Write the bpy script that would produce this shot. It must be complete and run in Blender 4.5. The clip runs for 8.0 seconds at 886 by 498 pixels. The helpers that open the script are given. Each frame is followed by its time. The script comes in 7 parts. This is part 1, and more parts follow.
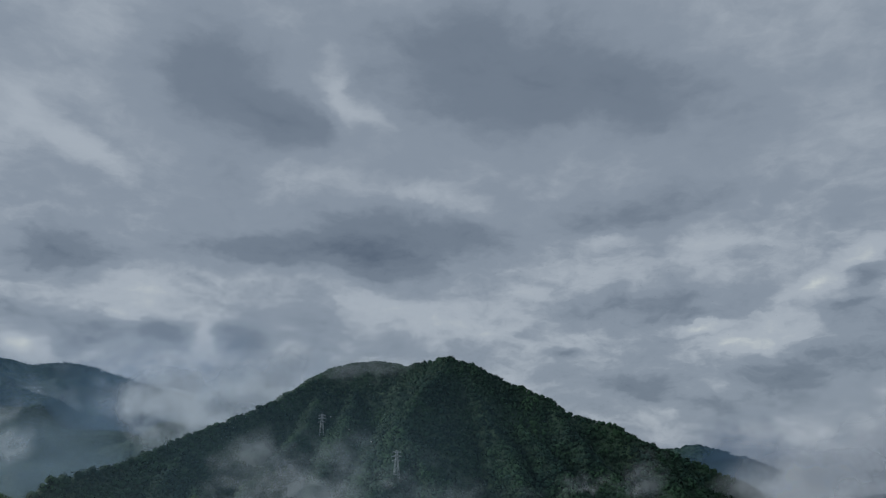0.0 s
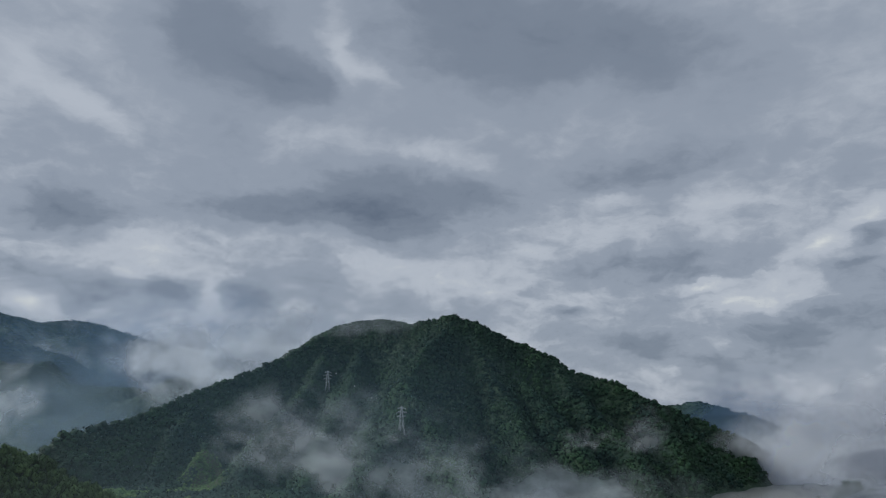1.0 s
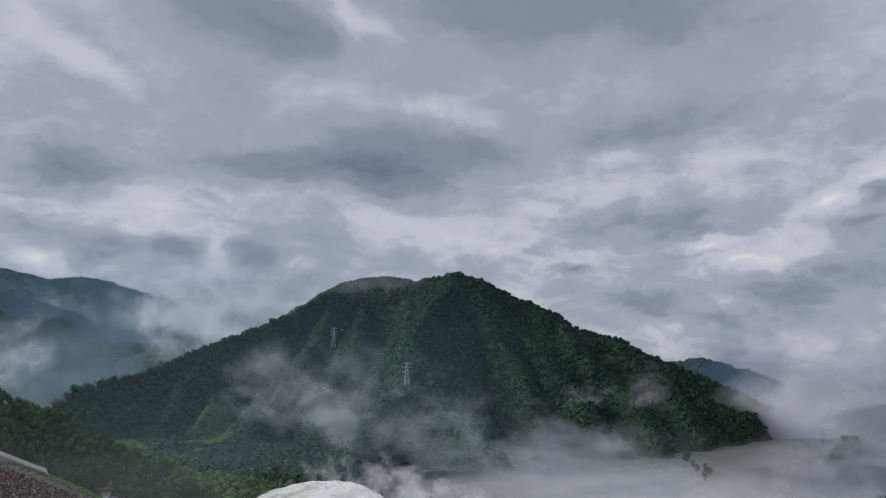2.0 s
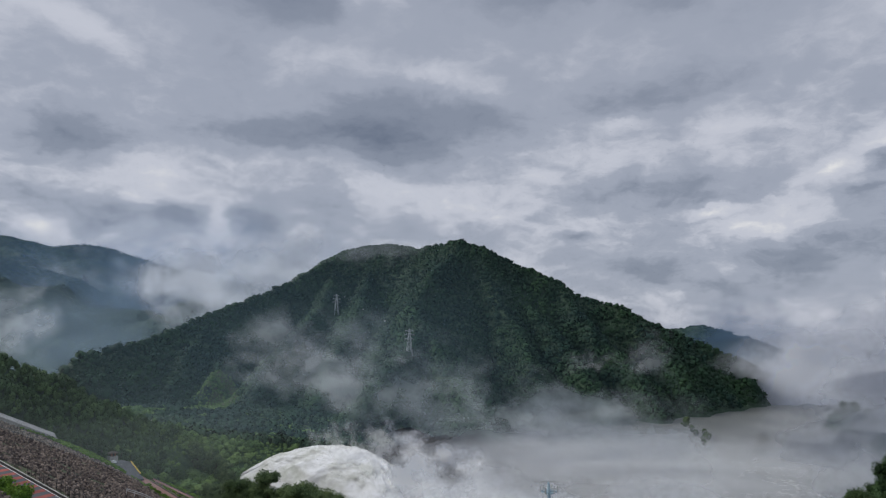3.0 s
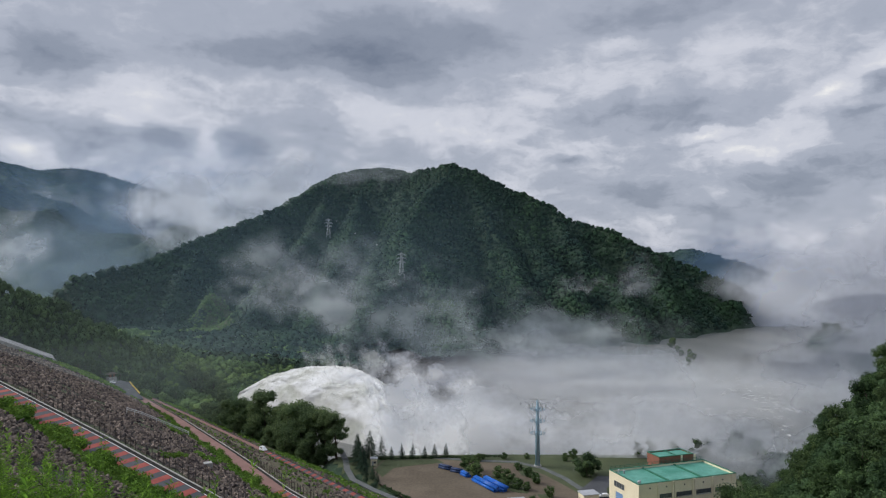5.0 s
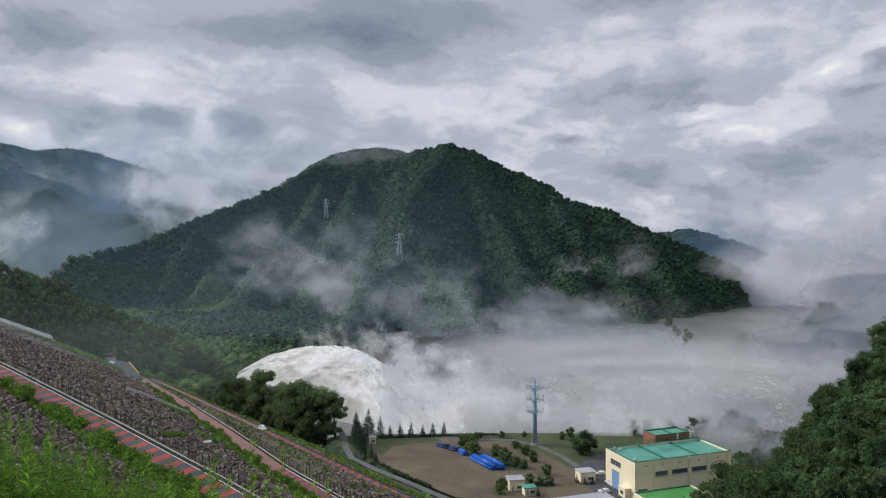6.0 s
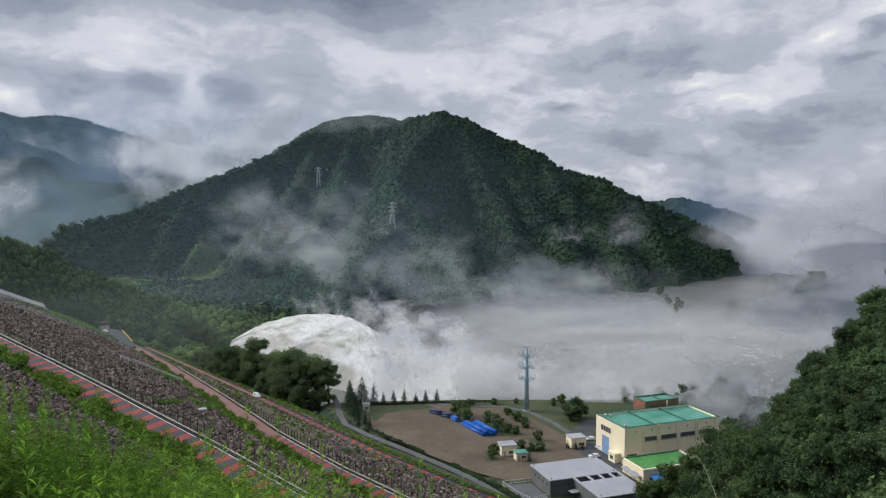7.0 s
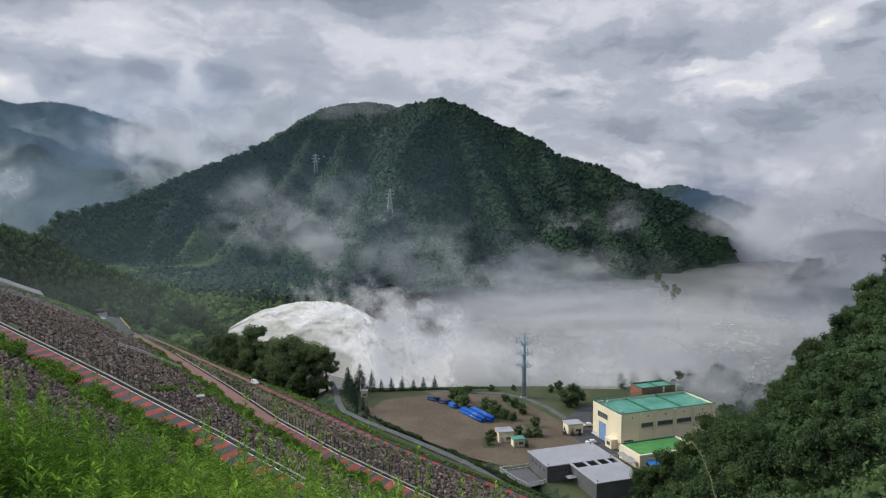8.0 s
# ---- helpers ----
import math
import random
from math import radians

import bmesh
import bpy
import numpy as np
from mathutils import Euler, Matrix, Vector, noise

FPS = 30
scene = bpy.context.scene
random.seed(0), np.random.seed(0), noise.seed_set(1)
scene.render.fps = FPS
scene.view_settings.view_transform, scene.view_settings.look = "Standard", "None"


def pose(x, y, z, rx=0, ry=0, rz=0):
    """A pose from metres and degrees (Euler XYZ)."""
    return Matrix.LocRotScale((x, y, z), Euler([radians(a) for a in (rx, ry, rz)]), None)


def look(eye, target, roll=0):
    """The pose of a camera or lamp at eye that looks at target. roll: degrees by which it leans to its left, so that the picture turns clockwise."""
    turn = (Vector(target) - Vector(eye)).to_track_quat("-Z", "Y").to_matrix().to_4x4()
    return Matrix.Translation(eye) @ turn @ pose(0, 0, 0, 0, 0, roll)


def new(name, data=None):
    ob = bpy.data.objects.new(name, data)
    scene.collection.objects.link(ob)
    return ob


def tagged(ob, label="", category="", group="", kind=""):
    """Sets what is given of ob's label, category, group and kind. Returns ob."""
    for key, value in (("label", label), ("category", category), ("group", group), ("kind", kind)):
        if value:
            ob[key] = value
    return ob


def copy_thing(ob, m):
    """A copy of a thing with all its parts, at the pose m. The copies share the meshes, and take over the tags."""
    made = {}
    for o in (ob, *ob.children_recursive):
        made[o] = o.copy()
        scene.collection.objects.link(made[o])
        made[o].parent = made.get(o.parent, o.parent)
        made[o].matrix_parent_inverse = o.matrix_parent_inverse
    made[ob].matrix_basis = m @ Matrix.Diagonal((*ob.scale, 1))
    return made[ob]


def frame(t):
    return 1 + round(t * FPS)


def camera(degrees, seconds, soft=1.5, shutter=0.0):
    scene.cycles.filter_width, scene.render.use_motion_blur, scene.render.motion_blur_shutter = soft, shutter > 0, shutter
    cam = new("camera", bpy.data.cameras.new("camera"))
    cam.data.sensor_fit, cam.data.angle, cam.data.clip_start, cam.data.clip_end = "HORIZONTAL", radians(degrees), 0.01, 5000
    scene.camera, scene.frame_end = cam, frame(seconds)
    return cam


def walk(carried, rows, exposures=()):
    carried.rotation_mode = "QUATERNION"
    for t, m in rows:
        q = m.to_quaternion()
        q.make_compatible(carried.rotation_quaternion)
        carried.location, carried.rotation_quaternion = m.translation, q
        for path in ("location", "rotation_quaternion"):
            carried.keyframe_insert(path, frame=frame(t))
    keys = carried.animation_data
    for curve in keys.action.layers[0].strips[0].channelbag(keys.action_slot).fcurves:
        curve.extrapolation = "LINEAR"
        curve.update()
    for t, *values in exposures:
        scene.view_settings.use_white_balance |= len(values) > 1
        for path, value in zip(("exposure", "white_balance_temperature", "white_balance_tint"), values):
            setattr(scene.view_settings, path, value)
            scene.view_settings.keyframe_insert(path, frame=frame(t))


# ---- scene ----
# ================= camera and its path =================
# It stands at the end of the dam's crest, 100 m above the yard, and tilts down.
EYE = (0.0, 0.0, 100.0)
cam = camera(65.08, 8.0, 1.2)
TURNS = [  # seconds, yaw, pitch, roll
    (0.0, 0.72, 16.60, 0.20), (0.5, 0.90, 14.84, 0.11), (1.0, 1.05, 13.21, 0.10), (1.5, 1.26, 11.30, 0.04),
    (3.0, 1.62, 7.02, -0.07), (3.5, 1.60, 5.50, 0.02), (4.0, 1.40, 3.80, 0.10), (4.5, 1.15, 1.93, 0.02),
    (5.8, 0.80, -0.42, 0.04), (6.0, 0.78, -0.865, 0.05), (6.5, 0.495, -2.57, 0.04), (7.0, 0.195, -3.45, 0.0), (7.5, 0.04, -4.03, 0.0),
    (8.0, 0.0, -4.50, 0.0)]
EXPOSURES = [(0.0, -0.80, 5950, 1), (0.5, -0.71, 6000, 2), (1.0, -0.60, 6050, 4), (1.5, -0.50, 6150, 6), (3.0, -0.37, 6250, 9), (4.5, -0.24, 6300, 9),
             (6.0, -0.10, 6400, 9), (8.0, -0.08, 6450, 9)]
walk(cam, [(t, pose(*EYE, 90 + p, r, y)) for t, y, p, r in TURNS], EXPOSURES)
# ================= sky and sun =================
SUN_EL, SUN_AZ = 33.0, -78.0          # degrees; azimuth from +y to the right
world = bpy.data.worlds.new("overcast_sky")
scene.world = world
world.use_nodes = True
wn, wl = world.node_tree.nodes, world.node_tree.links
wn.clear()


def wmath(op, a, b=None, c=None):
    n = wn.new("ShaderNodeMath")
    n.operation = op
    for i, v in enumerate((a, b, c)):
        if v is None:
            continue
        if isinstance(v, (int, float)):
            n.inputs[i].default_value = v
        else:
            wl.new(v, n.inputs[i])
    return n.outputs[0]


w_dir = wn.new("ShaderNodeTexCoord").outputs["Generated"]
w_sep = wn.new("ShaderNodeSeparateXYZ")
wl.new(w_dir, w_sep.inputs[0])
w_az = wmath("MULTIPLY", wmath("ARCTAN2", w_sep.outputs[0], w_sep.outputs[1]), 57.2958)
w_el = wmath("MULTIPLY", wmath("ARCSINE", w_sep.outputs[2]), 57.2958)
w_com = wn.new("ShaderNodeCombineXYZ")
wl.new(w_az, w_com.inputs[0])
wl.new(w_el, w_com.inputs[1])


def wnoise(scale, stretch, detail, rough, seed, source=None):
    """Cloud noise over azimuth and height, in degrees."""
    m = wn.new("ShaderNodeMapping")
    m.inputs["Scale"].default_value = (scale, scale * stretch, 1)
    m.inputs["Location"].default_value = (seed, seed * 0.37, seed * 0.71)
    wl.new(source or w_com.outputs[0], m.inputs[0])
    n = wn.new("ShaderNodeTexNoise")
    n.inputs["Scale"].default_value, n.inputs["Detail"].default_value, n.inputs["Roughness"].default_value = 1, detail, rough
    wl.new(m.outputs[0], n.inputs["Vector"])
    return n


def warped(amount, scale, seed, source):
    n = wnoise(scale, 1.7, 4, 0.55, seed)
    v = wn.new("ShaderNodeVectorMath")
    v.operation = "MULTIPLY_ADD"
    wl.new(n.outputs["Color"], v.inputs[0])
    v.inputs[1].default_value = (amount * 1.6, amount, 0)
    wl.new(source, v.inputs[2])
    s = wn.new("ShaderNodeVectorMath")
    s.operation = "SUBTRACT"
    wl.new(v.outputs[0], s.inputs[0])
    s.inputs[1].default_value = (amount * 0.8, amount * 0.5, 0)
    return s.outputs[0]


w_bent = warped(2.4, 0.11, 3.1, w_com.outputs[0])
w_bent = warped(1.1, 0.34, 8.3, w_bent)
w_bent = warped(0.45, 1.1, 2.6, w_bent)

# cloud masses and the thin places between them: azimuth, height, half sizes, tilt, weight
DARK = [(-20.5, 28.0, 11.5, 7.1, -20, 0.9), (-13.5, 25.6, 7.0, 3.5, -10, 0.5), (4.3, 30.7, 22.4, 7.9, -6, 1.0), (20.0, 27.4, 14.7, 5.5, -5, 0.5), (-5.3, 17.3, 16.4, 4.2, 0, 1.0),
        (-9.6, 15.8, 9.9, 2.7, 0, 0.5), (-18.8, 15.9, 7.5, 2.4, 0, 0.8), (-30.5, 14.5, 6.7, 2.9, -5, 1.0), (-32.4, 10.1, 3.6, 1.9, -8, 0.6), (-28.2, 8.8, 3.4, 2.0, -10, 0.7),
        (-22.9, 8.8, 3.4, 1.7, -8, 0.95), (-16.4, 8.9, 3.5, 2.0, -5, 0.9), (-12.1, 10.9, 11.9, 1.9, 0, 0.4), (14.0, 18.6, 17.9, 2.8, 3, 0.45), (15.3, 11.3, 12.5, 2.2, 0, 0.5),
        (8.6, 8.0, 1.8, 0.6, 0, 0.7), (14.3, 5.0, 5.0, 1.6, -8, 0.7), (20.4, 3.5, 4.1, 1.2, 0, 0.5), (31.7, 12.1, 2.7, 1.3, 25, 0.8), (26.4, 5.6, 9.0, 3.6, 0, 0.7),
        (24.0, 14.2, 4.1, 1.6, 0, 0.4), (30.0, 10.2, 2.7, 0.8, 10, 0.5)]
BRIGHT = [(0.0, 12.5, 70.0, 9.0, 0, 0.17), (-10.2, 29.1, 2.4, 5.4, 12, 0.62), (-7.3, 27.3, 3.6, 1.7, -25, 0.5), (-30.6, 22.4, 7.0, 2.0, -25, 0.48), (-35.3, 25.4, 4.2, 5.9, -15, 0.4),
          (-13.8, 23.1, 12.5, 3.5, -15, 0.4), (0.1, 20.3, 9.0, 1.7, -14, 0.42), (-24.8, 12.7, 5.8, 2.3, -5, 0.65), (-21.3, 10.6, 7.6, 1.5, 0, 0.45), (-32.0, 7.4, 3.0, 1.3, -8, 0.8),
          (-19.7, 9.1, 1.6, 1.4, 0, 0.55), (-13.1, 8.0, 2.6, 1.2, 0, 0.6), (-25.7, 10.1, 1.5, 1.1, 0, 0.4), (-1.9, 10.8, 11.7, 2.8, 0, 0.65), (6.7, 12.8, 2.7, 1.0, 0, 0.45),
          (19.8, 9.6, 3.5, 0.8, 0, 1.1), (24.7, 8.8, 6.4, 2.0, 0, 0.85), (28.0, 11.8, 3.6, 1.1, 12, 0.72), (31.6, 13.8, 2.7, 1.3, 18, 0.72), (21.3, 15.9, 4.6, 1.2, 0, 0.5),
          (13.4, 16.8, 3.9, 0.9, 0, 0.45), (-7.1, 11.9, 9.2, 1.6, 0, 0.3), (4.6, 6.7, 13.1, 2.3, 0, 0.25)]


def masses(rows, start):
    total = start
    for az, el, rx, ry, rot, amount in rows:
        m = wn.new("ShaderNodeMapping")
        m.vector_type = "TEXTURE"
        m.inputs["Location"].default_value = (az, el, 0)
        m.inputs["Rotation"].default_value = (0, 0, radians(rot))
        m.inputs["Scale"].default_value = (rx, ry, 1)
        wl.new(w_bent, m.inputs[0])
        g = wn.new("ShaderNodeTexGradient")
        g.gradient_type = "SPHERICAL"
        wl.new(m.outputs[0], g.inputs[0])
        r = wn.new("ShaderNodeMapRange")
        r.interpolation_type = "SMOOTHSTEP"
        r.inputs[2].default_value = 0.92
        wl.new(g.outputs["Fac"], r.inputs[0])
        total = wmath("MULTIPLY_ADD", r.outputs[0], amount, total)
    return total


w_soft = wnoise(0.06, 1.6, 4, 0.5, 1.7, w_bent)
w_fine = wnoise(0.20, 2.0, 6, 0.55, 5.2, w_bent)
w_shape = wmath("MULTIPLY_ADD", wmath("SUBTRACT", w_soft.outputs["Fac"], 0.5), 0.45, 0.54)
# low clouds show more of their edges than those overhead
w_edge = wn.new("ShaderNodeMapRange")
for i, v in ((1, 8.0), (2, 24.0), (3, 0.70), (4, 0.21)):
    w_edge.inputs[i].default_value = v
wl.new(w_el, w_edge.inputs[0])
w_shape = wmath("ADD", wmath("MULTIPLY", wmath("SUBTRACT", w_fine.outputs["Fac"], 0.5), w_edge.outputs[0]), w_shape)
w_tiny = wnoise(0.7, 2.2, 5, 0.6, 9.4, w_bent)
w_shape = wmath("ADD", wmath("MULTIPLY", wmath("SUBTRACT", w_tiny.outputs["Fac"], 0.5), wmath("MULTIPLY", w_edge.outputs[0], 0.42)), w_shape)
w_lift = masses(BRIGHT, 0.0)
w_drop = masses(DARK, 0.0)
w_shape = wmath("MULTIPLY_ADD", w_lift, 0.30, w_shape)
w_shape = wmath("MULTIPLY_ADD", w_drop, -0.31, w_shape)
w_ramp = wn.new("ShaderNodeValToRGB")
w_ramp.color_ramp.interpolation = "EASE"
stops = w_ramp.color_ramp.elements
stops[0].position, stops[0].color = 0.0, (0.125, 0.147, 0.197, 1)
stops[1].position, stops[1].color = 0.98, (0.74, 0.715, 0.69, 1)
for at, colour in ((0.30, (0.222, 0.244, 0.300, 1)), (0.50, (0.320, 0.340, 0.400, 1)), (0.72, (0.50, 0.505, 0.555, 1))):
    stops.new(at).color = colour
wl.new(w_shape, w_ramp.inputs[0])
# the layer grows thinner and brighter overhead, out of sight
w_over = wn.new("ShaderNodeMapRange")
w_over.interpolation_type = "SMOOTHSTEP"
for i, v in ((1, 38.0), (2, 80.0), (3, 1.0), (4, 2.5)):
    w_over.inputs[i].default_value = v
wl.new(w_el, w_over.inputs[0])
w_cloud = wn.new("ShaderNodeVectorMath")
w_cloud.operation = "SCALE"
wl.new(w_ramp.outputs[0], w_cloud.inputs[0])
wl.new(w_over.outputs[0], w_cloud.inputs[3])
w_sky = wn.new("ShaderNodeTexSky")
w_sky.sky_type = "NISHITA"
w_sky.sun_disc = False
w_sky.sun_elevation, w_sky.sun_rotation = radians(SUN_EL), radians(SUN_AZ)
w_clear = wn.new("ShaderNodeVectorMath")
w_clear.operation = "SCALE"
wl.new(w_sky.outputs[0], w_clear.inputs[0])
w_clear.inputs[3].default_value = 0.06
w_mix = wn.new("ShaderNodeMix")
w_mix.data_type = "RGBA"
w_mix.inputs[0].default_value = 0.94      # nearly closed cloud cover
wl.new(w_clear.outputs[0], w_mix.inputs[6])
wl.new(w_cloud.outputs[0], w_mix.inputs[7])
w_bg = wn.new("ShaderNodeBackground")
w_bg.inputs[1].default_value = 1.45
wl.new(w_mix.outputs[2], w_bg.inputs[0])
wl.new(w_bg.outputs[0], wn.new("ShaderNodeOutputWorld").inputs[0])

sun = new("sun", bpy.data.lights.new("sun", "SUN"))
sun.data.energy, sun.data.angle, sun.data.color = 3.1, radians(26), (1.0, 0.96, 0.9)
sun.matrix_world = look((0, 0, 0), (-math.sin(radians(SUN_AZ)) * math.cos(radians(SUN_EL)),
                                    -math.cos(radians(SUN_AZ)) * math.cos(radians(SUN_EL)), -math.sin(radians(SUN_EL))))
# ================= helpers =================
class Geo:
    """Points and faces that become one mesh."""

    def __init__(self):
        self.v, self.f, self.s = [], [], []

    def add(self, verts, faces, slot=0):
        k = len(self.v)
        self.v.extend(tuple(p) for p in verts)
        self.f.extend(tuple(i + k for i in face) for face in faces)
        self.s.extend([slot] * len(faces))

    def box(self, x0, y0, z0, x1, y1, z1, m=None, edge=0.0, slot=0):
        """A box with its upper edges chamfered by edge."""
        e = edge
        pts = [(x0, y0, z0), (x1, y0, z0), (x1, y1, z0), (x0, y1, z0)]
        if e > 0:
            pts += [(x0, y0, z1 - e), (x1, y0, z1 - e), (x1, y1, z1 - e), (x0, y1, z1 - e)]
            pts += [(x0 + e, y0 + e, z1), (x1 - e, y0 + e, z1), (x1 - e, y1 - e, z1), (x0 + e, y1 - e, z1)]
        else:
            pts += [(x0, y0, z1), (x1, y0, z1), (x1, y1, z1), (x0, y1, z1)]
        fs = [(3, 2, 1, 0)]
        for k in range(0, len(pts) - 4, 4):
            fs += [(k + i, k + (i + 1) % 4, k + 4 + (i + 1) % 4, k + 4 + i) for i in range(4)]
        k = len(pts) - 4
        fs.append((k, k + 1, k + 2, k + 3))
        if m is not None:
            pts = [m @ Vector(p) for p in pts]
        self.add(pts, fs, slot)

    def tube(self, path, radii, sides=8, slot=0):
        """A tapered tube along a list of points."""
        path = [Vector(p) for p in path]
        rings = []
        for i, p in enumerate(path):
            t = (path[min(i + 1, len(path) - 1)] - path[max(i - 1, 0)]).normalized()
            a = t.cross(Vector((0.31, 0.95, 0.11))).normalized()
            b = t.cross(a)
            rings.append([p + (a * math.cos(2 * math.pi * k / sides) + b * math.sin(2 * math.pi * k / sides)) * radii[i] for k in range(sides)])
        pts = [q for ring in rings for q in ring]
        fs = []
        for i in range(len(path) - 1):
            fs += [(i * sides + k, i * sides + (k + 1) % sides, (i + 1) * sides + (k + 1) % sides, (i + 1) * sides + k) for k in range(sides)]
        fs += [tuple(range(sides))[::-1], tuple((len(path) - 1) * sides + k for k in range(sides))]
        self.add(pts, fs, slot)

    def mesh(self, name, mats, smooth=False):
        me = bpy.data.meshes.new(name)
        me.from_pydata(self.v, [], self.f)
        for m in (mats if isinstance(mats, (list, tuple)) else [mats]):
            me.materials.append(m)
        if any(self.s):
            me.polygons.foreach_set("material_index", self.s)
        if smooth:
            me.polygons.foreach_set("use_smooth", [True] * len(self.f))
        me.update()
        return me


def part(name, geo, mats, parent=None, label="", smooth=False):
    """Links points and faces as one mesh, under a thing or a part."""
    ob = new(name, geo.mesh(name, mats, smooth) if isinstance(geo, Geo) else geo)
    if parent is not None:
        ob.parent = parent
    return tagged(ob, label)


def thing(name, label, category, m=None, group="", kind=""):
    """An empty that carries the parts of one thing."""
    ob = new(name)
    ob.empty_display_size = 0.5
    if m is not None:
        ob.matrix_world = m
    return tagged(ob, label, category, group, kind)


def grid_mesh(name, P, mats, smooth=True):
    """A mesh from a lattice of points, rows x columns x 3."""
    r, c = P.shape[:2]
    k = np.arange(r * c).reshape(r, c)
    q = np.stack([k[:-1, :-1], k[:-1, 1:], k[1:, 1:], k[1:, :-1]], -1).reshape(-1, 4)
    return raw_mesh(name, P.reshape(-1, 3), q, mats, smooth)


def raw_mesh(name, verts, faces, mats, smooth=False):
    """A mesh straight from arrays: all faces have as many corners."""
    verts, faces = np.asarray(verts, np.float32), np.asarray(faces, np.int32)
    me = bpy.data.meshes.new(name)
    me.vertices.add(len(verts))
    me.vertices.foreach_set("co", verts.ravel())
    n = faces.shape[1]
    me.loops.add(faces.size)
    me.loops.foreach_set("vertex_index", faces.ravel())
    me.polygons.add(len(faces))
    me.polygons.foreach_set("loop_start", np.arange(0, faces.size, n, dtype=np.int32))
    for m in (mats if isinstance(mats, (list, tuple)) else [mats]):
        me.materials.append(m)
    me.polygons.foreach_set("use_smooth", np.full(len(faces), smooth))
    me.update(calc_edges=True)
    me.validate()
    return me


TABLE = np.random.RandomState(7).rand(256, 256)


def vnoise(x, y, seed=0):
    """Smooth lattice noise, 0 to 1."""
    x, y = np.asarray(x, float) + seed * 17.3, np.asarray(y, float) + seed * 41.9
    i, j = np.floor(x).astype(int), np.floor(y).astype(int)
    u, w = x - i, y - j
    u, w = u * u * (3 - 2 * u), w * w * (3 - 2 * w)
    a, b = TABLE[i % 256, j % 256], TABLE[(i + 1) % 256, j % 256]
    c, d = TABLE[i % 256, (j + 1) % 256], TABLE[(i + 1) % 256, (j + 1) % 256]
    return (a * (1 - u) + b * u) * (1 - w) + (c * (1 - u) + d * u) * w


def fbm(x, y, octaves=4, seed=0):
    total, amp, norm = 0, 1.0, 0
    for k in range(octaves):
        total = total + amp * vnoise(np.asarray(x) * 2 ** k, np.asarray(y) * 2 ** k, seed + k)
        norm += amp
        amp *= 0.5
    return total / norm


# ================= materials =================
def shader(name):
    m = bpy.data.materials.new(name)
    m.use_nodes = True
    n, l = m.node_tree.nodes, m.node_tree.links
    return m, n, l, n["Principled BSDF"]


def ramp(n, l, source, rows):
    r = n.new("ShaderNodeValToRGB")
    e = r.color_ramp.elements
    e[0].position, e[0].color = rows[0][0], (*rows[0][1], 1)
    e[1].position, e[1].color = rows[-1][0], (*rows[-1][1], 1)
    for p, c in rows[1:-1]:
        e.new(p).color = (*c, 1)
    l.new(source, r.inputs[0])
    return r.outputs[0]


def noise_tex(n, l, scale, detail=5, rough=0.6, source=None):
    t = n.new("ShaderNodeTexNoise")
    t.inputs["Scale"].default_value, t.inputs["Detail"].default_value, t.inputs["Roughness"].default_value = scale, detail, rough
    if source is None:
        source = n.new("ShaderNodeNewGeometry").outputs["Position"]
    l.new(source, t.inputs["Vector"])
    return t


def mixed(n, l, fac, a, b, how="MIX"):
    m = n.new("ShaderNodeMix")
    m.data_type, m.blend_type = "RGBA", how
    for i, v in ((0, fac), (6, a), (7, b)):
        if isinstance(v, (int, float)):
            m.inputs[i].default_value = v
        elif isinstance(v, tuple):
            m.inputs[i].default_value = (*v, 1)
        else:
            l.new(v, m.inputs[i])
    return m.outputs[2]


def surface(name, dark, light, scale=0.5, fine=8.0, rough=0.85, bump=0.3, depth=0.05, metal=0.0, spread=0.0, islands=False, spec=0.3):
    """A weathered surface: large stains, fine grain, relief, and some change from piece to piece."""
    m, n, l, b = shader(name)
    big, small = noise_tex(n, l, scale, 4), noise_tex(n, l, fine, 6, 0.65)
    mid = tuple((p + q) / 2 for p, q in zip(dark, light))
    col = ramp(n, l, big.outputs["Fac"], [(0.3, dark), (0.52, mid), (0.72, light)])
    grain = ramp(n, l, small.outputs["Fac"], [(0.3, (0.62, 0.62, 0.62)), (0.7, (1.3, 1.3, 1.3))])
    col = mixed(n, l, 0.6, col, grain, "MULTIPLY")
    if spread:
        rnd = n.new("ShaderNodeNewGeometry").outputs["Random Per Island"] if islands else n.new("ShaderNodeObjectInfo").outputs["Random"]
        k = ramp(n, l, rnd, [(0.0, (1 - spread, 1 - spread, 1 - spread * 0.9)), (1.0, (1 + spread, 1 + spread * 0.95, 1 + spread * 0.8))])
        col = mixed(n, l, 1.0, col, k, "MULTIPLY")
    l.new(col, b.inputs["Base Color"])
    b.inputs["Roughness"].default_value, b.inputs["Metallic"].default_value = rough, metal
    b.inputs["Specular IOR Level"].default_value = spec
    if bump:
        bp = n.new("ShaderNodeBump")
        bp.inputs["Strength"].default_value, bp.inputs["Distance"].default_value = bump, depth
        l.new(small.outputs["Fac"], bp.inputs["Height"])
        l.new(bp.outputs[0], b.inputs["Normal"])
    return m


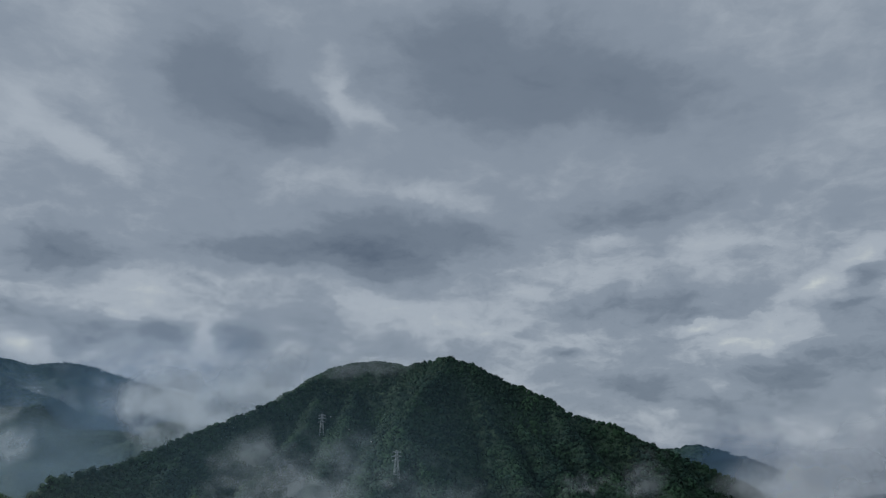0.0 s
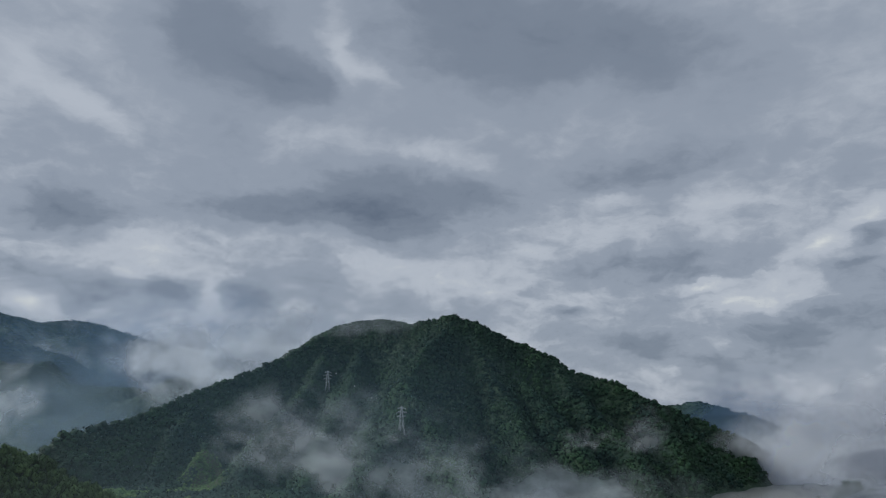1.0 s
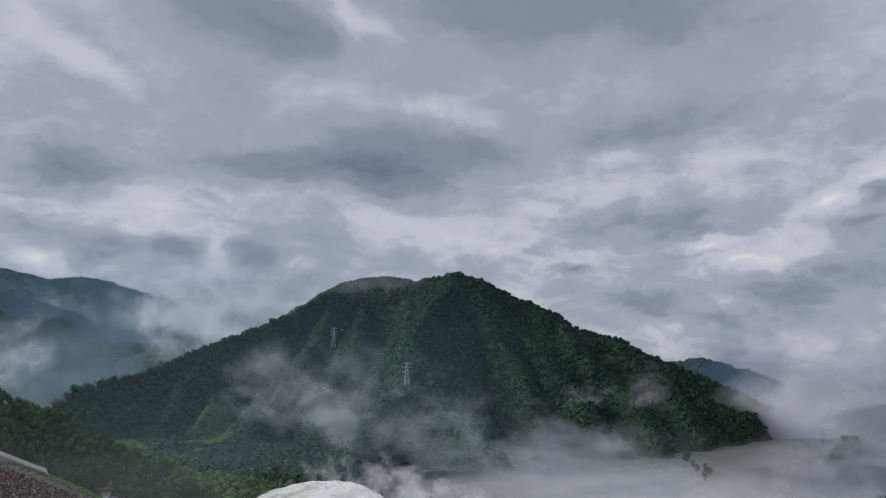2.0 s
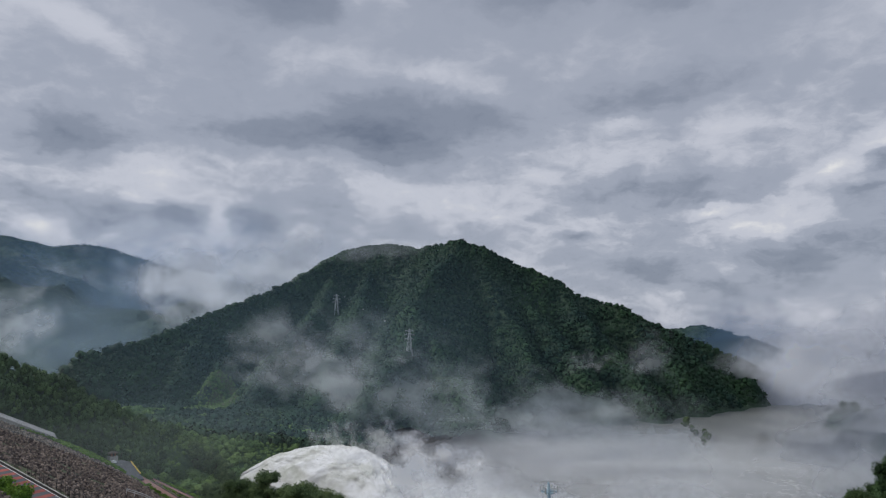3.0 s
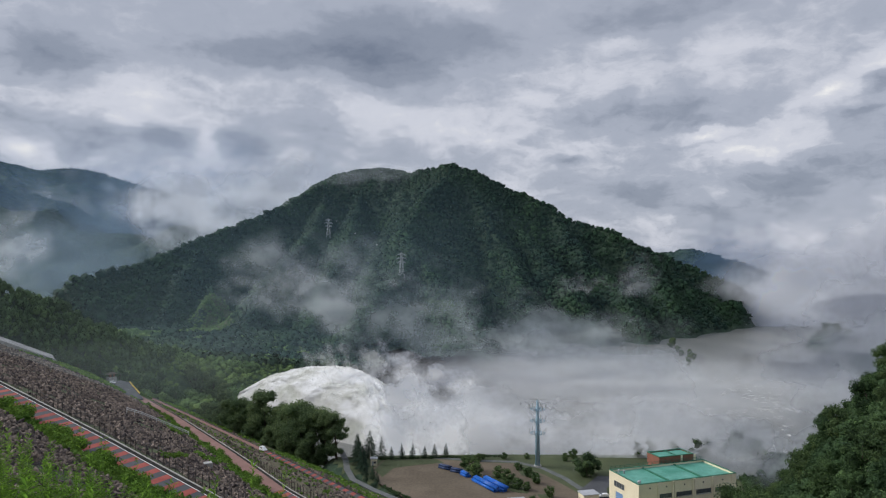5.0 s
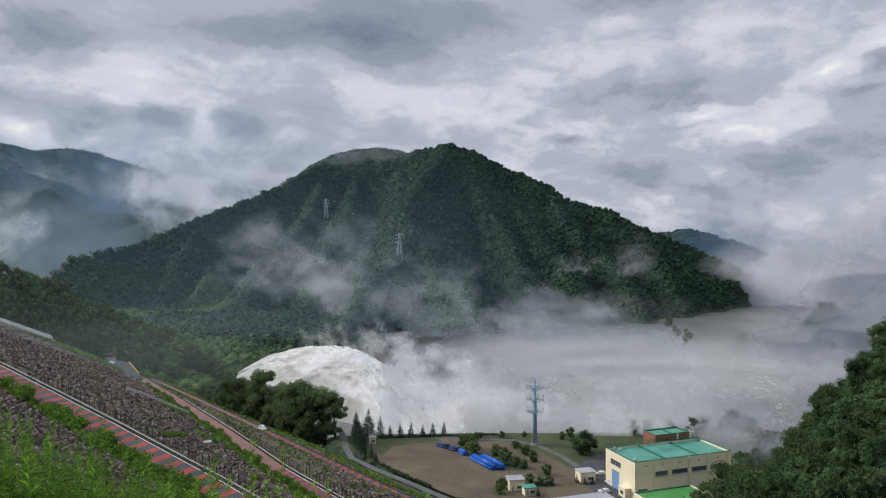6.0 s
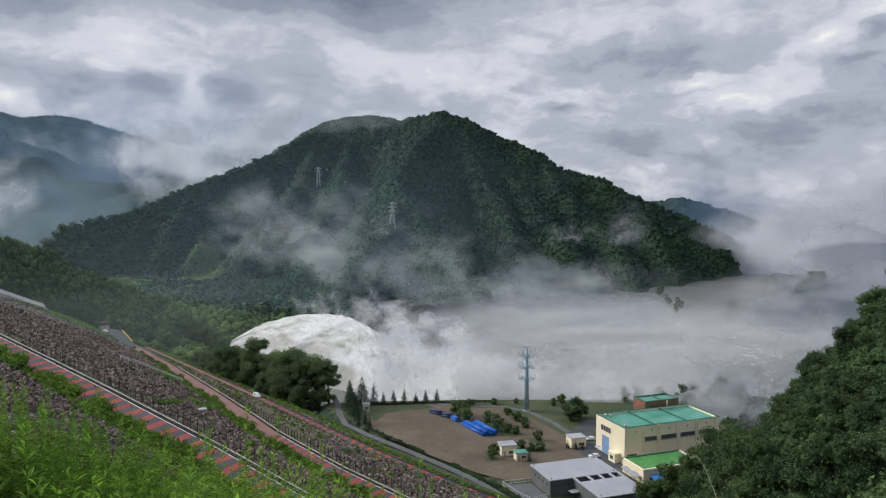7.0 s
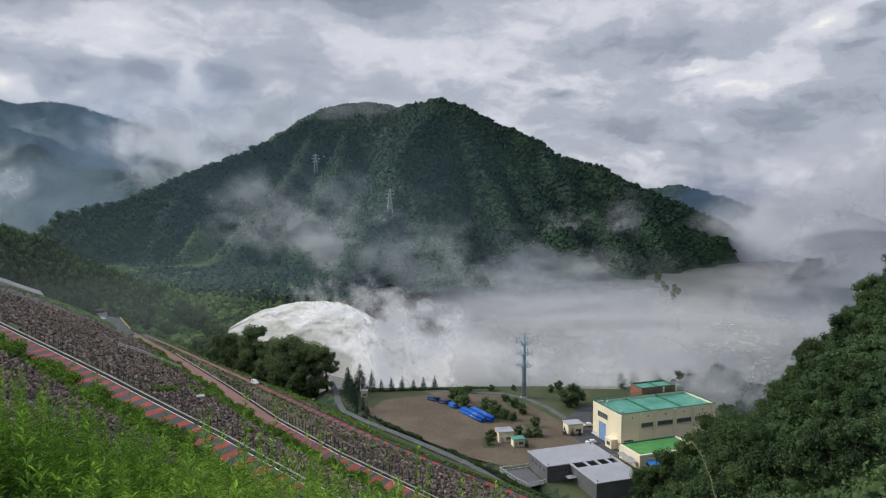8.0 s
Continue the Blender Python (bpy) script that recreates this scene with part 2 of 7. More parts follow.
def foliage(name, dark, light, patch=0.02, grain=1.2, spread=0.5, bump=0.6, depth=0.4, thin=0.0, speckle=0.8, edge=(0.32, 0.68)):
    """Leaves: patches of hue over the slope, and each clump its own tone."""
    m, n, l, b = shader(name)
    big, small = noise_tex(n, l, patch, 3), noise_tex(n, l, grain, 6, 0.7)
    col = ramp(n, l, big.outputs["Fac"], [(edge[0], dark), (edge[1], light)])
    tone = ramp(n, l, small.outputs["Fac"], [(0.32, (0.35, 0.38, 0.38)), (0.5, (0.9, 0.9, 0.9)), (0.7, (1.7, 1.65, 1.45))])
    col = mixed(n, l, speckle, col, tone, "MULTIPLY")
    k = ramp(n, l, n.new("ShaderNodeNewGeometry").outputs["Random Per Island"],
             [(0.0, (1 - spread, 1 - spread, 1 - spread * 0.8)), (0.6, (1, 1, 1)), (1.0, (1 + spread * 0.9, 1 + spread * 0.7, 1 + spread * 0.3))])
    col = mixed(n, l, 1.0, col, k, "MULTIPLY")
    l.new(col, b.inputs["Base Color"])
    b.inputs["Roughness"].default_value, b.inputs["Specular IOR Level"].default_value = 0.75, 0.15
    if bump:
        bp = n.new("ShaderNodeBump")
        bp.inputs["Strength"].default_value, bp.inputs["Distance"].default_value = bump, depth
        l.new(small.outputs["Fac"], bp.inputs["Height"])
        l.new(bp.outputs[0], b.inputs["Normal"])
    if thin:
        t = n.new("ShaderNodeBsdfTranslucent")
        l.new(col, t.inputs[0])
        mx = n.new("ShaderNodeMixShader")
        mx.inputs[0].default_value = thin
        l.new(b.outputs[0], mx.inputs[1])
        l.new(t.outputs[0], mx.inputs[2])
        l.new(mx.outputs[0], n["Material Output"].inputs[0])
    return m


M = {
    "forest": foliage("forest_canopy", (0.0100, 0.0305, 0.0212), (0.0275, 0.061, 0.0265), 0.013, 0.12, 0.16, 0.0, 1.2, 0.0, 0.30, (0.38, 0.66)),
    "far_forest": foliage("far_forest", (0.022, 0.045, 0.034), (0.045, 0.075, 0.042), 0.006, 0.08, 0.3, 1.0, 6.0),
    "leaf_dark": foliage("leaf_dark", (0.044, 0.084, 0.040), (0.104, 0.160, 0.064), 0.05, 1.6, 0.45, 0.0, 0.2, 0.25),
    "leaf_mid": foliage("leaf_mid", (0.058, 0.108, 0.042), (0.128, 0.190, 0.070), 0.05, 1.6, 0.45, 0.0, 0.2, 0.25),
    "leaf_conifer": foliage("leaf_conifer", (0.016, 0.038, 0.024), (0.035, 0.062, 0.034), 0.05, 2.0, 0.4, 0.0, 0.2, 0.1),
    "leaf_pale": foliage("leaf_pale", (0.100, 0.160, 0.078), (0.190, 0.260, 0.120), 0.05, 1.6, 0.4, 0.0, 0.2, 0.3),
    "leaf_bank": foliage("bank_wood_leaf", (0.036, 0.073, 0.032), (0.080, 0.134, 0.050), 0.035, 0.5, 0.30, 0.0, 0.2, 0.15, 0.5),
    "brush": foliage("brush_leaf", (0.062, 0.122, 0.042), (0.138, 0.215, 0.068), 0.03, 0.6, 0.30, 0.0, 0.2, 0.2, 0.5),
    "leaf_deep": foliage("leaf_deep", (0.026, 0.056, 0.026), (0.060, 0.105, 0.040), 0.08, 1.6, 0.5, 0.0, 0.2, 0.2),
    "weed": foliage("weed_leaf", (0.132, 0.270, 0.034), (0.322, 0.506, 0.086), 0.5, 6.0, 0.50, 0.0, 0.02, 0.2),
    "hedge": foliage("hedge_leaf", (0.080, 0.168, 0.026), (0.175, 0.295, 0.050), 0.15, 2.5, 0.45, 0.0, 0.1, 0.25),
    "grass": surface("grass", (0.044, 0.058, 0.027), (0.086, 0.102, 0.046), 0.05, 1.5, 0.9, 0.8, 0.3),
    "bark": surface("bark", (0.05, 0.04, 0.03), (0.12, 0.10, 0.08), 2.0, 20, 0.95, 0.6, 0.03),
    "soil": surface("yard_soil", (0.088, 0.070, 0.050), (0.158, 0.126, 0.090), 0.045, 0.8, 0.95, 0.3, 0.08),
    # near-black bed: the shade between the rocks is put into its colour
    "bed": surface("rubble_gap_shade", (0.012, 0.011, 0.010), (0.036, 0.031, 0.028), 0.2, 2.5, 0.95, 0.9, 0.4),
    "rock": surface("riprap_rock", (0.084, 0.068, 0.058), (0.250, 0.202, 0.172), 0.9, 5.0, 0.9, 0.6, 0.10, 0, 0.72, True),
    "asphalt": surface("asphalt", (0.052, 0.055, 0.062), (0.085, 0.088, 0.095), 0.15, 6.0, 0.8, 0.3, 0.02),
    "red_paint": surface("red_road_paint", (0.21, 0.042, 0.034), (0.33, 0.082, 0.064), 0.4, 6.0, 0.75, 0.2, 0.01, 0, 0.15),
    "red_track": surface("worn_red_paving", (0.175, 0.095, 0.080), (0.245, 0.140, 0.120), 0.1, 4.0, 0.85, 0.2, 0.02),
    "earth": surface("dry_earth", (0.070, 0.075, 0.038), (0.155, 0.130, 0.080), 0.25, 1.2, 0.95, 0.4, 0.08),
    "concrete": surface("concrete", (0.30, 0.29, 0.27), (0.46, 0.45, 0.43), 0.25, 4.0, 0.85, 0.2, 0.02),
    "white_paint": surface("white_line_paint", (0.55, 0.55, 0.54), (0.75, 0.75, 0.73), 0.6, 6.0, 0.7, 0.1, 0.01),
    "yellow_paint": surface("yellow_line_paint", (0.55, 0.40, 0.06), (0.70, 0.52, 0.10), 0.6, 6.0, 0.7, 0.1, 0.01),
    "iron": surface("dark_iron", (0.045, 0.042, 0.040), (0.085, 0.075, 0.068), 1.0, 12, 0.6, 0.1, 0.01, 0.6),
    "steel": surface("galvanised_steel", (0.38, 0.40, 0.41), (0.55, 0.57, 0.58), 0.6, 9, 0.5, 0.05, 0.01, 0.5),
    "pylon_steel": surface("pylon_steel", (0.36, 0.38, 0.39), (0.52, 0.54, 0.55), 0.6, 6.0, 0.6, 0.15, 0.02),
    "tower": surface("pale_blue_paint", (0.20, 0.32, 0.40), (0.30, 0.43, 0.51), 0.4, 5, 0.5, 0.05, 0.01),
    "wall_cream": surface("cream_wall_paint", (0.80, 0.71, 0.51), (0.89, 0.81, 0.61), 0.12, 9.0, 0.85, 0.1, 0.01),
    "wall_grey": surface("dark_grey_cladding", (0.105, 0.108, 0.115), (0.150, 0.153, 0.160), 0.2, 3, 0.6, 0.1, 0.02),
    "roof_grey": surface("pale_metal_roof", (0.33, 0.34, 0.37), (0.43, 0.44, 0.47), 0.1, 1.5, 0.5, 0.05, 0.01, 0.1),
    "roof_pale": surface("pale_green_sheet", (0.42, 0.52, 0.38), (0.56, 0.66, 0.50), 0.3, 3, 0.5, 0.05, 0.01),
    "roof_green": surface("green_roof_coating", (0.050, 0.235, 0.165), (0.150, 0.385, 0.310), 0.16, 1.2, 0.45, 0.1, 0.02),
    "trim_green": surface("dark_green_coping", (0.02, 0.12, 0.075), (0.04, 0.18, 0.11), 0.4, 4, 0.6, 0.1, 0.02),
    "lawn_green": surface("bright_green_coating", (0.055, 0.22, 0.06), (0.11, 0.32, 0.09), 0.3, 2, 0.55, 0.1, 0.02),
    "brick": surface("red_brick", (0.20, 0.085, 0.060), (0.30, 0.135, 0.095), 0.5, 6, 0.9, 0.3, 0.02),
    "glass": surface("window_glass", (0.07, 0.08, 0.09), (0.11, 0.12, 0.13), 0.6, 3, 0.15, 0.0, 0.01, 0, 0.2, False, 0.6),
    "door_blue": surface("blue_shutter", (0.17, 0.30, 0.52), (0.24, 0.38, 0.60), 0.5, 4, 0.5, 0.1, 0.02),
    "pipe_blue": surface("blue_plastic_pipe", (0.010, 0.085, 0.40), (0.022, 0.15, 0.56), 0.3, 4, 0.35, 0.0, 0.01, 0, 0.2),
    "pipe_dark": surface("dark_blue_tarpaulin", (0.010, 0.020, 0.055), (0.03, 0.06, 0.16), 0.6, 3, 0.5, 0.5, 0.2),
    "car_white": surface("white_car_paint", (0.68, 0.69, 0.70), (0.78, 0.79, 0.80), 0.5, 4, 0.3, 0.0, 0.01),
    "car_dark": surface("dark_car_paint", (0.03, 0.035, 0.045), (0.06, 0.065, 0.08), 0.5, 4, 0.3, 0.0, 0.01),
    "gutter": surface("dark_gutter", (0.022, 0.022, 0.021), (0.058, 0.056, 0.052), 0.5, 5, 0.95, 0.2, 0.02, 0, 0, False, 0.03),
    "lane": surface("worn_lane", (0.085, 0.092, 0.092), (0.145, 0.152, 0.150), 0.2, 3.0, 0.85, 0.2, 0.02),
    "rubber": surface("rubber", (0.015, 0.015, 0.016), (0.03, 0.03, 0.03), 2, 10, 0.9, 0.1, 0.01),
    "cliff": surface("river_rock", (0.10, 0.10, 0.095), (0.24, 0.23, 0.215), 0.15, 1.5, 0.9, 0.8, 0.5),
    "tile_blue": surface("blue_sheet_roof", (0.02, 0.15, 0.48), (0.04, 0.22, 0.58), 0.5, 4, 0.5, 0.05, 0.01),
}
# ================= the shape of the land =================
# The dam's downstream face: u runs along the crest, v down the slope (both level distances from the camera).
UX, UY, VX, VY = -0.669, 0.743, 0.743, 0.669
FACE_TOP, FACE_FALL = 84.0, 0.485


def face_point(u, v, h=0.0):
    """A point of the dam's face, h metres above it."""
    return Vector((u * UX + v * VX, u * UY + v * VY, FACE_TOP - FACE_FALL * v + h))


def uv_of(x, y):
    return x * UX + y * UY, x * VX + y * VY


def smax(a, b, k):
    h = np.clip(0.5 + 0.5 * (a - b) / k, 0, 1)
    return b * (1 - h) + a * h + k * h * (1 - h)


def step(a, b, x):
    t = np.clip((x - a) / (b - a), 0, 1)
    return t * t * (3 - 2 * t)


def ridge(x, y, crest, slope, round_off=12.0, torn=0.0):
    """Land that falls away on both sides of a crest line; torn deepens it away from the crest."""
    best = np.full(np.shape(x), -1e3)
    for (ax, ay, az), (bx, by, bz) in zip(crest[:-1], crest[1:]):
        dx, dy = bx - ax, by - ay
        t = np.clip(((x - ax) * dx + (y - ay) * dy) / (dx * dx + dy * dy), 0, 1)
        d = np.hypot(x - ax - t * dx, y - ay - t * dy)
        best = np.maximum(best, az + t * (bz - az) - slope * (np.sqrt(d * d + round_off ** 2) - round_off) - torn * np.minimum(d / 90, 1))
    return best


MAIN = [(-478, 780, 28), (-466, 825, 59), (-463, 840, 73), (-458, 880, 78), (-447, 930, 83), (-438, 985, 93), (-426, 1020, 106), (-409, 1060, 122), (-394, 1090, 132), (-378, 1130, 146),
        (-347, 1175, 161), (-313, 1241, 186), (-295, 1265, 203), (-262, 1315, 237), (-202, 1380, 262), (-90, 1350, 261),
        (-4, 1280, 271), (37, 1270, 259), (87, 1257, 230), (136, 1243, 208), (174, 1228, 187), (212, 1217, 162), (268, 1200, 149),
        (302, 1182, 127), (347, 1170, 107), (390, 1156, 88), (436, 1150, 66), (488, 1160, 40), (543, 1175, 16), (599, 1190, 0)]
SPURS = [[(-2, 1278, 262), (-37, 1190, 214), (-64, 1110, 174), (-70, 1030, 137), (-53, 950, 111), (-22, 850, 72), (10, 760, 41), (32, 690, 18), (50, 630, -6)],
         [(-53, 950, 109), (-66, 860, 76), (-89, 760, 47), (-102, 680, 14)],
         [(6, 1272, 257), (49, 1180, 178), (74, 1090, 120), (87, 1010, 77), (92, 930, 43), (100, 840, 7)],
         [(165, 1232, 190), (187, 1150, 136), (220, 1060, 85), (238, 970, 40), (245, 890, 2)],
         [(275, 1198, 139), (306, 1120, 93), (319, 1040, 44), (315, 960, 2)],
         [(-240, 1330, 235), (-232, 1200, 172), (-249, 1080, 112), (-262, 980, 78), (-260, 900, 52), (-240, 800, 18), (-221, 700, -6)],
         [(-314, 1241, 180), (-320, 1150, 132), (-331, 1060, 86), (-330, 980, 56), (-326, 900, 30)],
         [(-392, 1090, 128), (-385, 1000, 87), (-378, 920, 51), (-362, 850, 23)],
         [(-438, 985, 91), (-425, 910, 59), (-412, 850, 34)],
         [(-182, 1380, 243), (-180, 1250, 190), (-177, 1100, 135), (-182, 1000, 79), (-175, 880, 32), (-164, 760, -3)],
         [(348, 1172, 102), (363, 1100, 59), (378, 1050, 18)],
         [(110, 1150, 140), (140, 1050, 92), (165, 960, 48), (185, 880, 8)]]
BACK = [(-440, 1640, 110), (-368, 1608, 245), (-318, 1619, 280), (-273, 1627, 305), (-215, 1636, 313), (-170, 1641, 316), (-124, 1645, 308), (40, 1700, 240), (300, 1800, 150)]
FAR = [([(-2300, 2100, 520), (-1760, 2429, 472), (-1598, 2539, 445), (-1554, 2566, 432), (-1460, 2621, 450), (-1361, 2673, 432), (-1275, 2715, 400), (-1166, 2764, 366),
         (-1011, 2825, 332), (-500, 3100, 260), (300, 3300, 220)], 0.42),
       ([(-1900, 1500, 420), (-1379, 1841, 350), (-1227, 1945, 296), (-1159, 1987, 273), (-1048, 2047, 216), (-926, 2105, 169), (-840, 2141, 119), (-700, 2200, 60)], 0.42),
       ([(-779, 1480, 30), (-738, 1532, 98), (-685, 1556, 149), (-641, 1574, 175), (-585, 1596, 176), (-450, 1640, 120)], 0.5),
       ([(300, 2700, 110), (702, 2503, 122), (767, 2484, 123), (839, 2461, 137), (919, 2432, 116), (987, 2405, 92), (1086, 2362, 40), (1238, 2286, 0), (2200, 2000, -14)], 0.36),
       ([(-2500, 3500, 300), (-900, 4000, 260), (600, 4200, 40), (2600, 3300, 30)], 0.35)]
LEFT_HILL = [(-480, 290, 190), (-400, 380, 128), (-341, 450, 96), (-308, 486, 72), (-297, 499, 66), (-285, 511, 54), (-271, 524, 44), (-258, 542, 33), (-247, 565, 24), (-231, 607, 12), (-215, 645, 0)]
LEFT_FLANK = [(-340, 360, 74), (-290, 402, 51), (-270, 428, 39), (-240, 456, 20), (-222, 472, 9), (-190, 476, 1), (-140, 440, 0), (-95, 394, -1)]
RIGHT_SPUR = [(120, -120, 112), (75, 30, 100), (76, 92, 93), (86, 128, 87), (99, 162, 71), (113, 205, 51), (123, 222, 41), (135, 246, 13), (150, 312, 3), (165, 350, -4)]
RIGHT_FOOT = [(40, 30, 84), (44, 62, 74), (48, 95, 60), (54, 117, 55), (58, 135, 47), (63, 150, 40), (70, 165, 34), (78, 180, 28), (88, 200, 20), (95, 220, 13), (100, 240, 8), (112, 262, 2), (124, 290, 0)]
RIGHT_BANK = [(330, 300, 30), (305, 430, 3), (370, 575, 1), (405, 670, 0), (445, 770, -4), (480, 850, -13), (720, 1000, -14), (1100, 1200, -14)]


def land(x, y, rough=True):
    """The height of the ground, without the dam."""
    x, y = np.asarray(x, float), np.asarray(y, float)
    # the yard's terrace and the river bed behind it
    edge = np.interp(x, [-400, -75, -50, 45, 95, 150, 200, 260], [352, 352, 354, 356, 358, 360, 360, 356])
    z = -15 + 15 * (1 - step(0, 11, y - edge)) * step(-76, -58, x + 0.10 * (y - 340))
    z = z + 30 * step(-250, -400, x) * step(700, 900, y)
    # a low green terrace beyond the spillway
    z = smax(z, 26 - 0.10 * np.hypot(x + 330, (y - 680) * 0.8) - 14 * step(600, 560, y), 10)
    hills = np.full(np.shape(x), -40.0)
    torn = 34 * np.abs(fbm(x / 130 + 0.4 * y / 130, y / 210, 3, 21) - 0.5) if rough else 0.0
    for crest, slope in [(MAIN, 1.0)] + [(s, 0.92) for s in SPURS]:
        hills = smax(hills, ridge(x, y, crest, slope, 7, torn) + 1, 3)
    hills = smax(hills, ridge(x, y, BACK, 0.85, 10, torn) - 2, 4)
    torn = 260 * np.abs(fbm(x / 330, y / 330, 4, 23) - 0.5) if rough else 0.0
    for crest, slope in FAR:
        hills = smax(hills, ridge(x, y, crest, slope, 20, torn), 4)
    if rough:
        far = step(500, 1100, y)
        hills = hills + far * (10 * (fbm(x / 110, y / 110, 4, 3) - 0.5) - 8 * np.abs(fbm(x / 75, y / 75, 3, 6) - 0.5) + 5 * (fbm(x / 26, y / 26, 3, 9) - 0.5)) * step(-10, 40, hills)
        # gullies that run down the slopes
        wave = x / 78 + 0.9 * fbm(x / 160, y / 160, 2, 15)
        gully = 1 - 2 * np.abs(fbm(wave, y / 420, 3, 18) - 0.5)
        crest = np.interp(x, [p[0] for p in MAIN], [p[2] for p in MAIN])
        depth = step(4, 70, crest - hills) * step(-8, 30, hills) * step(560, 700, y) * step(1480, 1380, y)
        hills = hills - 32 * depth * (1 - gully) + 6 * depth
    # the river cuts the mountain's foot along its far bank
    bank = np.interp(y, [560, 610, 710, 849, 927, 1013, 1080, 1231, 1387, 1700], [150, 174, 225, 282, 327, 394, 456, 575, 720, 1100])
    cut = np.where((y > 620) & (y < 1700), -13 + 1.5 * np.maximum(0, bank - x), 1e3)
    hills = np.minimum(hills, cut)
    z = smax(z, hills, 8)
    z = smax(z, ridge(x, y, LEFT_HILL, 0.85, 8), 5)
    z = smax(z, ridge(x, y, LEFT_FLANK, 0.62, 5), 3)
    z = smax(z, ridge(x, y, RIGHT_SPUR, 1.7, 5) - 4, 4)
    z = smax(z, ridge(x, y, RIGHT_FOOT, 0.8, 5), 4)
    z = smax(z, ridge(x, y, RIGHT_BANK, 0.5, 10), 3)
    # the wooded rock at the river's bend
    z = smax(z, 7 - 0.9 * np.maximum(0, np.hypot((x - 450) / 1.2, (y - 832) / 2.2) - 5), 3)
    return z


def ground_height(x, y):
    """The ground with the dam's body let into it."""
    x, y = np.asarray(x, float), np.asarray(y, float)
    z = land(x, y)
    u, v = uv_of(x, y)
    groin = 78 - 0.30 * (175 - v)
    inside = step(0, 8, u - np.maximum(groin, 8)) * step(489, 481, u) * step(182, 174, v) * step(-30, -22, v)
    dam = np.minimum(96.0, FACE_TOP - FACE_FALL * v) - 7.0
    z = z * (1 - inside) + np.maximum(dam, np.minimum(z, dam)) * inside
    # the abutment on which the camera stands: a bank that falls away ahead
    d = np.hypot(x, y)
    fall = np.maximum(0, 0.313 * x + 0.400 * y)
    bank = 98.3 - fall - 0.9 * np.maximum(0, d - 10.5)
    bank = np.where(y < 2, np.maximum(bank, 98.3 - 0.02 * d - 0.6 * np.maximum(0, x - 6)), bank)
    return np.where(d < 45, np.maximum(z, bank), z)


def clearing_at(x, y):
    """Distance, in widths, from the line of the open meadow on the mountain's lower slope."""
    t = np.clip((y - 765) / 185, 0, 1)
    return np.abs(x - (-280 - 42 * t)) / (14 + 22 * fbm(x / 24, y / 24, 3, 8)) + np.abs(y - np.clip(y, 765, 950)) / 15


def graded(lo, hi, centre, fine, grow):
    """Lattice lines, close together round the centre and wider outwards."""
    out = [centre]
    s = fine
    while out[-1] < hi:
        out.append(out[-1] + s)
        s = min(s * grow, 28)
    s, low = fine, [centre]
    while low[-1] > lo:
        low.append(low[-1] - s)
        s = min(s * grow, 28)
    return np.array(low[:0:-1] + out)


gx = graded(-3300, 3300, 0, 2.0, 1.018)
gy = np.concatenate([graded(-500, 420, 0, 1.6, 1.012), np.arange(428, 1700, 7.0), np.arange(1710, 4700, 26.0)])
gy = np.unique(np.round(gy, 2))
GX, GY = np.meshgrid(gx, gy)
GZ = ground_height(GX, GY)
ground = part("ground", grid_mesh("ground", np.stack([GX, GY, GZ], -1), M["far_forest"]), None)
gc = np.stack([GX[:-1, :-1], GY[:-1, :-1], GZ[:-1, :-1]], -1)
yard_zone = (gc[..., 0] > -90) & (gc[..., 0] < 125) & (gc[..., 1] > 190) & (gc[..., 1] < 420) & (gc[..., 2] < 5) & (gc[..., 2] > -3)
meadow = clearing_at(gc[..., 0], gc[..., 1]) < 0.8
terrace = ((gc[..., 0] < -150) & (gc[..., 0] > -420) & (gc[..., 1] > 470) & (gc[..., 1] < 740) & (gc[..., 2] < 34))
# near ground gets the dark leaf colour, which paints shade between the weeds
near_weed_shade = np.hypot(gc[..., 0], gc[..., 1]) < 70
ground.data.materials.append(M["grass"])
ground.data.materials.append(M["leaf_deep"])
under_wood = (gc[..., 0] > 8) & (gc[..., 0] < 190) & (gc[..., 1] > 24) & (gc[..., 1] < 360) & (gc[..., 2] > 0.6)
ground.data.polygons.foreach_set("material_index", np.where(under_wood | near_weed_shade | terrace, 2, yard_zone | meadow).astype(np.int32).ravel())
tagged(ground, "wooded valley ground, dark green and wet", "ground", kind="structure")

# ---- river ----
def water_material():
    m, n, l, b = shader("muddy_river_water")
    pos = n.new("ShaderNodeNewGeometry").outputs["Position"]
    mp = n.new("ShaderNodeMapping")
    mp.inputs["Scale"].default_value = (1.0, 0.45, 1.0)
    mp.inputs["Rotation"].default_value = (0, 0, radians(-25))
    l.new(pos, mp.inputs[0])
    big, fine = noise_tex(n, l, 0.02, 5, 0.6, mp.outputs[0]), noise_tex(n, l, 0.30, 6, 0.65, mp.outputs[0])
    col = ramp(n, l, big.outputs["Fac"], [(0.35, (0.125, 0.130, 0.122)), (0.65, (0.190, 0.190, 0.176))])
    l.new(col, b.inputs["Base Color"])
    b.inputs["Roughness"].default_value = 0.28
    bp = n.new("ShaderNodeBump")
    bp.inputs["Strength"].default_value, bp.inputs["Distance"].default_value = 0.6, 0.5
    l.new(fine.outputs["Fac"], bp.inputs["Height"])
    l.new(bp.outputs[0], b.inputs["Normal"])
    return m


rx, ry = np.meshgrid(np.linspace(-700, 2200, 150), np.linspace(300, 2400, 120))
rz = -8 + 0.45 * (fbm(rx / 14, ry / 14, 3, 5) - 0.5)
water = part("water", grid_mesh("water", np.stack([rx, ry, rz], -1), water_material()), None)
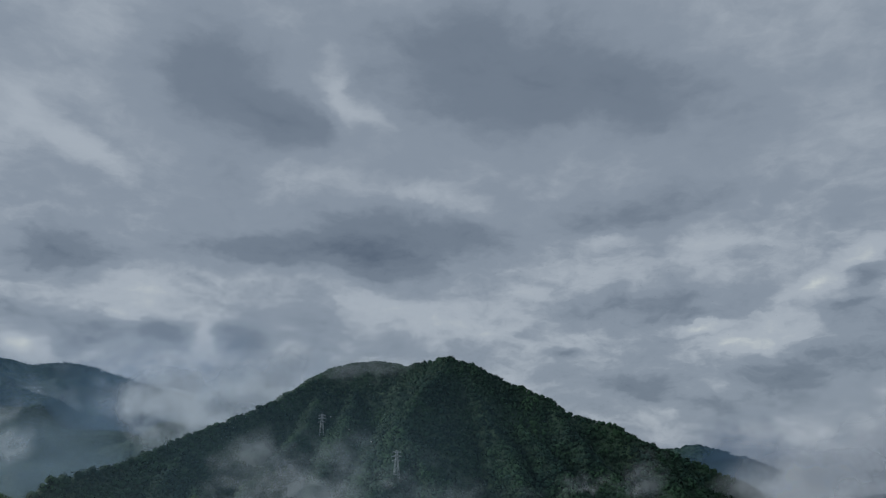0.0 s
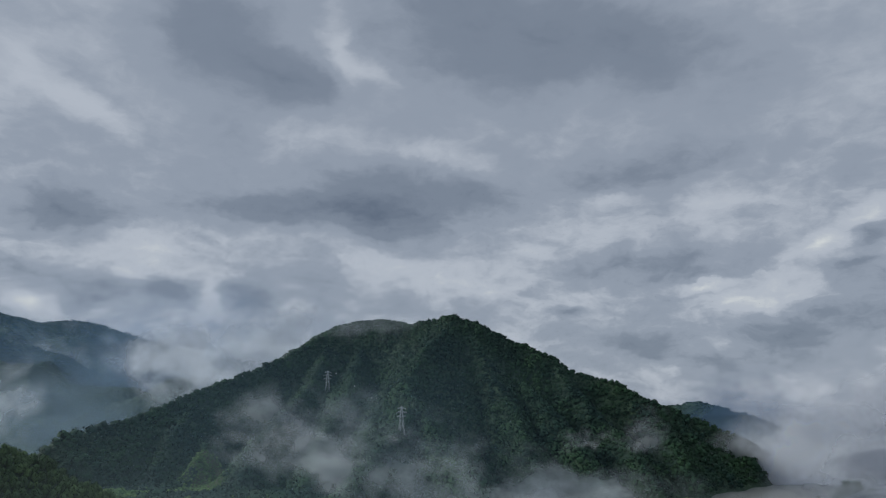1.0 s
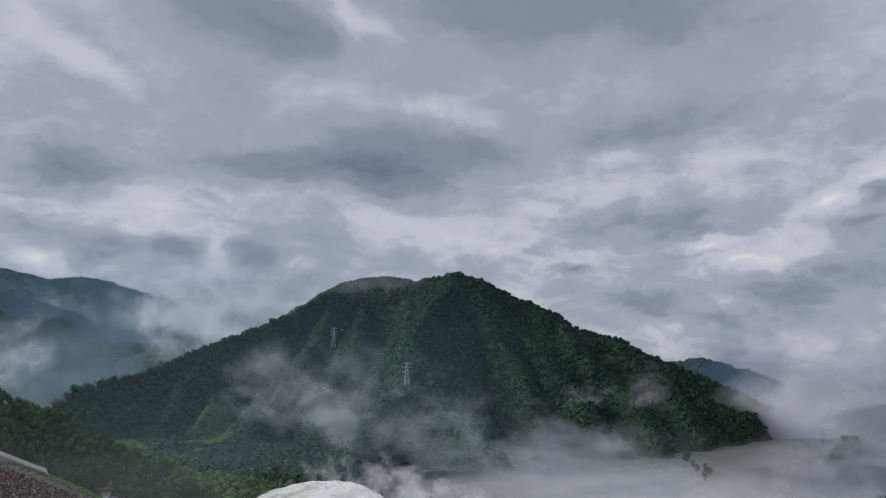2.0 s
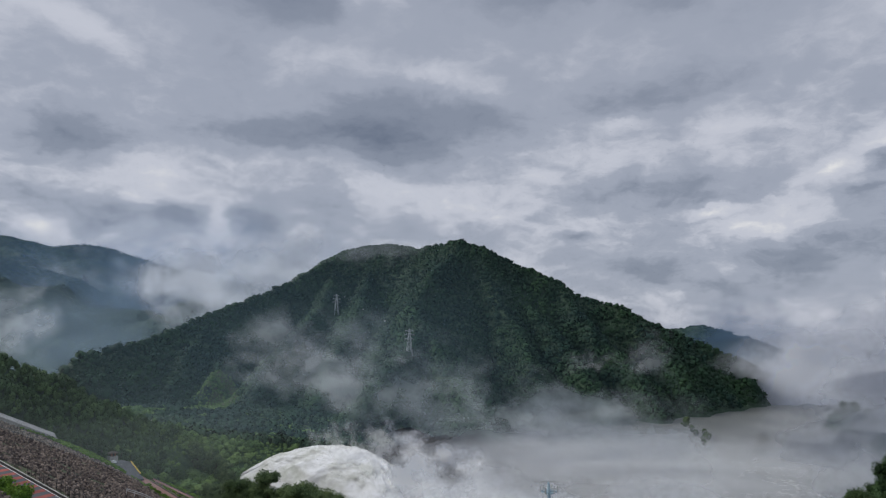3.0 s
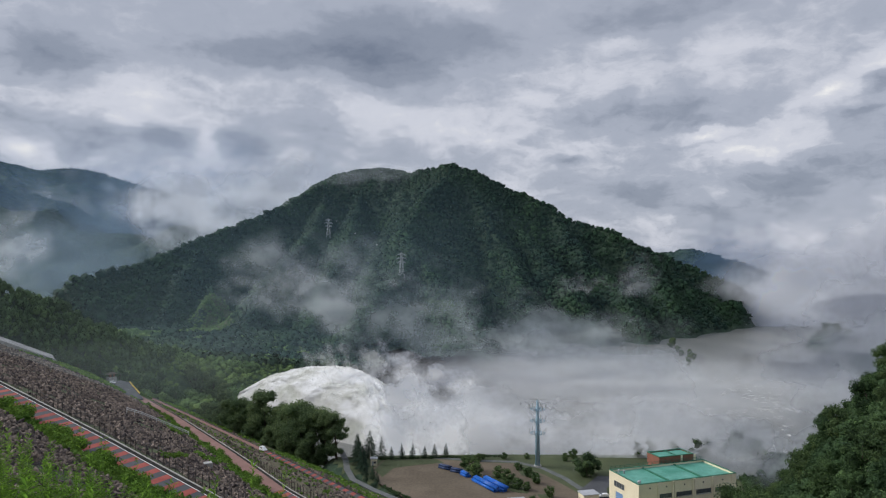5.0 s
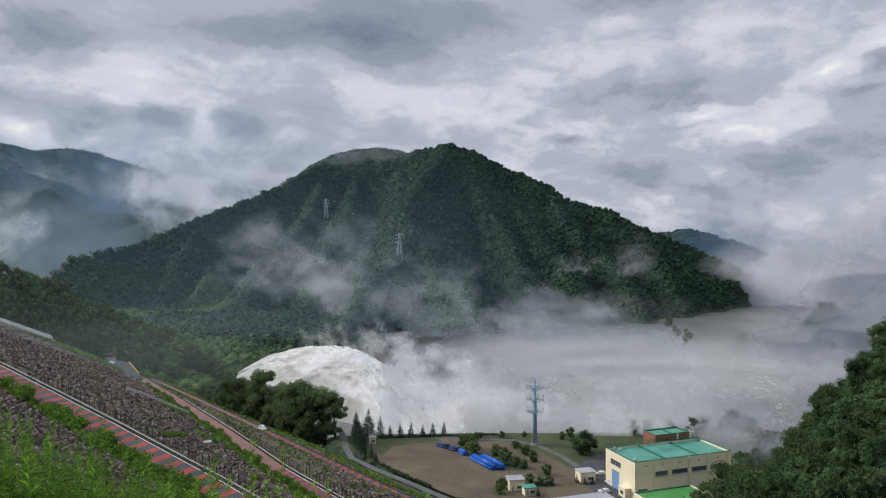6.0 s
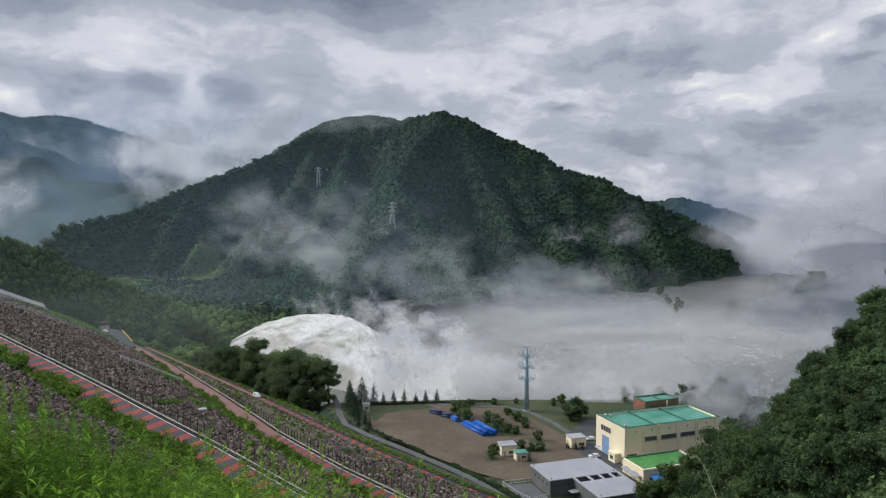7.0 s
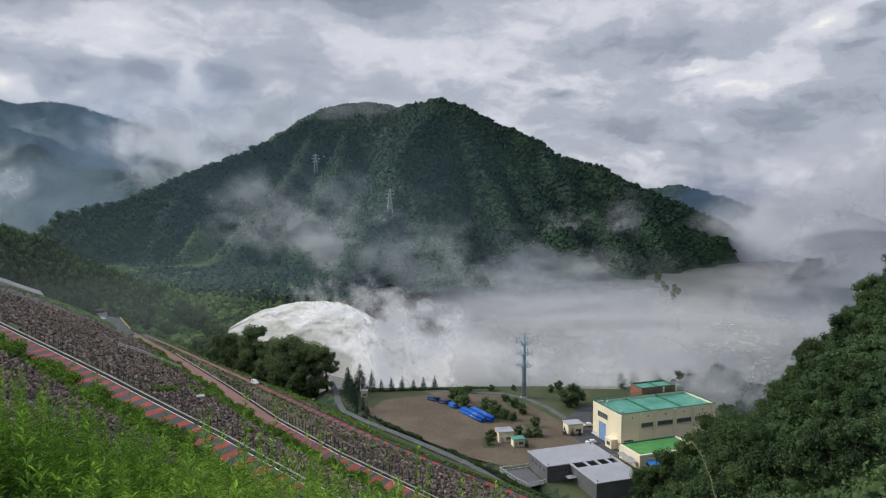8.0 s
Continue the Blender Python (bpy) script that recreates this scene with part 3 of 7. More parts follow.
tagged(water, "grey muddy river in flood below the dam", "river", kind="structure")


# ---- forest canopy on the mountain: crowns that nobody could count ----
def icosphere(level):
    bm = bmesh.new()
    bmesh.ops.create_icosphere(bm, subdivisions=level, radius=1.0)
    v = np.array([p.co[:] for p in bm.verts])
    f = np.array([[q.index for q in face.verts] for face in bm.faces])
    bm.free()
    return v, f


def crowns(name, px, py, pz, rad, mat, leaves=34, seed=1, tall=0.9, leaf=0.25, body=0.7, slope=None):
    """Many leafy tree crowns joined into one mesh: a lumpy core and clumps of leaves on it."""
    rs = np.random.RandomState(seed)
    bv, bf = icosphere(1)
    shapes = []
    for k in range(12):
        core = bv * rs.uniform(body - 0.15, body + 0.15, (len(bv), 1))
        d = rs.normal(size=(leaves, 3))
        d /= np.linalg.norm(d, axis=1)[:, None]
        d[:, 2] = np.abs(d[:, 2]) * 1.1 - 0.25
        lump = 0.8 + 0.25 * np.sin(d @ rs.normal(size=3) * 4) + rs.uniform(-0.12, 0.12, leaves)
        p = d * lump[:, None]
        n = d + rs.normal(size=d.shape) * 0.5
        a = np.cross(n, rs.normal(size=d.shape))
        a /= np.linalg.norm(a, axis=1)[:, None]
        b = np.cross(n, a)
        b /= np.linalg.norm(b, axis=1)[:, None]
        s = rs.uniform(0.65 * leaf, 1.35 * leaf, leaves)[:, None]
        tri = np.stack([p - a * s, p + b * s * 1.1, p + a * s], 1).reshape(-1, 3)
        shapes.append(np.concatenate([core, tri]) * np.array([1, 1, tall]))
    F0 = np.concatenate([bf, len(bv) + np.arange(leaves * 3).reshape(-1, 3)])
    n = len(px)
    pick, turn = rs.randint(0, 12, n), rs.uniform(0, 6.28, n)
    V = np.array(shapes)[pick]
    c, s = np.cos(turn)[:, None], np.sin(turn)[:, None]
    V = np.stack([V[..., 0] * c - V[..., 1] * s, V[..., 0] * s + V[..., 1] * c, V[..., 2]], -1) * rad[:, None, None]
    V += np.stack([px, py, pz], -1)[:, None, :]
    F = F0[None] + (np.arange(n) * len(shapes[0]))[:, None, None]
    me = raw_mesh(name, V.reshape(-1, 3), F.reshape(-1, 3), mat, slope is not None)
    if slope is not None:
        # far canopy: each crown's roundness on top of the hillside's own turn to the light
        N = V - np.stack([px, py, pz], -1)[:, None, :]
        N = N / np.linalg.norm(N, axis=2)[..., None] * 0.7 + slope[:, None, :]
        N /= np.linalg.norm(N, axis=2)[..., None]
        at = me.attributes.new("custom_normal", "FLOAT_VECTOR", "POINT")
        at.data.foreach_set("vector", N.astype(np.float32).ravel())
    return part(name, me, None)


def hillside(x, y, reach=9.0):
    """The hillside's normal, taken over some metres."""
    gx_ = (ground_height(x + reach, y) - ground_height(x - reach, y)) / (2 * reach)
    gy_ = (ground_height(x, y + reach) - ground_height(x, y - reach)) / (2 * reach)
    n_ = np.stack([-gx_, -gy_, np.ones_like(gx_)], -1)
    return n_ / np.linalg.norm(n_, axis=1)[:, None]


def scatter(x0, x1, y0, y1, gap, seed):
    rs = np.random.RandomState(seed)
    X, Y = np.meshgrid(np.arange(x0, x1, gap), np.arange(y0, y1, gap))
    return (X + rs.uniform(-0.5, 0.5, X.shape) * gap).ravel(), (Y + rs.uniform(-0.5, 0.5, X.shape) * gap).ravel(), rs


mx, my = np.array(MAIN)[:, 0], np.array(MAIN)[:, 1]
px, py, rs = scatter(-560, 640, 600, 1420, 5.5, 4)
pz = ground_height(px, py)
clearing = clearing_at(px, py) < 1
keep = (py < np.interp(px, mx, my) + 20) & (pz > -4) & ~clearing & ~((px < -300) & (py < 740))
px, py, pz = px[keep], py[keep], pz[keep]
rad = (2.5 + 4.2 * rs.rand(len(px)) ** 2) * (0.75 + 0.5 * fbm(px / 40, py / 40, 2, 2))
tagged(crowns("mountain_forest", px, py, pz + rad * 0.35, rad, M["forest"], 22, 5, 0.85, 0.24, 0.82, hillside(px, py)), "dense dark green forest covering the mountain slopes", "forest", kind="stuff")

# the woods on the ridges behind it
def far_wood(x0, x1, y0, y1, gap, low, seed, label):
    qx, qy, rs = scatter(x0, x1, y0, y1, gap, seed)
    qz = ground_height(qx, qy)
    keep = qz > low
    qx, qy, qz = qx[keep], qy[keep], qz[keep]
    r = rs.uniform(0.42, 0.68, len(qx)) * gap
    tagged(crowns("far_wood", qx, qy, qz + r * (0.2 if gap < 10 else -0.25), r, M["forest"], 12, seed, 0.55, 0.2, 0.8, hillside(qx, qy)), label, "forest", kind="stuff")


far_wood(-480, 60, 1430, 1670, 6.5, 60, 51, "dark green forest on the ridge behind the mountain")
far_wood(-900, -400, 1380, 1640, 10.0, 5, 52, "dark green forest on the far side of the valley")
far_wood(-1700, -600, 1650, 2760, 10.5, 40, 53, "blue-green forest on the distant ridges")
far_wood(620, 1150, 2260, 2520, 15.0, 0, 54, "blue-green forest on a distant hill")
# ================= the dam =================
class Bench:
    """A level road cut into the face: its outer edge (distance along the crest, distance down the slope) and width."""

    def __init__(self, width, table):
        self.width = width
        self.us, self.vs = zip(*table)

    def __call__(self, u):
        return np.interp(u, self.us, self.vs)

    def z(self, u):
        return FACE_TOP - FACE_FALL * float(self(u))


BENCH_1 = Bench(7.3, [(10, 50.0), (76, 48.9), (88, 48.3), (106, 47.4), (123, 45.0), (146, 42.0), (170, 37.9), (184, 35.2), (200, 32.2), (260, 20.0), (500, -30.0)])
BENCH_2 = Bench(5.9, [(10, 84.0), (94, 82.3), (122, 80.6), (155, 84.6), (186, 92.5), (226, 102.2), (276, 113.0), (347, 127.9), (440, 143.0), (500, 150.0)])
BENCH_3 = Bench(3.4, [(60, 160.0), (143, 156.0), (158, 146.0), (180, 141.0), (220, 143.0), (300, 152.0), (400, 158.0), (500, 161.0)])
BENCHES = [BENCH_1, BENCH_2, BENCH_3]


def face_height(u, v):
    """The face with its benches cut in, as metres above the plain slope."""
    h = np.zeros(np.shape(u))
    for bench in BENCHES:
        inside = bench(u) - v
        h = np.where((inside >= 0) & (inside <= bench.width), -FACE_FALL * inside, h)
        h = np.where(inside > bench.width, np.minimum(h, np.minimum(0, -FACE_FALL * bench.width - 0.1 + 0.13 * (inside - bench.width))), h)
    return h


def on_face(u, v, up=0.0):
    p = face_point(u, v)
    p.z += float(face_height(np.array(u), np.array(v))) + up
    return p


fu, fv = np.meshgrid(np.arange(8, 494, 1.5), np.concatenate([[-40, -12.6], np.arange(-11.5, 178, 0.75)]))
fz = np.minimum(96.0, FACE_TOP - FACE_FALL * fv) + face_height(fu, fv) + 0.35 * (fbm(fu / 3, fv / 3, 3, 4) - 0.5) * (face_height(fu, fv) > -0.01) - 0.06 * (face_height(fu, fv) < -0.01)
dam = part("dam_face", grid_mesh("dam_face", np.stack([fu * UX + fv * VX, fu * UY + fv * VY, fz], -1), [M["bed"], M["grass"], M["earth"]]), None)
tagged(dam, "rockfill dam slope of grey brown rubble with grassy strips", "dam", kind="structure")
cu, cv = (fu[:-1, :-1] + 0.7), (fv[:-1, :-1] + 0.4)
patch = fbm(cu / 13, cv / 6, 3, 12)
grass_strip = ((cv - BENCH_1(cu) > 0) & (cv - BENCH_1(cu) < 2.6 + 3 * (patch - 0.5)) & (cu > 118)) | (np.abs(cv - BENCH_1(cu) + 8.2) < 2.2) \
    | ((np.abs(cv - BENCH_2(cu) + 8.0) < 2.2)) | (cv > 150 + 16 * patch) | (patch > 0.70) | (cu > 482 - 20 * patch) | ((cu > 425) & (cv > 96 + (488 - cu) * 0.16 + 6 * patch))
earth_strip = (cv > BENCH_2(cu)) & (cv < BENCH_2(cu) + np.interp(cu, [90, 150, 200, 300], [1.5, 5.0, 34.0, 40.0]) * (0.6 + 0.8 * patch))
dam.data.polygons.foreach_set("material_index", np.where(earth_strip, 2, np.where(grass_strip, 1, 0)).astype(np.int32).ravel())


def strip(name, outer, u0, u1, a, b, up, mat, label, step_u=2.0, parent=None, category="road", kind="structure", thick=0.0):
    """A band along a bench, from a to b metres inside its outer edge."""
    g = Geo()
    us = np.arange(u0, u1 + step_u * 0.5, step_u)
    rows = []
    for u in us:
        o = float(outer(u))
        base = outer.z(u)
        pts = []
        for off, z in ((a, up), (b, up), (b, up - thick - 0.1), (a, up - thick - 0.1)):
            v = o - off
            pts.append((u * UX + v * VX, u * UY + v * VY, base + z))
        rows.append(pts)
    vs = [p for r in rows for p in r]
    fs = [(4 * i + k, 4 * i + (k + 1) % 4, 4 * i + 4 + (k + 1) % 4, 4 * i + 4 + k) for i in range(len(rows) - 1) for k in range(4)]
    fs += [(0, 1, 2, 3), tuple(len(vs) - 4 + k for k in (3, 2, 1, 0))]
    g.add(vs, fs)
    ob = part(name, g, mat, parent)
    return tagged(ob, label, category, kind=kind) if parent is None else ob


road_1 = strip("road_upper", BENCH_1, 20, 260, 1.0, 7.2, 0.06, M["asphalt"], "grey asphalt bench road with slanting red stripes")
road_2 = strip("road_middle", BENCH_2, 20, 156, 1.0, 5.8, 0.06, M["asphalt"], "grey asphalt bench road with red stripes and hedges")
road_2b = strip("road_middle_worn", BENCH_2, 156, 492, 1.0, 5.8, 0.06, M["red_track"], "worn red-brown paved track along the dam")
road_3 = strip("road_lower", BENCH_3, 62, 300, 0.4, 3.3, 0.06, M["asphalt"], "narrow asphalt track with red stripes near the dam's toe")
strip("road_lower_worn", BENCH_3, 300, 492, 0.4, 3.3, 0.06, M["red_track"], "narrow worn red-brown track near the dam's toe")


def stripes(road, outer, u0, u1, a, b, period, wide, slant, mat, name="red_stripe"):
    """Painted bars that cross a road on a slant."""
    u = u0
    while u < u1:
        pts = []
        for uu, off in ((u, a), (u + wide, a), (u + wide + slant, b), (u + slant, b)):
            o = float(outer(uu))
            v = o - off
            pts.append((uu * UX + v * VX, uu * UY + v * VY, outer.z(uu) + 0.075))
        g = Geo()
        g.add(pts, [(0, 1, 2, 3)])
        part(name, g, mat, road)
        u += period


stripes(road_1, BENCH_1, 60, 240, 1.3, 6.9, 4.1, 1.95, -1.9, M["red_paint"])
stripes(road_2, BENCH_2, 80, 154, 1.3, 5.7, 3.7, 2.2, -1.6, M["red_paint"])
stripes(road_3, BENCH_3, 70, 298, 0.5, 3.2, 5.4, 2.7, -0.8, M["red_paint"])
for road, outer, u0, u1 in ((road_1, BENCH_1, 20, 260), (road_2, BENCH_2, 20, 156)):
    strip("edge_line", outer, u0, u1, 1.07, 1.2, 0.072, M["white_paint"], "", 2.0, road)
    strip("edge_line", outer, u0, u1, outer.width - 0.26, outer.width - 0.12, 0.072, M["white_paint"], "", 2.0, road)
strip("edge_line", BENCH_2, 190, 214, 5.5, 5.7, 0.072, M["white_paint"], "", 1.0, road_2b)
for outer, u0, u1, where in ((BENCH_1, 20, 260, "upper"), (BENCH_2, 20, 330, "middle")):
    strip("kerb_" + where, outer, u0, u1, -0.12, 0.08, 0.12, M["concrete"], "pale concrete kerb along the bench road", 2.0, None, "kerb", "structure", 0.4)
    strip("gutter_" + where, outer, u0, u1, 0.13, 0.98, 0.02, M["gutter"], "dark drainage gutter beside the road", 2.0, None, "gutter", "structure")
strip("kerb_lower", BENCH_3, 62, 492, -0.1, 0.35, 0.25, M["iron"], "dark kerb along the lower track", 2.0, None, "kerb", "structure", 0.4)


def fence(outer, u0, u1, gap, inner_off, label):
    """Thin iron posts with two rails along a bench."""
    f = thing("fence", label, "fence", group="bench fences")
    post = Geo()
    post.box(-0.055, -0.055, -0.3, 0.055, 0.055, 2.3, None, 0.016)
    shared = post.mesh("post", M["iron"])
    us = np.arange(u0, u1, gap)
    for u in us:
        o = float(outer(u)) - inner_off
        p = part("post", shared, None, f)
        p.location = (u * UX + o * VX, u * UY + o * VY, outer.z(u) + 0.05)
        p.rotation_euler = (random.uniform(-0.03, 0.03), random.uniform(-0.03, 0.03), 0.84)
    for h in (0.9, 2.25):
        g = Geo()
        g.tube([(u * UX + (float(outer(u)) - inner_off) * VX, u * UY + (float(outer(u)) - inner_off) * VY, outer.z(u) + h) for u in us],
               [0.03] * len(us), 4)
        part("rail", g, M["iron"], f)


fence(BENCH_1, 62, 190, 2.2, -0.25, "dark thin iron post fence along the upper bench road")
fence(BENCH_2, 82, 240, 1.9, -0.25, "dark thin iron post fence along the middle bench road")
# ================= the yard below the dam =================
def slab(name, outline, mat, label, category, up=0.03, kind="structure", parent=None):
    """A flat patch of paving or soil laid on the yard."""
    g = Geo()
    n = len(outline)
    g.add([(x, y, up) for x, y in outline] + [(x, y, -0.3) for x, y in outline],
          [tuple(range(n))] + [(i, n + i, n + (i + 1) % n, (i + 1) % n) for i in range(n)])
    return tagged(part(name, g, mat, parent), label, category, kind=kind)


def ribbon(name, centre, width, mat, label, category, up=0.05):
    """A lane of even width along a centre line on the yard."""
    c = [Vector((x, y, 0)) for x, y in centre]
    left, right = [], []
    for i, p in enumerate(c):
        t = (c[min(i + 1, len(c) - 1)] - c[max(i - 1, 0)]).normalized()
        side = Vector((-t.y, t.x, 0)) * width / 2
        left.append((p + side)[:2])
        right.append((p - side)[:2])
    g = Geo()
    n = len(c)
    g.add([(x, y, up) for x, y in left + right] + [(x, y, up - 0.3) for x, y in left + right],
          [(i, i + 1, n + i + 1, n + i) for i in range(n - 1)] + [(i, 2 * n + i, 2 * n + i + 1, i + 1) for i in range(n - 1)]
          + [(n + i + 1, 3 * n + i + 1, 3 * n + i, n + i) for i in range(n - 1)])
    return tagged(part(name, g, mat), label, category, kind="structure")


slab("yard_soil", [(-39, 331), (-35, 345), (-8, 347), (8, 343), (30, 340), (42, 322), (52, 300), (55, 285), (58, 270), (48, 256), (36, 252), (24, 248), (10, 258), (-6, 275), (-22, 293), (-34, 310)],
     M["soil"], "bare brown soil yard with wet patches", "yard")
slab("yard_lawn", [(-38, 329), (-34.5, 344.5), (-9, 346.5), (-5, 341), (-18, 337), (-29, 332), (-33, 318)], M["grass"], "worn grass at the corner of the yard", "lawn", 0.06)
for outline in ([(17, 322), (24, 321), (33, 304), (31, 297), (25, 299), (19, 309)], [(29, 335), (35, 334), (40, 320), (36, 316), (31, 322)], [(35, 296), (41, 296), (42, 290), (36, 290)],
                [(30, 285), (42, 285), (42, 279), (30, 279)], [(3, 338), (7, 338), (13, 322), (10, 318), (5, 326)], [(16, 280), (21, 280), (21, 268), (16, 268)]):
    slab("planting_bed", outline, M["grass"], "grassy planting bed in the bare yard", "planting bed", 0.07)
ribbon("road_toe", [(-60, 365), (-54, 345), (-51, 330), (-46, 315), (-35, 301), (-20, 285), (-5, 268.5), (10, 251), (21, 233), (33, 219), (50, 200)], 2.9, M["lane"],
       "grey asphalt lane along the dam's toe", "road")
ribbon("road_yard", [(-12, 350), (10, 345), (30, 343), (42, 333), (50, 318), (55, 303), (60, 292), (58, 276), (66, 258)], 3.0, M["lane"],
       "grey concrete lane round the yard", "road", 0.06)
slab("pavement_hall", [(53, 300), (66, 322), (74, 320), (66, 304), (63.4, 286), (69, 262), (60, 259), (54, 280)],
     M["asphalt"], "dark wet asphalt apron before the hall", "pavement", 0.075)


def placed(x, y, angle, z=0.0):
    return pose(x, y, z, 0, 0, angle)


def hall():
    """The tall cream hall with the green roof."""
    L, W, H = 45.6, 20.0, 14.4
    m = placed(69.3, 264.6, 19.5)
    t = thing("machine_hall", "tall cream painted hall with a green coated flat roof", "building", m)
    g = Geo()
    th = 0.5
    g.box(0, 0, -1, L, th, H)
    g.box(0, W - th, -1, L, W, H)
    g.box(L - th, th, -1, L, W - th, H)
    # end wall, with the big door's opening through it
    d0, d1, dh = 10.2, 15.4, 7.4
    g.box(0, th, -1, th, d0, H)
    g.box(0, d1, -1, th, W - th, H)
    g.box(0, d0, dh, th, d1, H)
    part("wall", g, M["wall_cream"], t)
    g = Geo()
    g.box(th, th, H - 1.4, L - th, W - th, H - 0.8)
    part("roof", g, M["roof_green"], t, "weathered green roof coating")
    for x0, y0, x1, y1 in ((-0.1, -0.1, L + 0.1, 0.62), (-0.1, W - 0.62, L + 0.1, W + 0.1), (-0.1, 0.62, 0.62, W - 0.62), (L - 0.62, 0.62, L + 0.1, W - 0.62)):
        g = Geo()
        g.box(x0, y0, H, x1, y1, H + 0.18, None, 0.05)
        part("coping", g, M["trim_green"], t)
    for x in (15.0, 30.2):
        g = Geo()
        g.box(x, 0.7, H - 0.8, x + 0.7, W - 0.7, H - 0.25, None, 0.1)
        part("roof_rib", g, M["trim_green"], t, "dark green roof rib")
    g = Geo()
    g.box(0.15, d0, 0, 0.35, d1, dh)
    door = part("shutter_door", g, M["door_blue"], t, "blue roller shutter")
    for z in np.arange(0.5, dh, 0.62):
        g = Geo()
        g.box(0.09, d0 + 0.05, z, 0.147, d1 - 0.05, z + 0.1)
        part("slat", g, M["door_blue"], door)
    # long window band and pilasters on the long wall
    for x in (0.0, 8.6, 15.3, 16.1, 24.6, 25.4, 33.6, 34.4, 43.2):
        g = Geo()
        g.box(x, -0.45, -0.5, x + 0.55, -0.003, H - 0.02, None, 0.08)
        part("pilaster", g, M["wall_cream"], t)
    for x in (0.62, 9.2, 15.9, 16.7, 25.2, 26.0, 34.2, 35.0):
        g = Geo()
        g.tube([(x, -0.16, 0.2), (x, -0.16, H - 0.4)], [0.13, 0.13], 6)
        part("downpipe", g, M["bark"], t, "brown rainwater pipe")
    # iron railing along the roof's far edge
    for x in np.arange(0.4, L, 2.2):
        g = Geo()
        g.box(x - 0.06, W - 0.4, H + 0.15, x + 0.06, W - 0.28, H + 1.35)
        part("railing_post", g, M["trim_green"], t)
    for z in (0.75, 1.35):
        g = Geo()
        g.tube([(0.3, W - 0.34, H + z), (L - 0.3, W - 0.34, H + z)], [0.07, 0.07], 5)
        part("railing", g, M["trim_green"], t)
    for x0, x1 in ((9.6, 14.9), (17.2, 24.2), (26.4, 33.2), (35.4, 42.6)):
        window(t, x0, x1, -0.06, 8.3, 9.9, 4)
    for x in (5.0, 12.4, 20.6, 29.4, 38.6):
        g = Geo()
        g.box(x, -0.18, 12.3, x + 0.5, -0.003, 12.8, None, 0.05)
        part("vent", g, M["iron"], t, "small dark wall vent")
    window(t, 1.6, 5.8, -0.06, 0.4, 3.8, 2)
    # window in the end wall
    g = Geo()
    g.box(-0.07, 9.2, 9.3, -0.003, 16.2, 11.4)
    w = part("window", g, M["glass"], t)
    for y in np.arange(9.2, 16.3, 1.75):
        g = Geo()
        g.box(-0.13, y - 0.06, 9.25, -0.072, y + 0.06, 11.45)
        part("frame", g, M["steel"], w)
    # small lean-to beside the door
    g = Geo()
    g.box(-2.6, 2.2, -0.5, -0.004, 6.6, 3.6)
    g.box(-2.8, 2.0, 3.6, -0.004, 6.8, 3.9, None, 0.05)
    part("porch", g, M["wall_cream"], t)
    g = Geo()
    g.box(-2.68, 3.4, 1.2, -2.603, 5.4, 2.6)
    part("window", g, M["glass"], t)
    # stair house on the roof
    x0, x1, y0, y1, z1 = 24.0, 41.0, W + 0.15, W + 8.6, H + 2.7
    g = Geo()
    g.box(x0, y0, -0.5, x1, y0 + 0.4, z1)
    g.box(x0, y1 - 0.4, -0.5, x1, y1, z1)
    g.box(x0, y0 + 0.4, -0.5, x0 + 0.4, y1 - 0.4, z1)
    g.box(x1 - 0.4, y0 + 0.4, -0.5, x1, y1 - 0.4, z1)
    tower = part("stair_tower", g, M["brick"], t, "red brick stair tower")
    g = Geo()
    g.box(x0 + 0.4, y0 + 0.4, z1 - 0.7, x1 - 0.4, y1 - 0.4, z1 - 0.3)
    part("roof", g, M["roof_green"], tower)
    for a, b, c, d in ((x0 - 0.1, y0 - 0.1, x1 + 0.1, y0 + 0.5), (x0 - 0.1, y1 - 0.5, x1 + 0.1, y1 + 0.1), (x0 - 0.1, y0 + 0.5, x0 + 0.5, y1 - 0.5), (x1 - 0.5, y0 + 0.5, x1 + 0.1, y1 - 0.5),
                       ((x0 + x1) / 2 - 0.3, y0 + 0.5, (x0 + x1) / 2 + 0.3, y1 - 0.5)):
        g = Geo()
        g.box(a, b, z1, c, d, z1 + 0.25, None, 0.05)
        part("coping", g, M["trim_green"], tower)
    for x in (34.6, 41.2):
        g = Geo()
        g.box(x, y0 - 0.12, H - 0.8, x + 0.9, y0 - 0.003, z1 - 0.02)
        part("pilaster", g, M["wall_cream"], tower)
    for x, y in ((2.5, 17), (4.0, 15.5), (1.6, 2.0), (2.6, 2.6)):
        g = Geo()
        g.tube([(x, y, H - 0.8), (x, y, H + 0.5)], [0.35, 0.35], 10)
        g.tube([(x, y, H + 0.5), (x, y, H + 0.8)], [0.55, 0.3], 10)
        part("roof_vent", g, M["steel"], t)
    return t


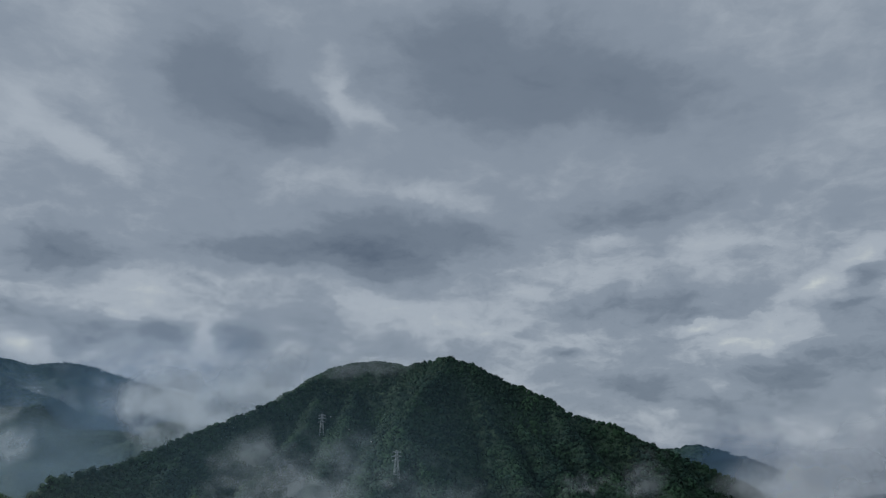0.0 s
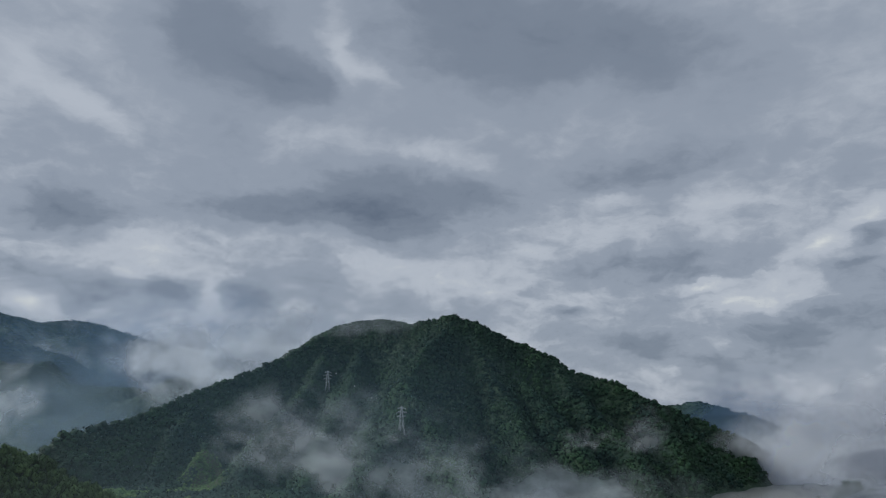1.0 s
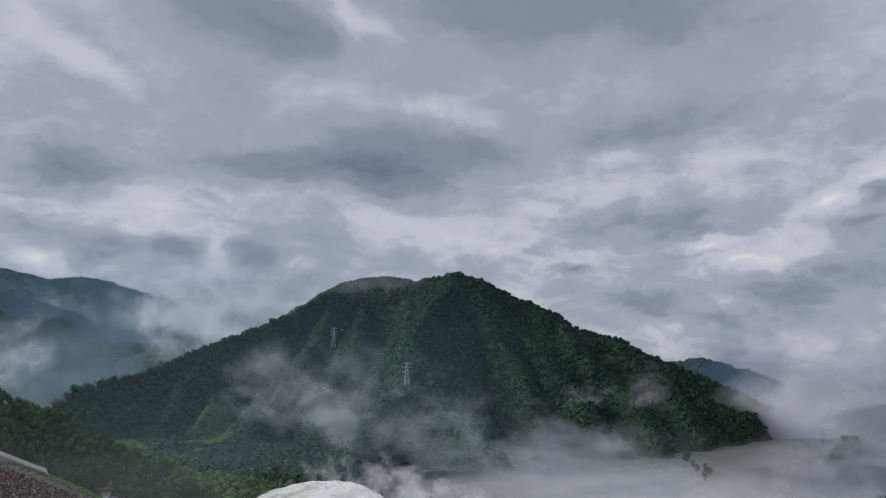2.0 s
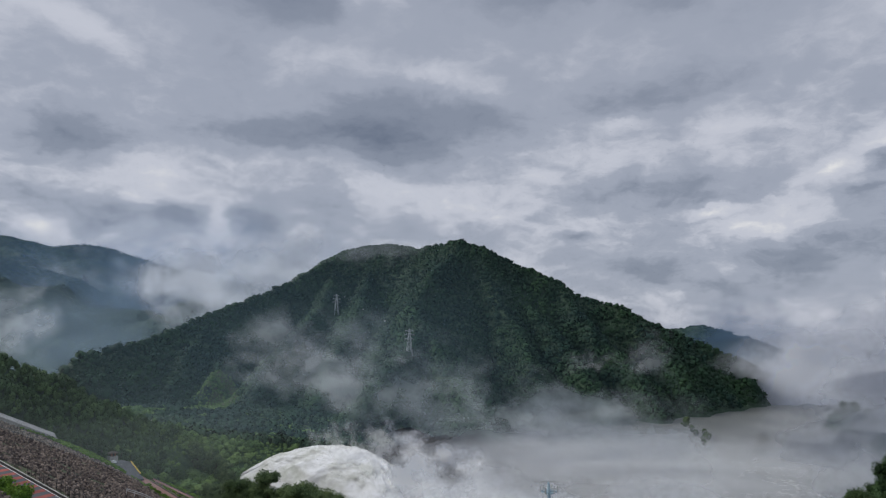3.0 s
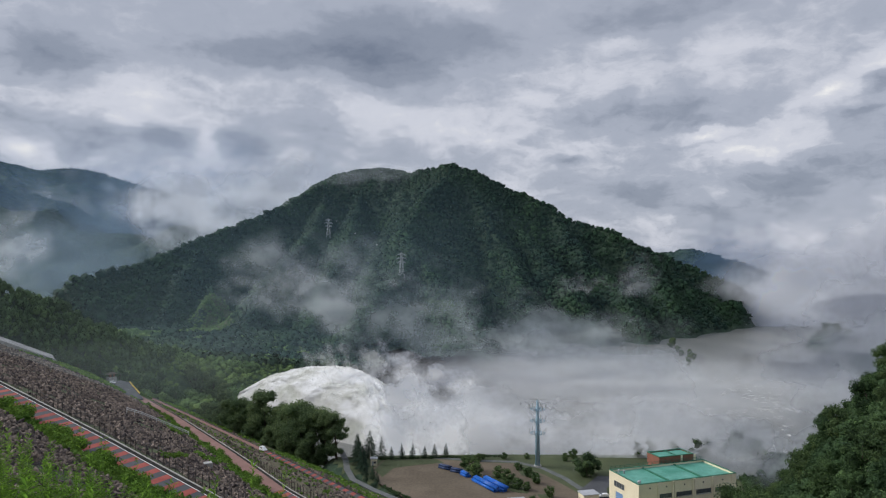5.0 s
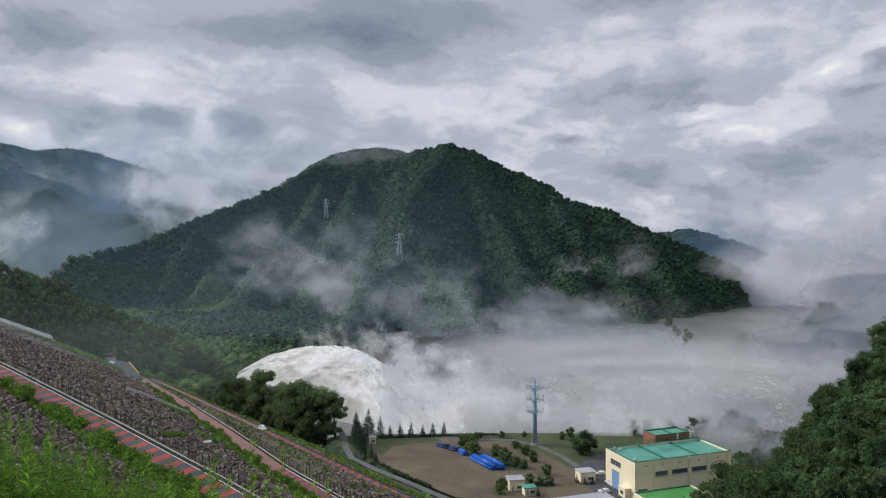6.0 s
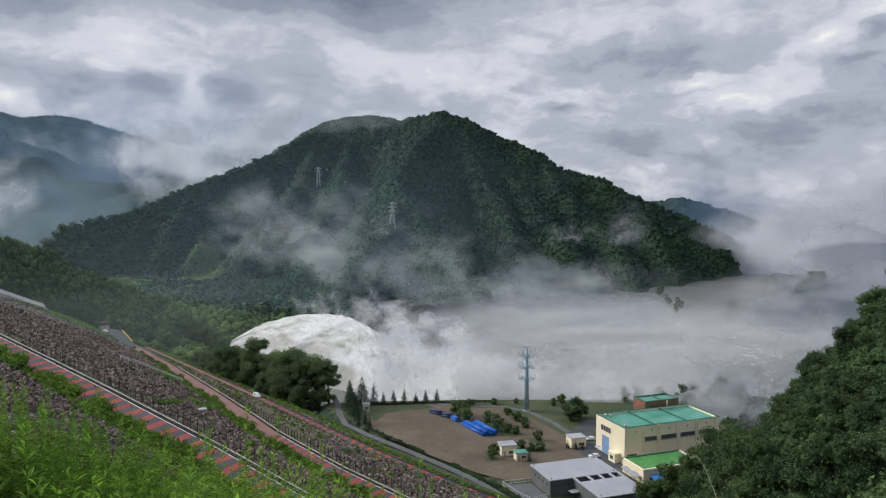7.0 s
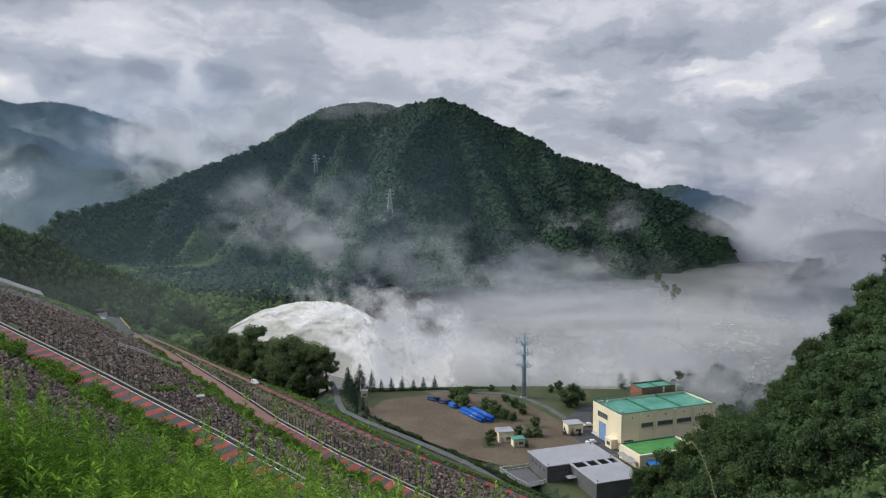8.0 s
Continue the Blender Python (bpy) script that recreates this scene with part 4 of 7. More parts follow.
def window(parent, x0, x1, y, z0, z1, panes):
    """A band of panes with a steel frame, set on a wall that faces -y."""
    g = Geo()
    g.box(x0, y - 0.05, z0, x1, y - 0.005, z1)
    w = part("window", g, M["glass"], parent)
    for i in range(panes + 1):
        x = x0 + (x1 - x0) * i / panes
        g = Geo()
        g.box(x - 0.07, y - 0.12, z0 - 0.08, x + 0.07, y - 0.052, z1 + 0.08)
        part("frame", g, M["iron"], w)
    g = Geo()
    g.box(x0 - 0.2, y - 0.3, z0 - 0.25, x1 + 0.2, y + 0.05, z0 - 0.09, None, 0.03)
    part("sill", g, M["concrete"], w)


hall()


def annex():
    """Low block with the bright green roof in front of the hall."""
    m = placed(71.5, 245.5, 19.5)
    t = thing("annex", "low cream annex with a bright green roof", "building", m)
    L, W, H = 25.5, 13.0, 5.0
    g = Geo()
    g.box(0, 0, -1, L, W, H)
    part("wall", g, M["wall_cream"], t)
    g = Geo()
    g.box(0.5, 0.5, H, L - 0.5, W - 0.5, H + 0.12)
    part("roof", g, M["lawn_green"], t, "bright green roof coating")
    for a, b, c, d in ((-0.2, -0.2, L + 0.2, 0.5), (-0.2, W - 0.5, L + 0.2, W + 0.1), (-0.2, 0.5, 0.5, W - 0.5), (L - 0.5, 0.5, L + 0.2, W - 0.5)):
        g = Geo()
        g.box(a, b, H - 0.2, c, d, H + 0.5, None, 0.06)
        part("coping", g, M["trim_green"] if b > 1 else M["wall_cream"], t)
    for x in (3, 9, 15, 21):
        window(t, x, x + 2.4, -0.003, 1.4, 3.2, 2)
    for k, (x, y, w) in enumerate(((-3.4, 1.0, 3.0), (-3.0, 6.0, 2.6), (2.0, -4.6, 4.2))):
        s = thing("lean_to_roof", "small blue sheet metal canopy beside the annex" if k > 1 else "small grey sheet canopy beside the annex", "canopy", m @ pose(x, y, 0), "canopies")
        g = Geo()
        g.add([(0, 0, 2.6), (w, 0, 2.6), (w, 4, 3.3), (0, 4, 3.3), (0, 0, 2.68), (w, 0, 2.68), (w, 4, 3.38), (0, 4, 3.38)],
              [(3, 2, 1, 0), (4, 5, 6, 7), (0, 1, 5, 4), (1, 2, 6, 5), (2, 3, 7, 6), (3, 0, 4, 7)])
        part("sheet", g, M["tile_blue"] if k > 1 else M["roof_grey"], s)
        for px_, py_ in ((0.1, 0.1), (w - 0.1, 0.1), (0.1, 3.8), (w - 0.1, 3.8)):
            g = Geo()
            g.tube([(px_, py_, -0.3), (px_, py_, 2.62)], [0.06, 0.06], 6)
            part("leg", g, M["steel"], s)


annex()


def shed():
    """The low grey building with openings in its roof."""
    m = placed(36.2, 234.2, 18.5)
    t = thing("control_building", "low dark grey building with a pale flat metal roof", "building", m)
    L, W, H = 26.5, 15.3, 6.0
    bx, bd = 8.8, 17.8

    def block(x0, y0, x1, y1):
        for a in ((x0, y0, x1, y0 + 0.4), (x0, y1 - 0.4, x1, y1), (x0, y0 + 0.4, x0 + 0.4, y1 - 0.4), (x1 - 0.4, y0 + 0.4, x1, y1 - 0.4)):
            g = Geo()
            g.box(a[0], a[1], -1, a[2], a[3], H - 0.35)
            part("wall", g, M["wall_grey"], t)

    block(0, 0, L, W)
    block(bx, -bd, L, -4.6)
    for x in (bx, L - 0.4):
        g = Geo()
        g.box(x, -4.6, -1, x + 0.4, 0, H - 0.35)
        part("wall", g, M["wall_grey"], t)
    g = Geo()
    g.box(-0.3, -0.3, H - 0.35, L + 0.3, W + 0.3, H, None, 0.06)
    part("roof", g, M["roof_grey"], t, "pale grey metal roof sheet")
    g = Geo()
    g.box(bx - 0.3, -bd - 0.3, H - 0.35, L + 0.3, -4.4, H, None, 0.06)
    part("roof", g, M["roof_grey"], t, "pale grey metal roof sheet")
    g = Geo()
    g.box(bx + 0.4, -4.5, 0, L - 0.4, -0.4, 0.2)
    part("court_floor", g, M["wall_grey"], t)
    for x in (bx - 0.3, bx + 5.0, bx + 9.4, bx + 13.6, L - 0.5):
        g = Geo()
        g.box(x, -4.4, H - 0.35, x + 0.9, -0.3, H - 0.01)
        part("roof_beam", g, M["roof_grey"], t)
    for x in (1.2, 2.6, 4.0, 5.4, 6.8):
        g = Geo()
        g.box(x, -0.06, 3.4, x + 0.7, -0.003, 4.1)
        part("window", g, M["glass"], t)
    for y in (2.0, 5.0, 8.0, 11.0):
        g = Geo()
        g.box(-0.06, y, 3.2, -0.003, y + 1.2, 4.2)
        part("window", g, M["glass"], t)
    for x, y in ((0.8, 0.8), (0.8, W - 0.8), (L - 1, 0.8), (L - 1, W - 0.8), (bx + 1, -bd + 1), (L - 1, -bd + 1)):
        g = Geo()
        g.tube([(x, y, H), (x, y, H + 0.5)], [0.18, 0.12], 8)
        part("roof_vent", g, M["iron"], t)
    g = Geo()
    g.box(bx - 3.2, -5.0, 2.6, bx - 0.004, -2.4, 2.8, None, 0.04)
    part("canopy", g, M["steel"], t)


shed()


def slope_hut():
    """A small hut with a pale pitched sheet roof, half hidden in the wood."""
    t = thing("hut", "small hut with a pale green sheet roof among trees", "hut", placed(85, 201, 32, float(ground_height(85, 201))))
    g = Geo()
    g.box(-2.6, -1.8, -2.0, 2.6, 1.8, 5.4)
    part("wall", g, M["wall_cream"], t)
    g = Geo()
    for s in (-1, 1):
        g.add([(-3.0, s * 2.3, 5.2), (3.0, s * 2.3, 5.2), (3.0, 0, 6.9), (-3.0, 0, 6.9), (-3.0, s * 2.3, 5.32), (3.0, s * 2.3, 5.32), (3.0, 0, 7.02), (-3.0, 0, 7.02)],
              [(3, 2, 1, 0), (4, 5, 6, 7), (0, 1, 5, 4), (1, 2, 6, 5), (2, 3, 7, 6), (3, 0, 4, 7)])
    part("roof", g, M["roof_pale"], t, "pale green pitched sheet roof")


slope_hut()


def white_fence(points, label):
    """White steel fence panels round the small court."""
    f = thing("white_fence", label, "fence")
    for (ax, ay), (bx, by) in zip(points[:-1], points[1:]):
        n = max(2, int(math.hypot(bx - ax, by - ay) / 0.7))
        for i in range(n):
            x, y = ax + (bx - ax) * i / n, ay + (by - ay) * i / n
            g = Geo()
            g.box(x - 0.055, y - 0.055, -0.2, x + 0.055, y + 0.055, 1.8, None, 0.02)
            part("picket", g, M["white_paint"], f)
        for z in (0.3, 1.5):
            g = Geo()
            g.tube([(ax, ay, z), (bx, by, z)], [0.08, 0.08], 5)
            part("rail", g, M["white_paint"], f)


white_fence([(31.5, 248.0), (20.5, 244.5), (25.5, 235.0), (29.0, 230.0), (35.5, 233.6)], "white painted steel picket fence round the court")
slab("pavement_court", [(31.0, 247), (21.5, 244), (26, 235), (29.4, 231), (35.6, 234)], M["wall_grey"], "dark grey paved court beside the building", "pavement", 0.09)


def hut(x, y, angle, L, W, H, roof, label):
    """A small flat-roofed hut with door and window."""
    t = thing("hut", label, "hut", placed(x, y, angle), "small huts")
    g = Geo()
    g.box(0, 0, -0.5, L, W, H)
    part("wall", g, M["wall_cream"], t)
    g = Geo()
    g.box(-0.35, -0.35, H, L + 0.35, W + 0.35, H + 0.28, None, 0.06)
    part("roof", g, roof, t)
    g = Geo()
    g.box(L * 0.15, -0.05, 0, L * 0.15 + 0.95, -0.003, 2.05)
    part("door", g, M["steel"], t)
    window(t, L * 0.5, L * 0.85, -0.003, 1.1, 2.0, 2)
    return t


hut(22.6, 273.4, 12, 6.2, 5.2, 4.2, M["roof_grey"], "small cream hut with a pale flat roof")
hut(28.0, 268.2, 12, 4.6, 3.6, 3.0, M["roof_green"], "small cream hut with a green flat roof")
hut(52.4, 283.0, 15, 6.6, 5.4, 4.0, M["roof_grey"], "small cream gatehouse with a pale flat roof")
hut(-40.4, 335.5, 5, 3.0, 2.6, 3.2, M["roof_grey"], "tiny pale hut at the corner of the yard")


def antenna_tower():
    """The steel mono-pole with three rings of aerials."""
    t = thing("cell_tower", "pale blue steel mobile phone mast with three aerial platforms", "mast", placed(39.9, 335.9, 0))
    g = Geo()
    g.tube([(0, 0, -0.3), (0, 0, 0.6)], [1.9, 1.9], 12)
    part("footing", g, M["concrete"], t)
    g = Geo()
    g.tube([(0, 0, 0.4), (0, 0, 16), (0, 0, 31.8)], [1.25, 1.0, 0.55], 16)
    part("pole", g, M["tower"], t, smooth=True)
    g = Geo()
    g.box(-4.2, -0.12, 32.0, 4.2, 0.12, 32.2)
    g.box(-0.12, -4.2, 31.9, 0.12, 4.2, 32.1)
    g.tube([(0, 0, 31.8), (0, 0, 33.2)], [0.08, 0.05], 6)
    part("top_bar", g, M["steel"], t)
    for z in (28.0, 22.4, 16.6):
        g = Geo()
        n = 12
        ring = [(3.6 * math.cos(2 * math.pi * k / n), 3.6 * math.sin(2 * math.pi * k / n), z - 0.6) for k in range(n + 1)]
        g.tube(ring, [0.13] * (n + 1), 5)
        ring = [(2.0 * math.cos(2 * math.pi * k / n), 2.0 * math.sin(2 * math.pi * k / n), z - 0.6) for k in range(n + 1)]
        g.tube(ring, [0.1] * (n + 1), 5)
        for k in range(6):
            a = 2 * math.pi * k / 6
            g.tube([(0, 0, z - 0.6), (4.1 * math.cos(a), 4.1 * math.sin(a), z - 0.4)], [0.13, 0.1], 5)
            g.tube([(0, 0, z - 2.4), (3.0 * math.cos(a), 3.0 * math.sin(a), z - 0.6)], [0.08, 0.08], 5)
        platform = part("platform", g, M["tower"], t)
        for k in range(6):
            a = 2 * math.pi * k / 6
            x, y = 4.0 * math.cos(a), 4.0 * math.sin(a)
            g = Geo()
            g.box(x - 0.2, y - 0.16, z - 0.9, x + 0.2, y + 0.16, z + 1.9, None, 0.06)
            part("antenna", g, M["white_paint"], platform, "white panel aerial")
    g = Geo()
    for s in (-1, 1):
        g.tube([(s * 0.25, -1.35, 0.5), (s * 0.25, -0.75, 31)], [0.05, 0.05], 4)
    for z in np.arange(1, 31, 0.9):
        y = -1.35 + 0.6 * z / 31
        g.box(-0.25, y - 0.03, z, 0.25, y + 0.03, z + 0.06)
    part("ladder", g, M["steel"], t)


antenna_tower()


def pipes(x, y, angle, count, length, radius, mat, label):
    """A stack of long pipes lying on the soil."""
    for k in range(count):
        layer = 0 if k < (count + 1) // 2 else 1
        i = k if layer == 0 else k - (count + 1) // 2
        off = i * 2.05 * radius + layer * radius
        z = radius + layer * 1.75 * radius + 0.03
        n = 18
        g = Geo()
        L = length * random.uniform(0.93, 1.0)
        outer = [[(s, radius * math.cos(2 * math.pi * j / n), radius * math.sin(2 * math.pi * j / n)) for j in range(n)] for s in (0, L)]
        inner = [[(s, 0.88 * radius * math.cos(2 * math.pi * j / n), 0.88 * radius * math.sin(2 * math.pi * j / n)) for j in range(n)] for s in (0, L)]
        pts = outer[0] + outer[1] + inner[0] + inner[1]
        fs = []
        for j in range(n):
            q = (j + 1) % n
            fs += [(j, q, n + q, n + j), (2 * n + j, 3 * n + j, 3 * n + q, 2 * n + q), (j, 2 * n + j, 2 * n + q, q), (n + j, n + q, 3 * n + q, 3 * n + j)]
        g.add(pts, fs)
        ob = part("pipe", g, mat, None, label, True)
        ob.matrix_world = placed(x, y, angle, z) @ pose(random.uniform(-0.4, 0.4), off, 0)
        tagged(ob, category="pipe", group="stacked pipes")


pipes(8.0, 313.6, -60, 5, 19.0, 0.62, M["pipe_blue"], "long bright blue plastic pipe lying on the soil")
pipes(12.6, 313.2, -60, 4, 17.5, 0.62, M["pipe_blue"], "long bright blue plastic pipe stacked on the soil")


pipes(-7.6, 332.5, -38, 5, 7.0, 0.5, M["pipe_dark"], "short dark blue pipe in a bundle on the soil")
pipes(-2.0, 326.8, -30, 5, 6.0, 0.5, M["pipe_dark"], "short dark pipe in a bundle on the soil")
pipes(2.6, 322.4, -58, 5, 5.5, 0.5, M["pipe_blue"], "short bright blue pipe in a bundle on the soil")


def car(x, y, z, angle, paint, label, van=False):
    """A parked car with cabin, panes, lamps and wheels."""
    t = thing("car", label, "car", pose(x, y, z, 0, 0, angle), "cars")
    L, W, H = (4.7, 1.85, 1.9) if van else (4.5, 1.8, 1.47)
    prof = [(0, 0.35), (0, 0.75), (0.15, 0.92), (1.05, 1.02), (1.75, H - 0.06), (2.3, H), (L - 0.75, H - 0.02), (L - 0.15, 1.05), (L, 0.95), (L, 0.35)]
    if van:
        prof = [(0, 0.35), (0, 0.85), (0.2, 1.02), (0.85, 1.12), (1.45, H - 0.06), (2.0, H), (L - 0.35, H - 0.03), (L - 0.05, 1.15), (L, 0.9), (L, 0.35)]
    n = len(prof)
    g = Geo()
    pts = []
    for s, inset in ((-1, 0), (1, 0)):
        for px_, pz_ in prof:
            k = 0.18 if pz_ > 1.15 else 0.0
            pts.append((px_ - L / 2, s * (W / 2 - k), pz_))
    g.add(pts, [tuple(range(n)), tuple(range(2 * n - 1, n - 1, -1))] + [(i, n + i, n + (i + 1) % n, (i + 1) % n) for i in range(n)])
    part("body", g, paint, t)
    for s in (-1, 1):
        y0 = s * (W / 2 - 0.10)
        g = Geo()
        g.box(1.75 - L / 2, min(y0, y0 + s * 0.02), 1.08, L * 0.55 - L / 2, max(y0, y0 + s * 0.02), H - 0.2)
        g.box(L * 0.58 - L / 2, min(y0, y0 + s * 0.02), 1.08, L - 0.9 - L / 2, max(y0, y0 + s * 0.02), H - 0.2)
        part("side_window", g, M["car_dark"], t)
        for wx in (0.85, L - 0.9):
            g = Geo()
            c = (wx - L / 2, s * (W / 2 - 0.12), 0.33)
            g.tube([(c[0], c[1] - 0.11, c[2]), (c[0], c[1] + 0.11, c[2])], [0.33, 0.33], 14)
            wheel = part("wheel", g, M["rubber"], t)
            g = Geo()
            g.tube([(c[0], c[1] + s * 0.10, c[2]), (c[0], c[1] + s * 0.125, c[2])], [0.2, 0.18], 10)
            part("rim", g, M["steel"], wheel)
        for wx, mat in ((-L / 2 - 0.01, "white_paint"), (L / 2 - 0.02, "red_paint")):
            g = Geo()
            g.box(wx, s * 0.65 - 0.17, 0.68, wx + 0.03, s * 0.65 + 0.17, 0.82)
            part("lamp", g, M[mat], t)
    g = Geo()
    g.add([(1.12 - L / 2, -0.68, 1.06), (1.12 - L / 2, 0.68, 1.06), (1.70 - L / 2, 0.6, H - 0.1), (1.70 - L / 2, -0.6, H - 0.1)], [(0, 1, 2, 3)])
    for i in range(4):
        px_, py_, pz_ = g.v[i]
        g.v[i] = (px_ - 0.03, py_, pz_ + 0.04)
    part("windscreen", g, M["car_dark"], t)


car(62.4, 293.2, 0.08, 8, M["car_white"], "white saloon car parked on the wet apron")
car(64.0, 281.6, 0.08, -62, M["car_white"], "white estate car parked before the blue door", True)
car(59.6, 272.5, 0.08, 15, M["car_white"], "white car parked behind the grey building")
# ================= trees =================
def leaf_cloud(rs_, lobes, count, size, flat=0.6):
    """Small folded leaves on the skin of a crown's lobes; lobes: centre, radius."""
    C = np.array([c for c, r in lobes])
    R = np.array([r for c, r in lobes])
    w = R ** 2 / (R ** 2).sum()
    k = rs_.choice(len(R), count, p=w)
    d = rs_.normal(size=(count, 3))
    d /= np.linalg.norm(d, axis=1)[:, None]
    d[:, 2] = np.where(d[:, 2] < -0.35, -d[:, 2] * 0.6, d[:, 2])
    d /= np.linalg.norm(d, axis=1)[:, None]
    p = C[k] + d * (R[k] * rs_.uniform(0.5, 1.15, count))[:, None]
    n = d + rs_.normal(size=(count, 3)) * flat
    n /= np.linalg.norm(n, axis=1)[:, None]
    a = np.cross(n, rs_.normal(size=(count, 3)))
    a /= np.linalg.norm(a, axis=1)[:, None]
    b = np.cross(n, a)
    s = (size * rs_.uniform(0.6, 1.3, count))[:, None]
    droop = n * s * 0.3
    V = np.stack([p - a * s, p + b * s * 0.55 + droop, p + a * s, p - b * s * 0.55 + droop], 1).reshape(-1, 3)
    F = np.arange(count * 4).reshape(-1, 4)
    return V, F


def crown_mesh(name, seed, lobes, count, size, mat):
    """Leaves outside, and dim lumpy foliage inside that closes the view through the crown."""
    rs_ = np.random.RandomState(seed)
    V, F = leaf_cloud(rs_, lobes, count, size)
    bv, bf = icosphere(2)
    vs, fs = [V], [np.concatenate([F[:, [0, 1, 2]], F[:, [0, 2, 3]]])]
    k = len(V)
    for c, r in lobes:
        b = bv * (r * rs_.uniform(0.42, 0.68, len(bv)))[:, None] + np.array(c)
        vs.append(b)
        fs.append(bf + k)
        k += len(b)
    return raw_mesh(name, np.concatenate(vs), np.concatenate(fs), mat, False)


def broadleaf(seed, height, spread, leaves, size, mat, stem=0.35, clumps=20):
    """A tapered, forked trunk and a crown of many small leaves."""
    rs_ = np.random.RandomState(seed)
    t = thing("tree", "", "")
    g = Geo()
    top = height * 0.72
    bend = rs_.normal(size=2) * 0.05 * height
    path = [(bend[0] * k * k, bend[1] * k * k, top * k - 0.8 * (k == 0)) for k in (0, 0.3, 0.6, 1.0)]
    r0 = 0.022 * height
    g.tube(path, [r0 * 1.3, r0, r0 * 0.7, r0 * 0.25], 7)
    lobes = []
    for i in range(clumps):
        h = rs_.uniform(stem, 0.95)
        a = i * 2.4 + rs_.uniform(-0.5, 0.5)
        reach = spread * (1.0 - abs(h - 0.6) * 1.2) * rs_.uniform(0.45, 0.85)
        c = (math.cos(a) * reach + bend[0] * h, math.sin(a) * reach + bend[1] * h, height * h)
        lobes.append((c, spread * rs_.uniform(0.22, 0.46) * (20 / clumps) ** 0.4))
        if i < 7:
            base = Vector((bend[0] * (h * 0.7) ** 2, bend[1] * (h * 0.7) ** 2, height * h * 0.62))
            mid = (base + Vector(c)) * 0.5 + Vector((0, 0, -0.03 * height))
            g.tube([base, mid, Vector(c)], [r0 * 0.4, r0 * 0.25, r0 * 0.08], 5)
    lobes.append(((bend[0], bend[1], height * 0.9), spread * 0.42))
    part("trunk", g, M["bark"], t)
    part("crown", crown_mesh("crown", seed + 50, lobes, leaves, size, mat), None, t)
    return t


def conifer(seed, height, spread, mat):
    """A pointed tree with tiers of drooping twigs."""
    rs_ = np.random.RandomState(seed)
    t = thing("conifer", "", "")
    g = Geo()
    g.tube([(0, 0, -0.5), (0, 0, height * 0.5), (0, 0, height * 0.97)], [0.02 * height, 0.012 * height, 0.003 * height], 6)
    part("trunk", g, M["bark"], t)
    vs, fs, k = [], [], 0
    for z in np.linspace(0.10, 0.97, 22):
        r = spread * (1.02 - z) ** 0.85 * rs_.uniform(0.85, 1.15)
        n = 12 if z < 0.7 else 8
        for j in range(n):
            a = 2 * math.pi * (j + rs_.uniform(-0.3, 0.3)) / n
            rr = r * rs_.uniform(0.7, 1.15)
            for side in (-1, 1):
                b = a + side * 0.16
                zz = z * height
                vs += [(0.12 * rr * math.cos(a), 0.12 * rr * math.sin(a), zz + 0.05 * height),
                       (0.6 * rr * math.cos(b), 0.6 * rr * math.sin(b), zz + 0.018 * height * rs_.uniform(0.3, 1.4)),
                       (rr * math.cos(a), rr * math.sin(a), zz - 0.02 * height)]
                fs.append((k, k + 1, k + 2))
                k += 3
    part("crown", raw_mesh("crown", np.array(vs), np.array(fs), mat, False), None, t)
    return t


def bush(seed, radius, leaves, size, mat, name="bush"):
    rs_ = np.random.RandomState(seed)
    lobes = [((rs_.uniform(-0.8, 0.8) * radius, rs_.uniform(-0.8, 0.8) * radius, radius * rs_.uniform(0.25, 0.6)), radius * rs_.uniform(0.4, 0.65)) for k in range(7)]
    return part(name, crown_mesh(name, seed + 9, lobes, leaves, size, mat), None)


def plant_out(protos, spots, label, category, group):
    """Copies of the given plants at x, y, z, turn, scale; the first of each is the plant itself."""
    used = set()
    rs_ = np.random.RandomState(len(spots))
    for x, y, z, turn, scale in spots:
        k = rs_.randint(len(protos))
        p = protos[k]
        m = pose(x, y, z, rs_.uniform(-4, 4), rs_.uniform(-4, 4), turn)
        if k in used:
            ob = copy_thing(p, m)
        else:
            used.add(k)
            ob = p
            ob.matrix_basis = m
        ob.scale = (scale, scale, scale * rs_.uniform(0.9, 1.12))
        tagged(ob, label, category, group)
    for k, p in enumerate(protos):
        if k not in used:
            for o in [*p.children_recursive, p]:
                bpy.data.objects.remove(o)


def spots_on(px_, py_, scale=(0.8, 1.25), seed=1, sink=0.2):
    rs_ = np.random.RandomState(seed)
    z = ground_height(px_, py_)
    return [(x, y, h - sink, rs_.uniform(0, 360), rs_.uniform(*scale)) for x, y, h in zip(px_, py_, z)]


# ---- the wood on the right abutment ----
near_wood = [broadleaf(20 + k, 9.0, 4.4, 3200, 0.25, M[("leaf_dark", "leaf_mid", "leaf_bank", "leaf_dark", "leaf_deep", "leaf_bank")[k]], 0.08) for k in range(6)]
tx, ty, rs = scatter(14, 176, 62, 352, 7.2, 11)
tz = ground_height(tx, ty)
crest_x = np.interp(ty, [p[1] for p in RIGHT_SPUR], [p[0] for p in RIGHT_SPUR])
edge_x = np.interp(ty, [60, 125, 200, 225, 240, 258, 276, 352], [20, 33, 56, 64, 80, 104, 122, 142])
keep = (tx > edge_x) & (tx < crest_x + 4) & (tz > -2)
plant_out(near_wood, spots_on(tx[keep], ty[keep], (0.5, 0.84), 3, 0.8), "dark green broadleaf tree in the wood on the steep slope", "tree", "wood on the right abutment")

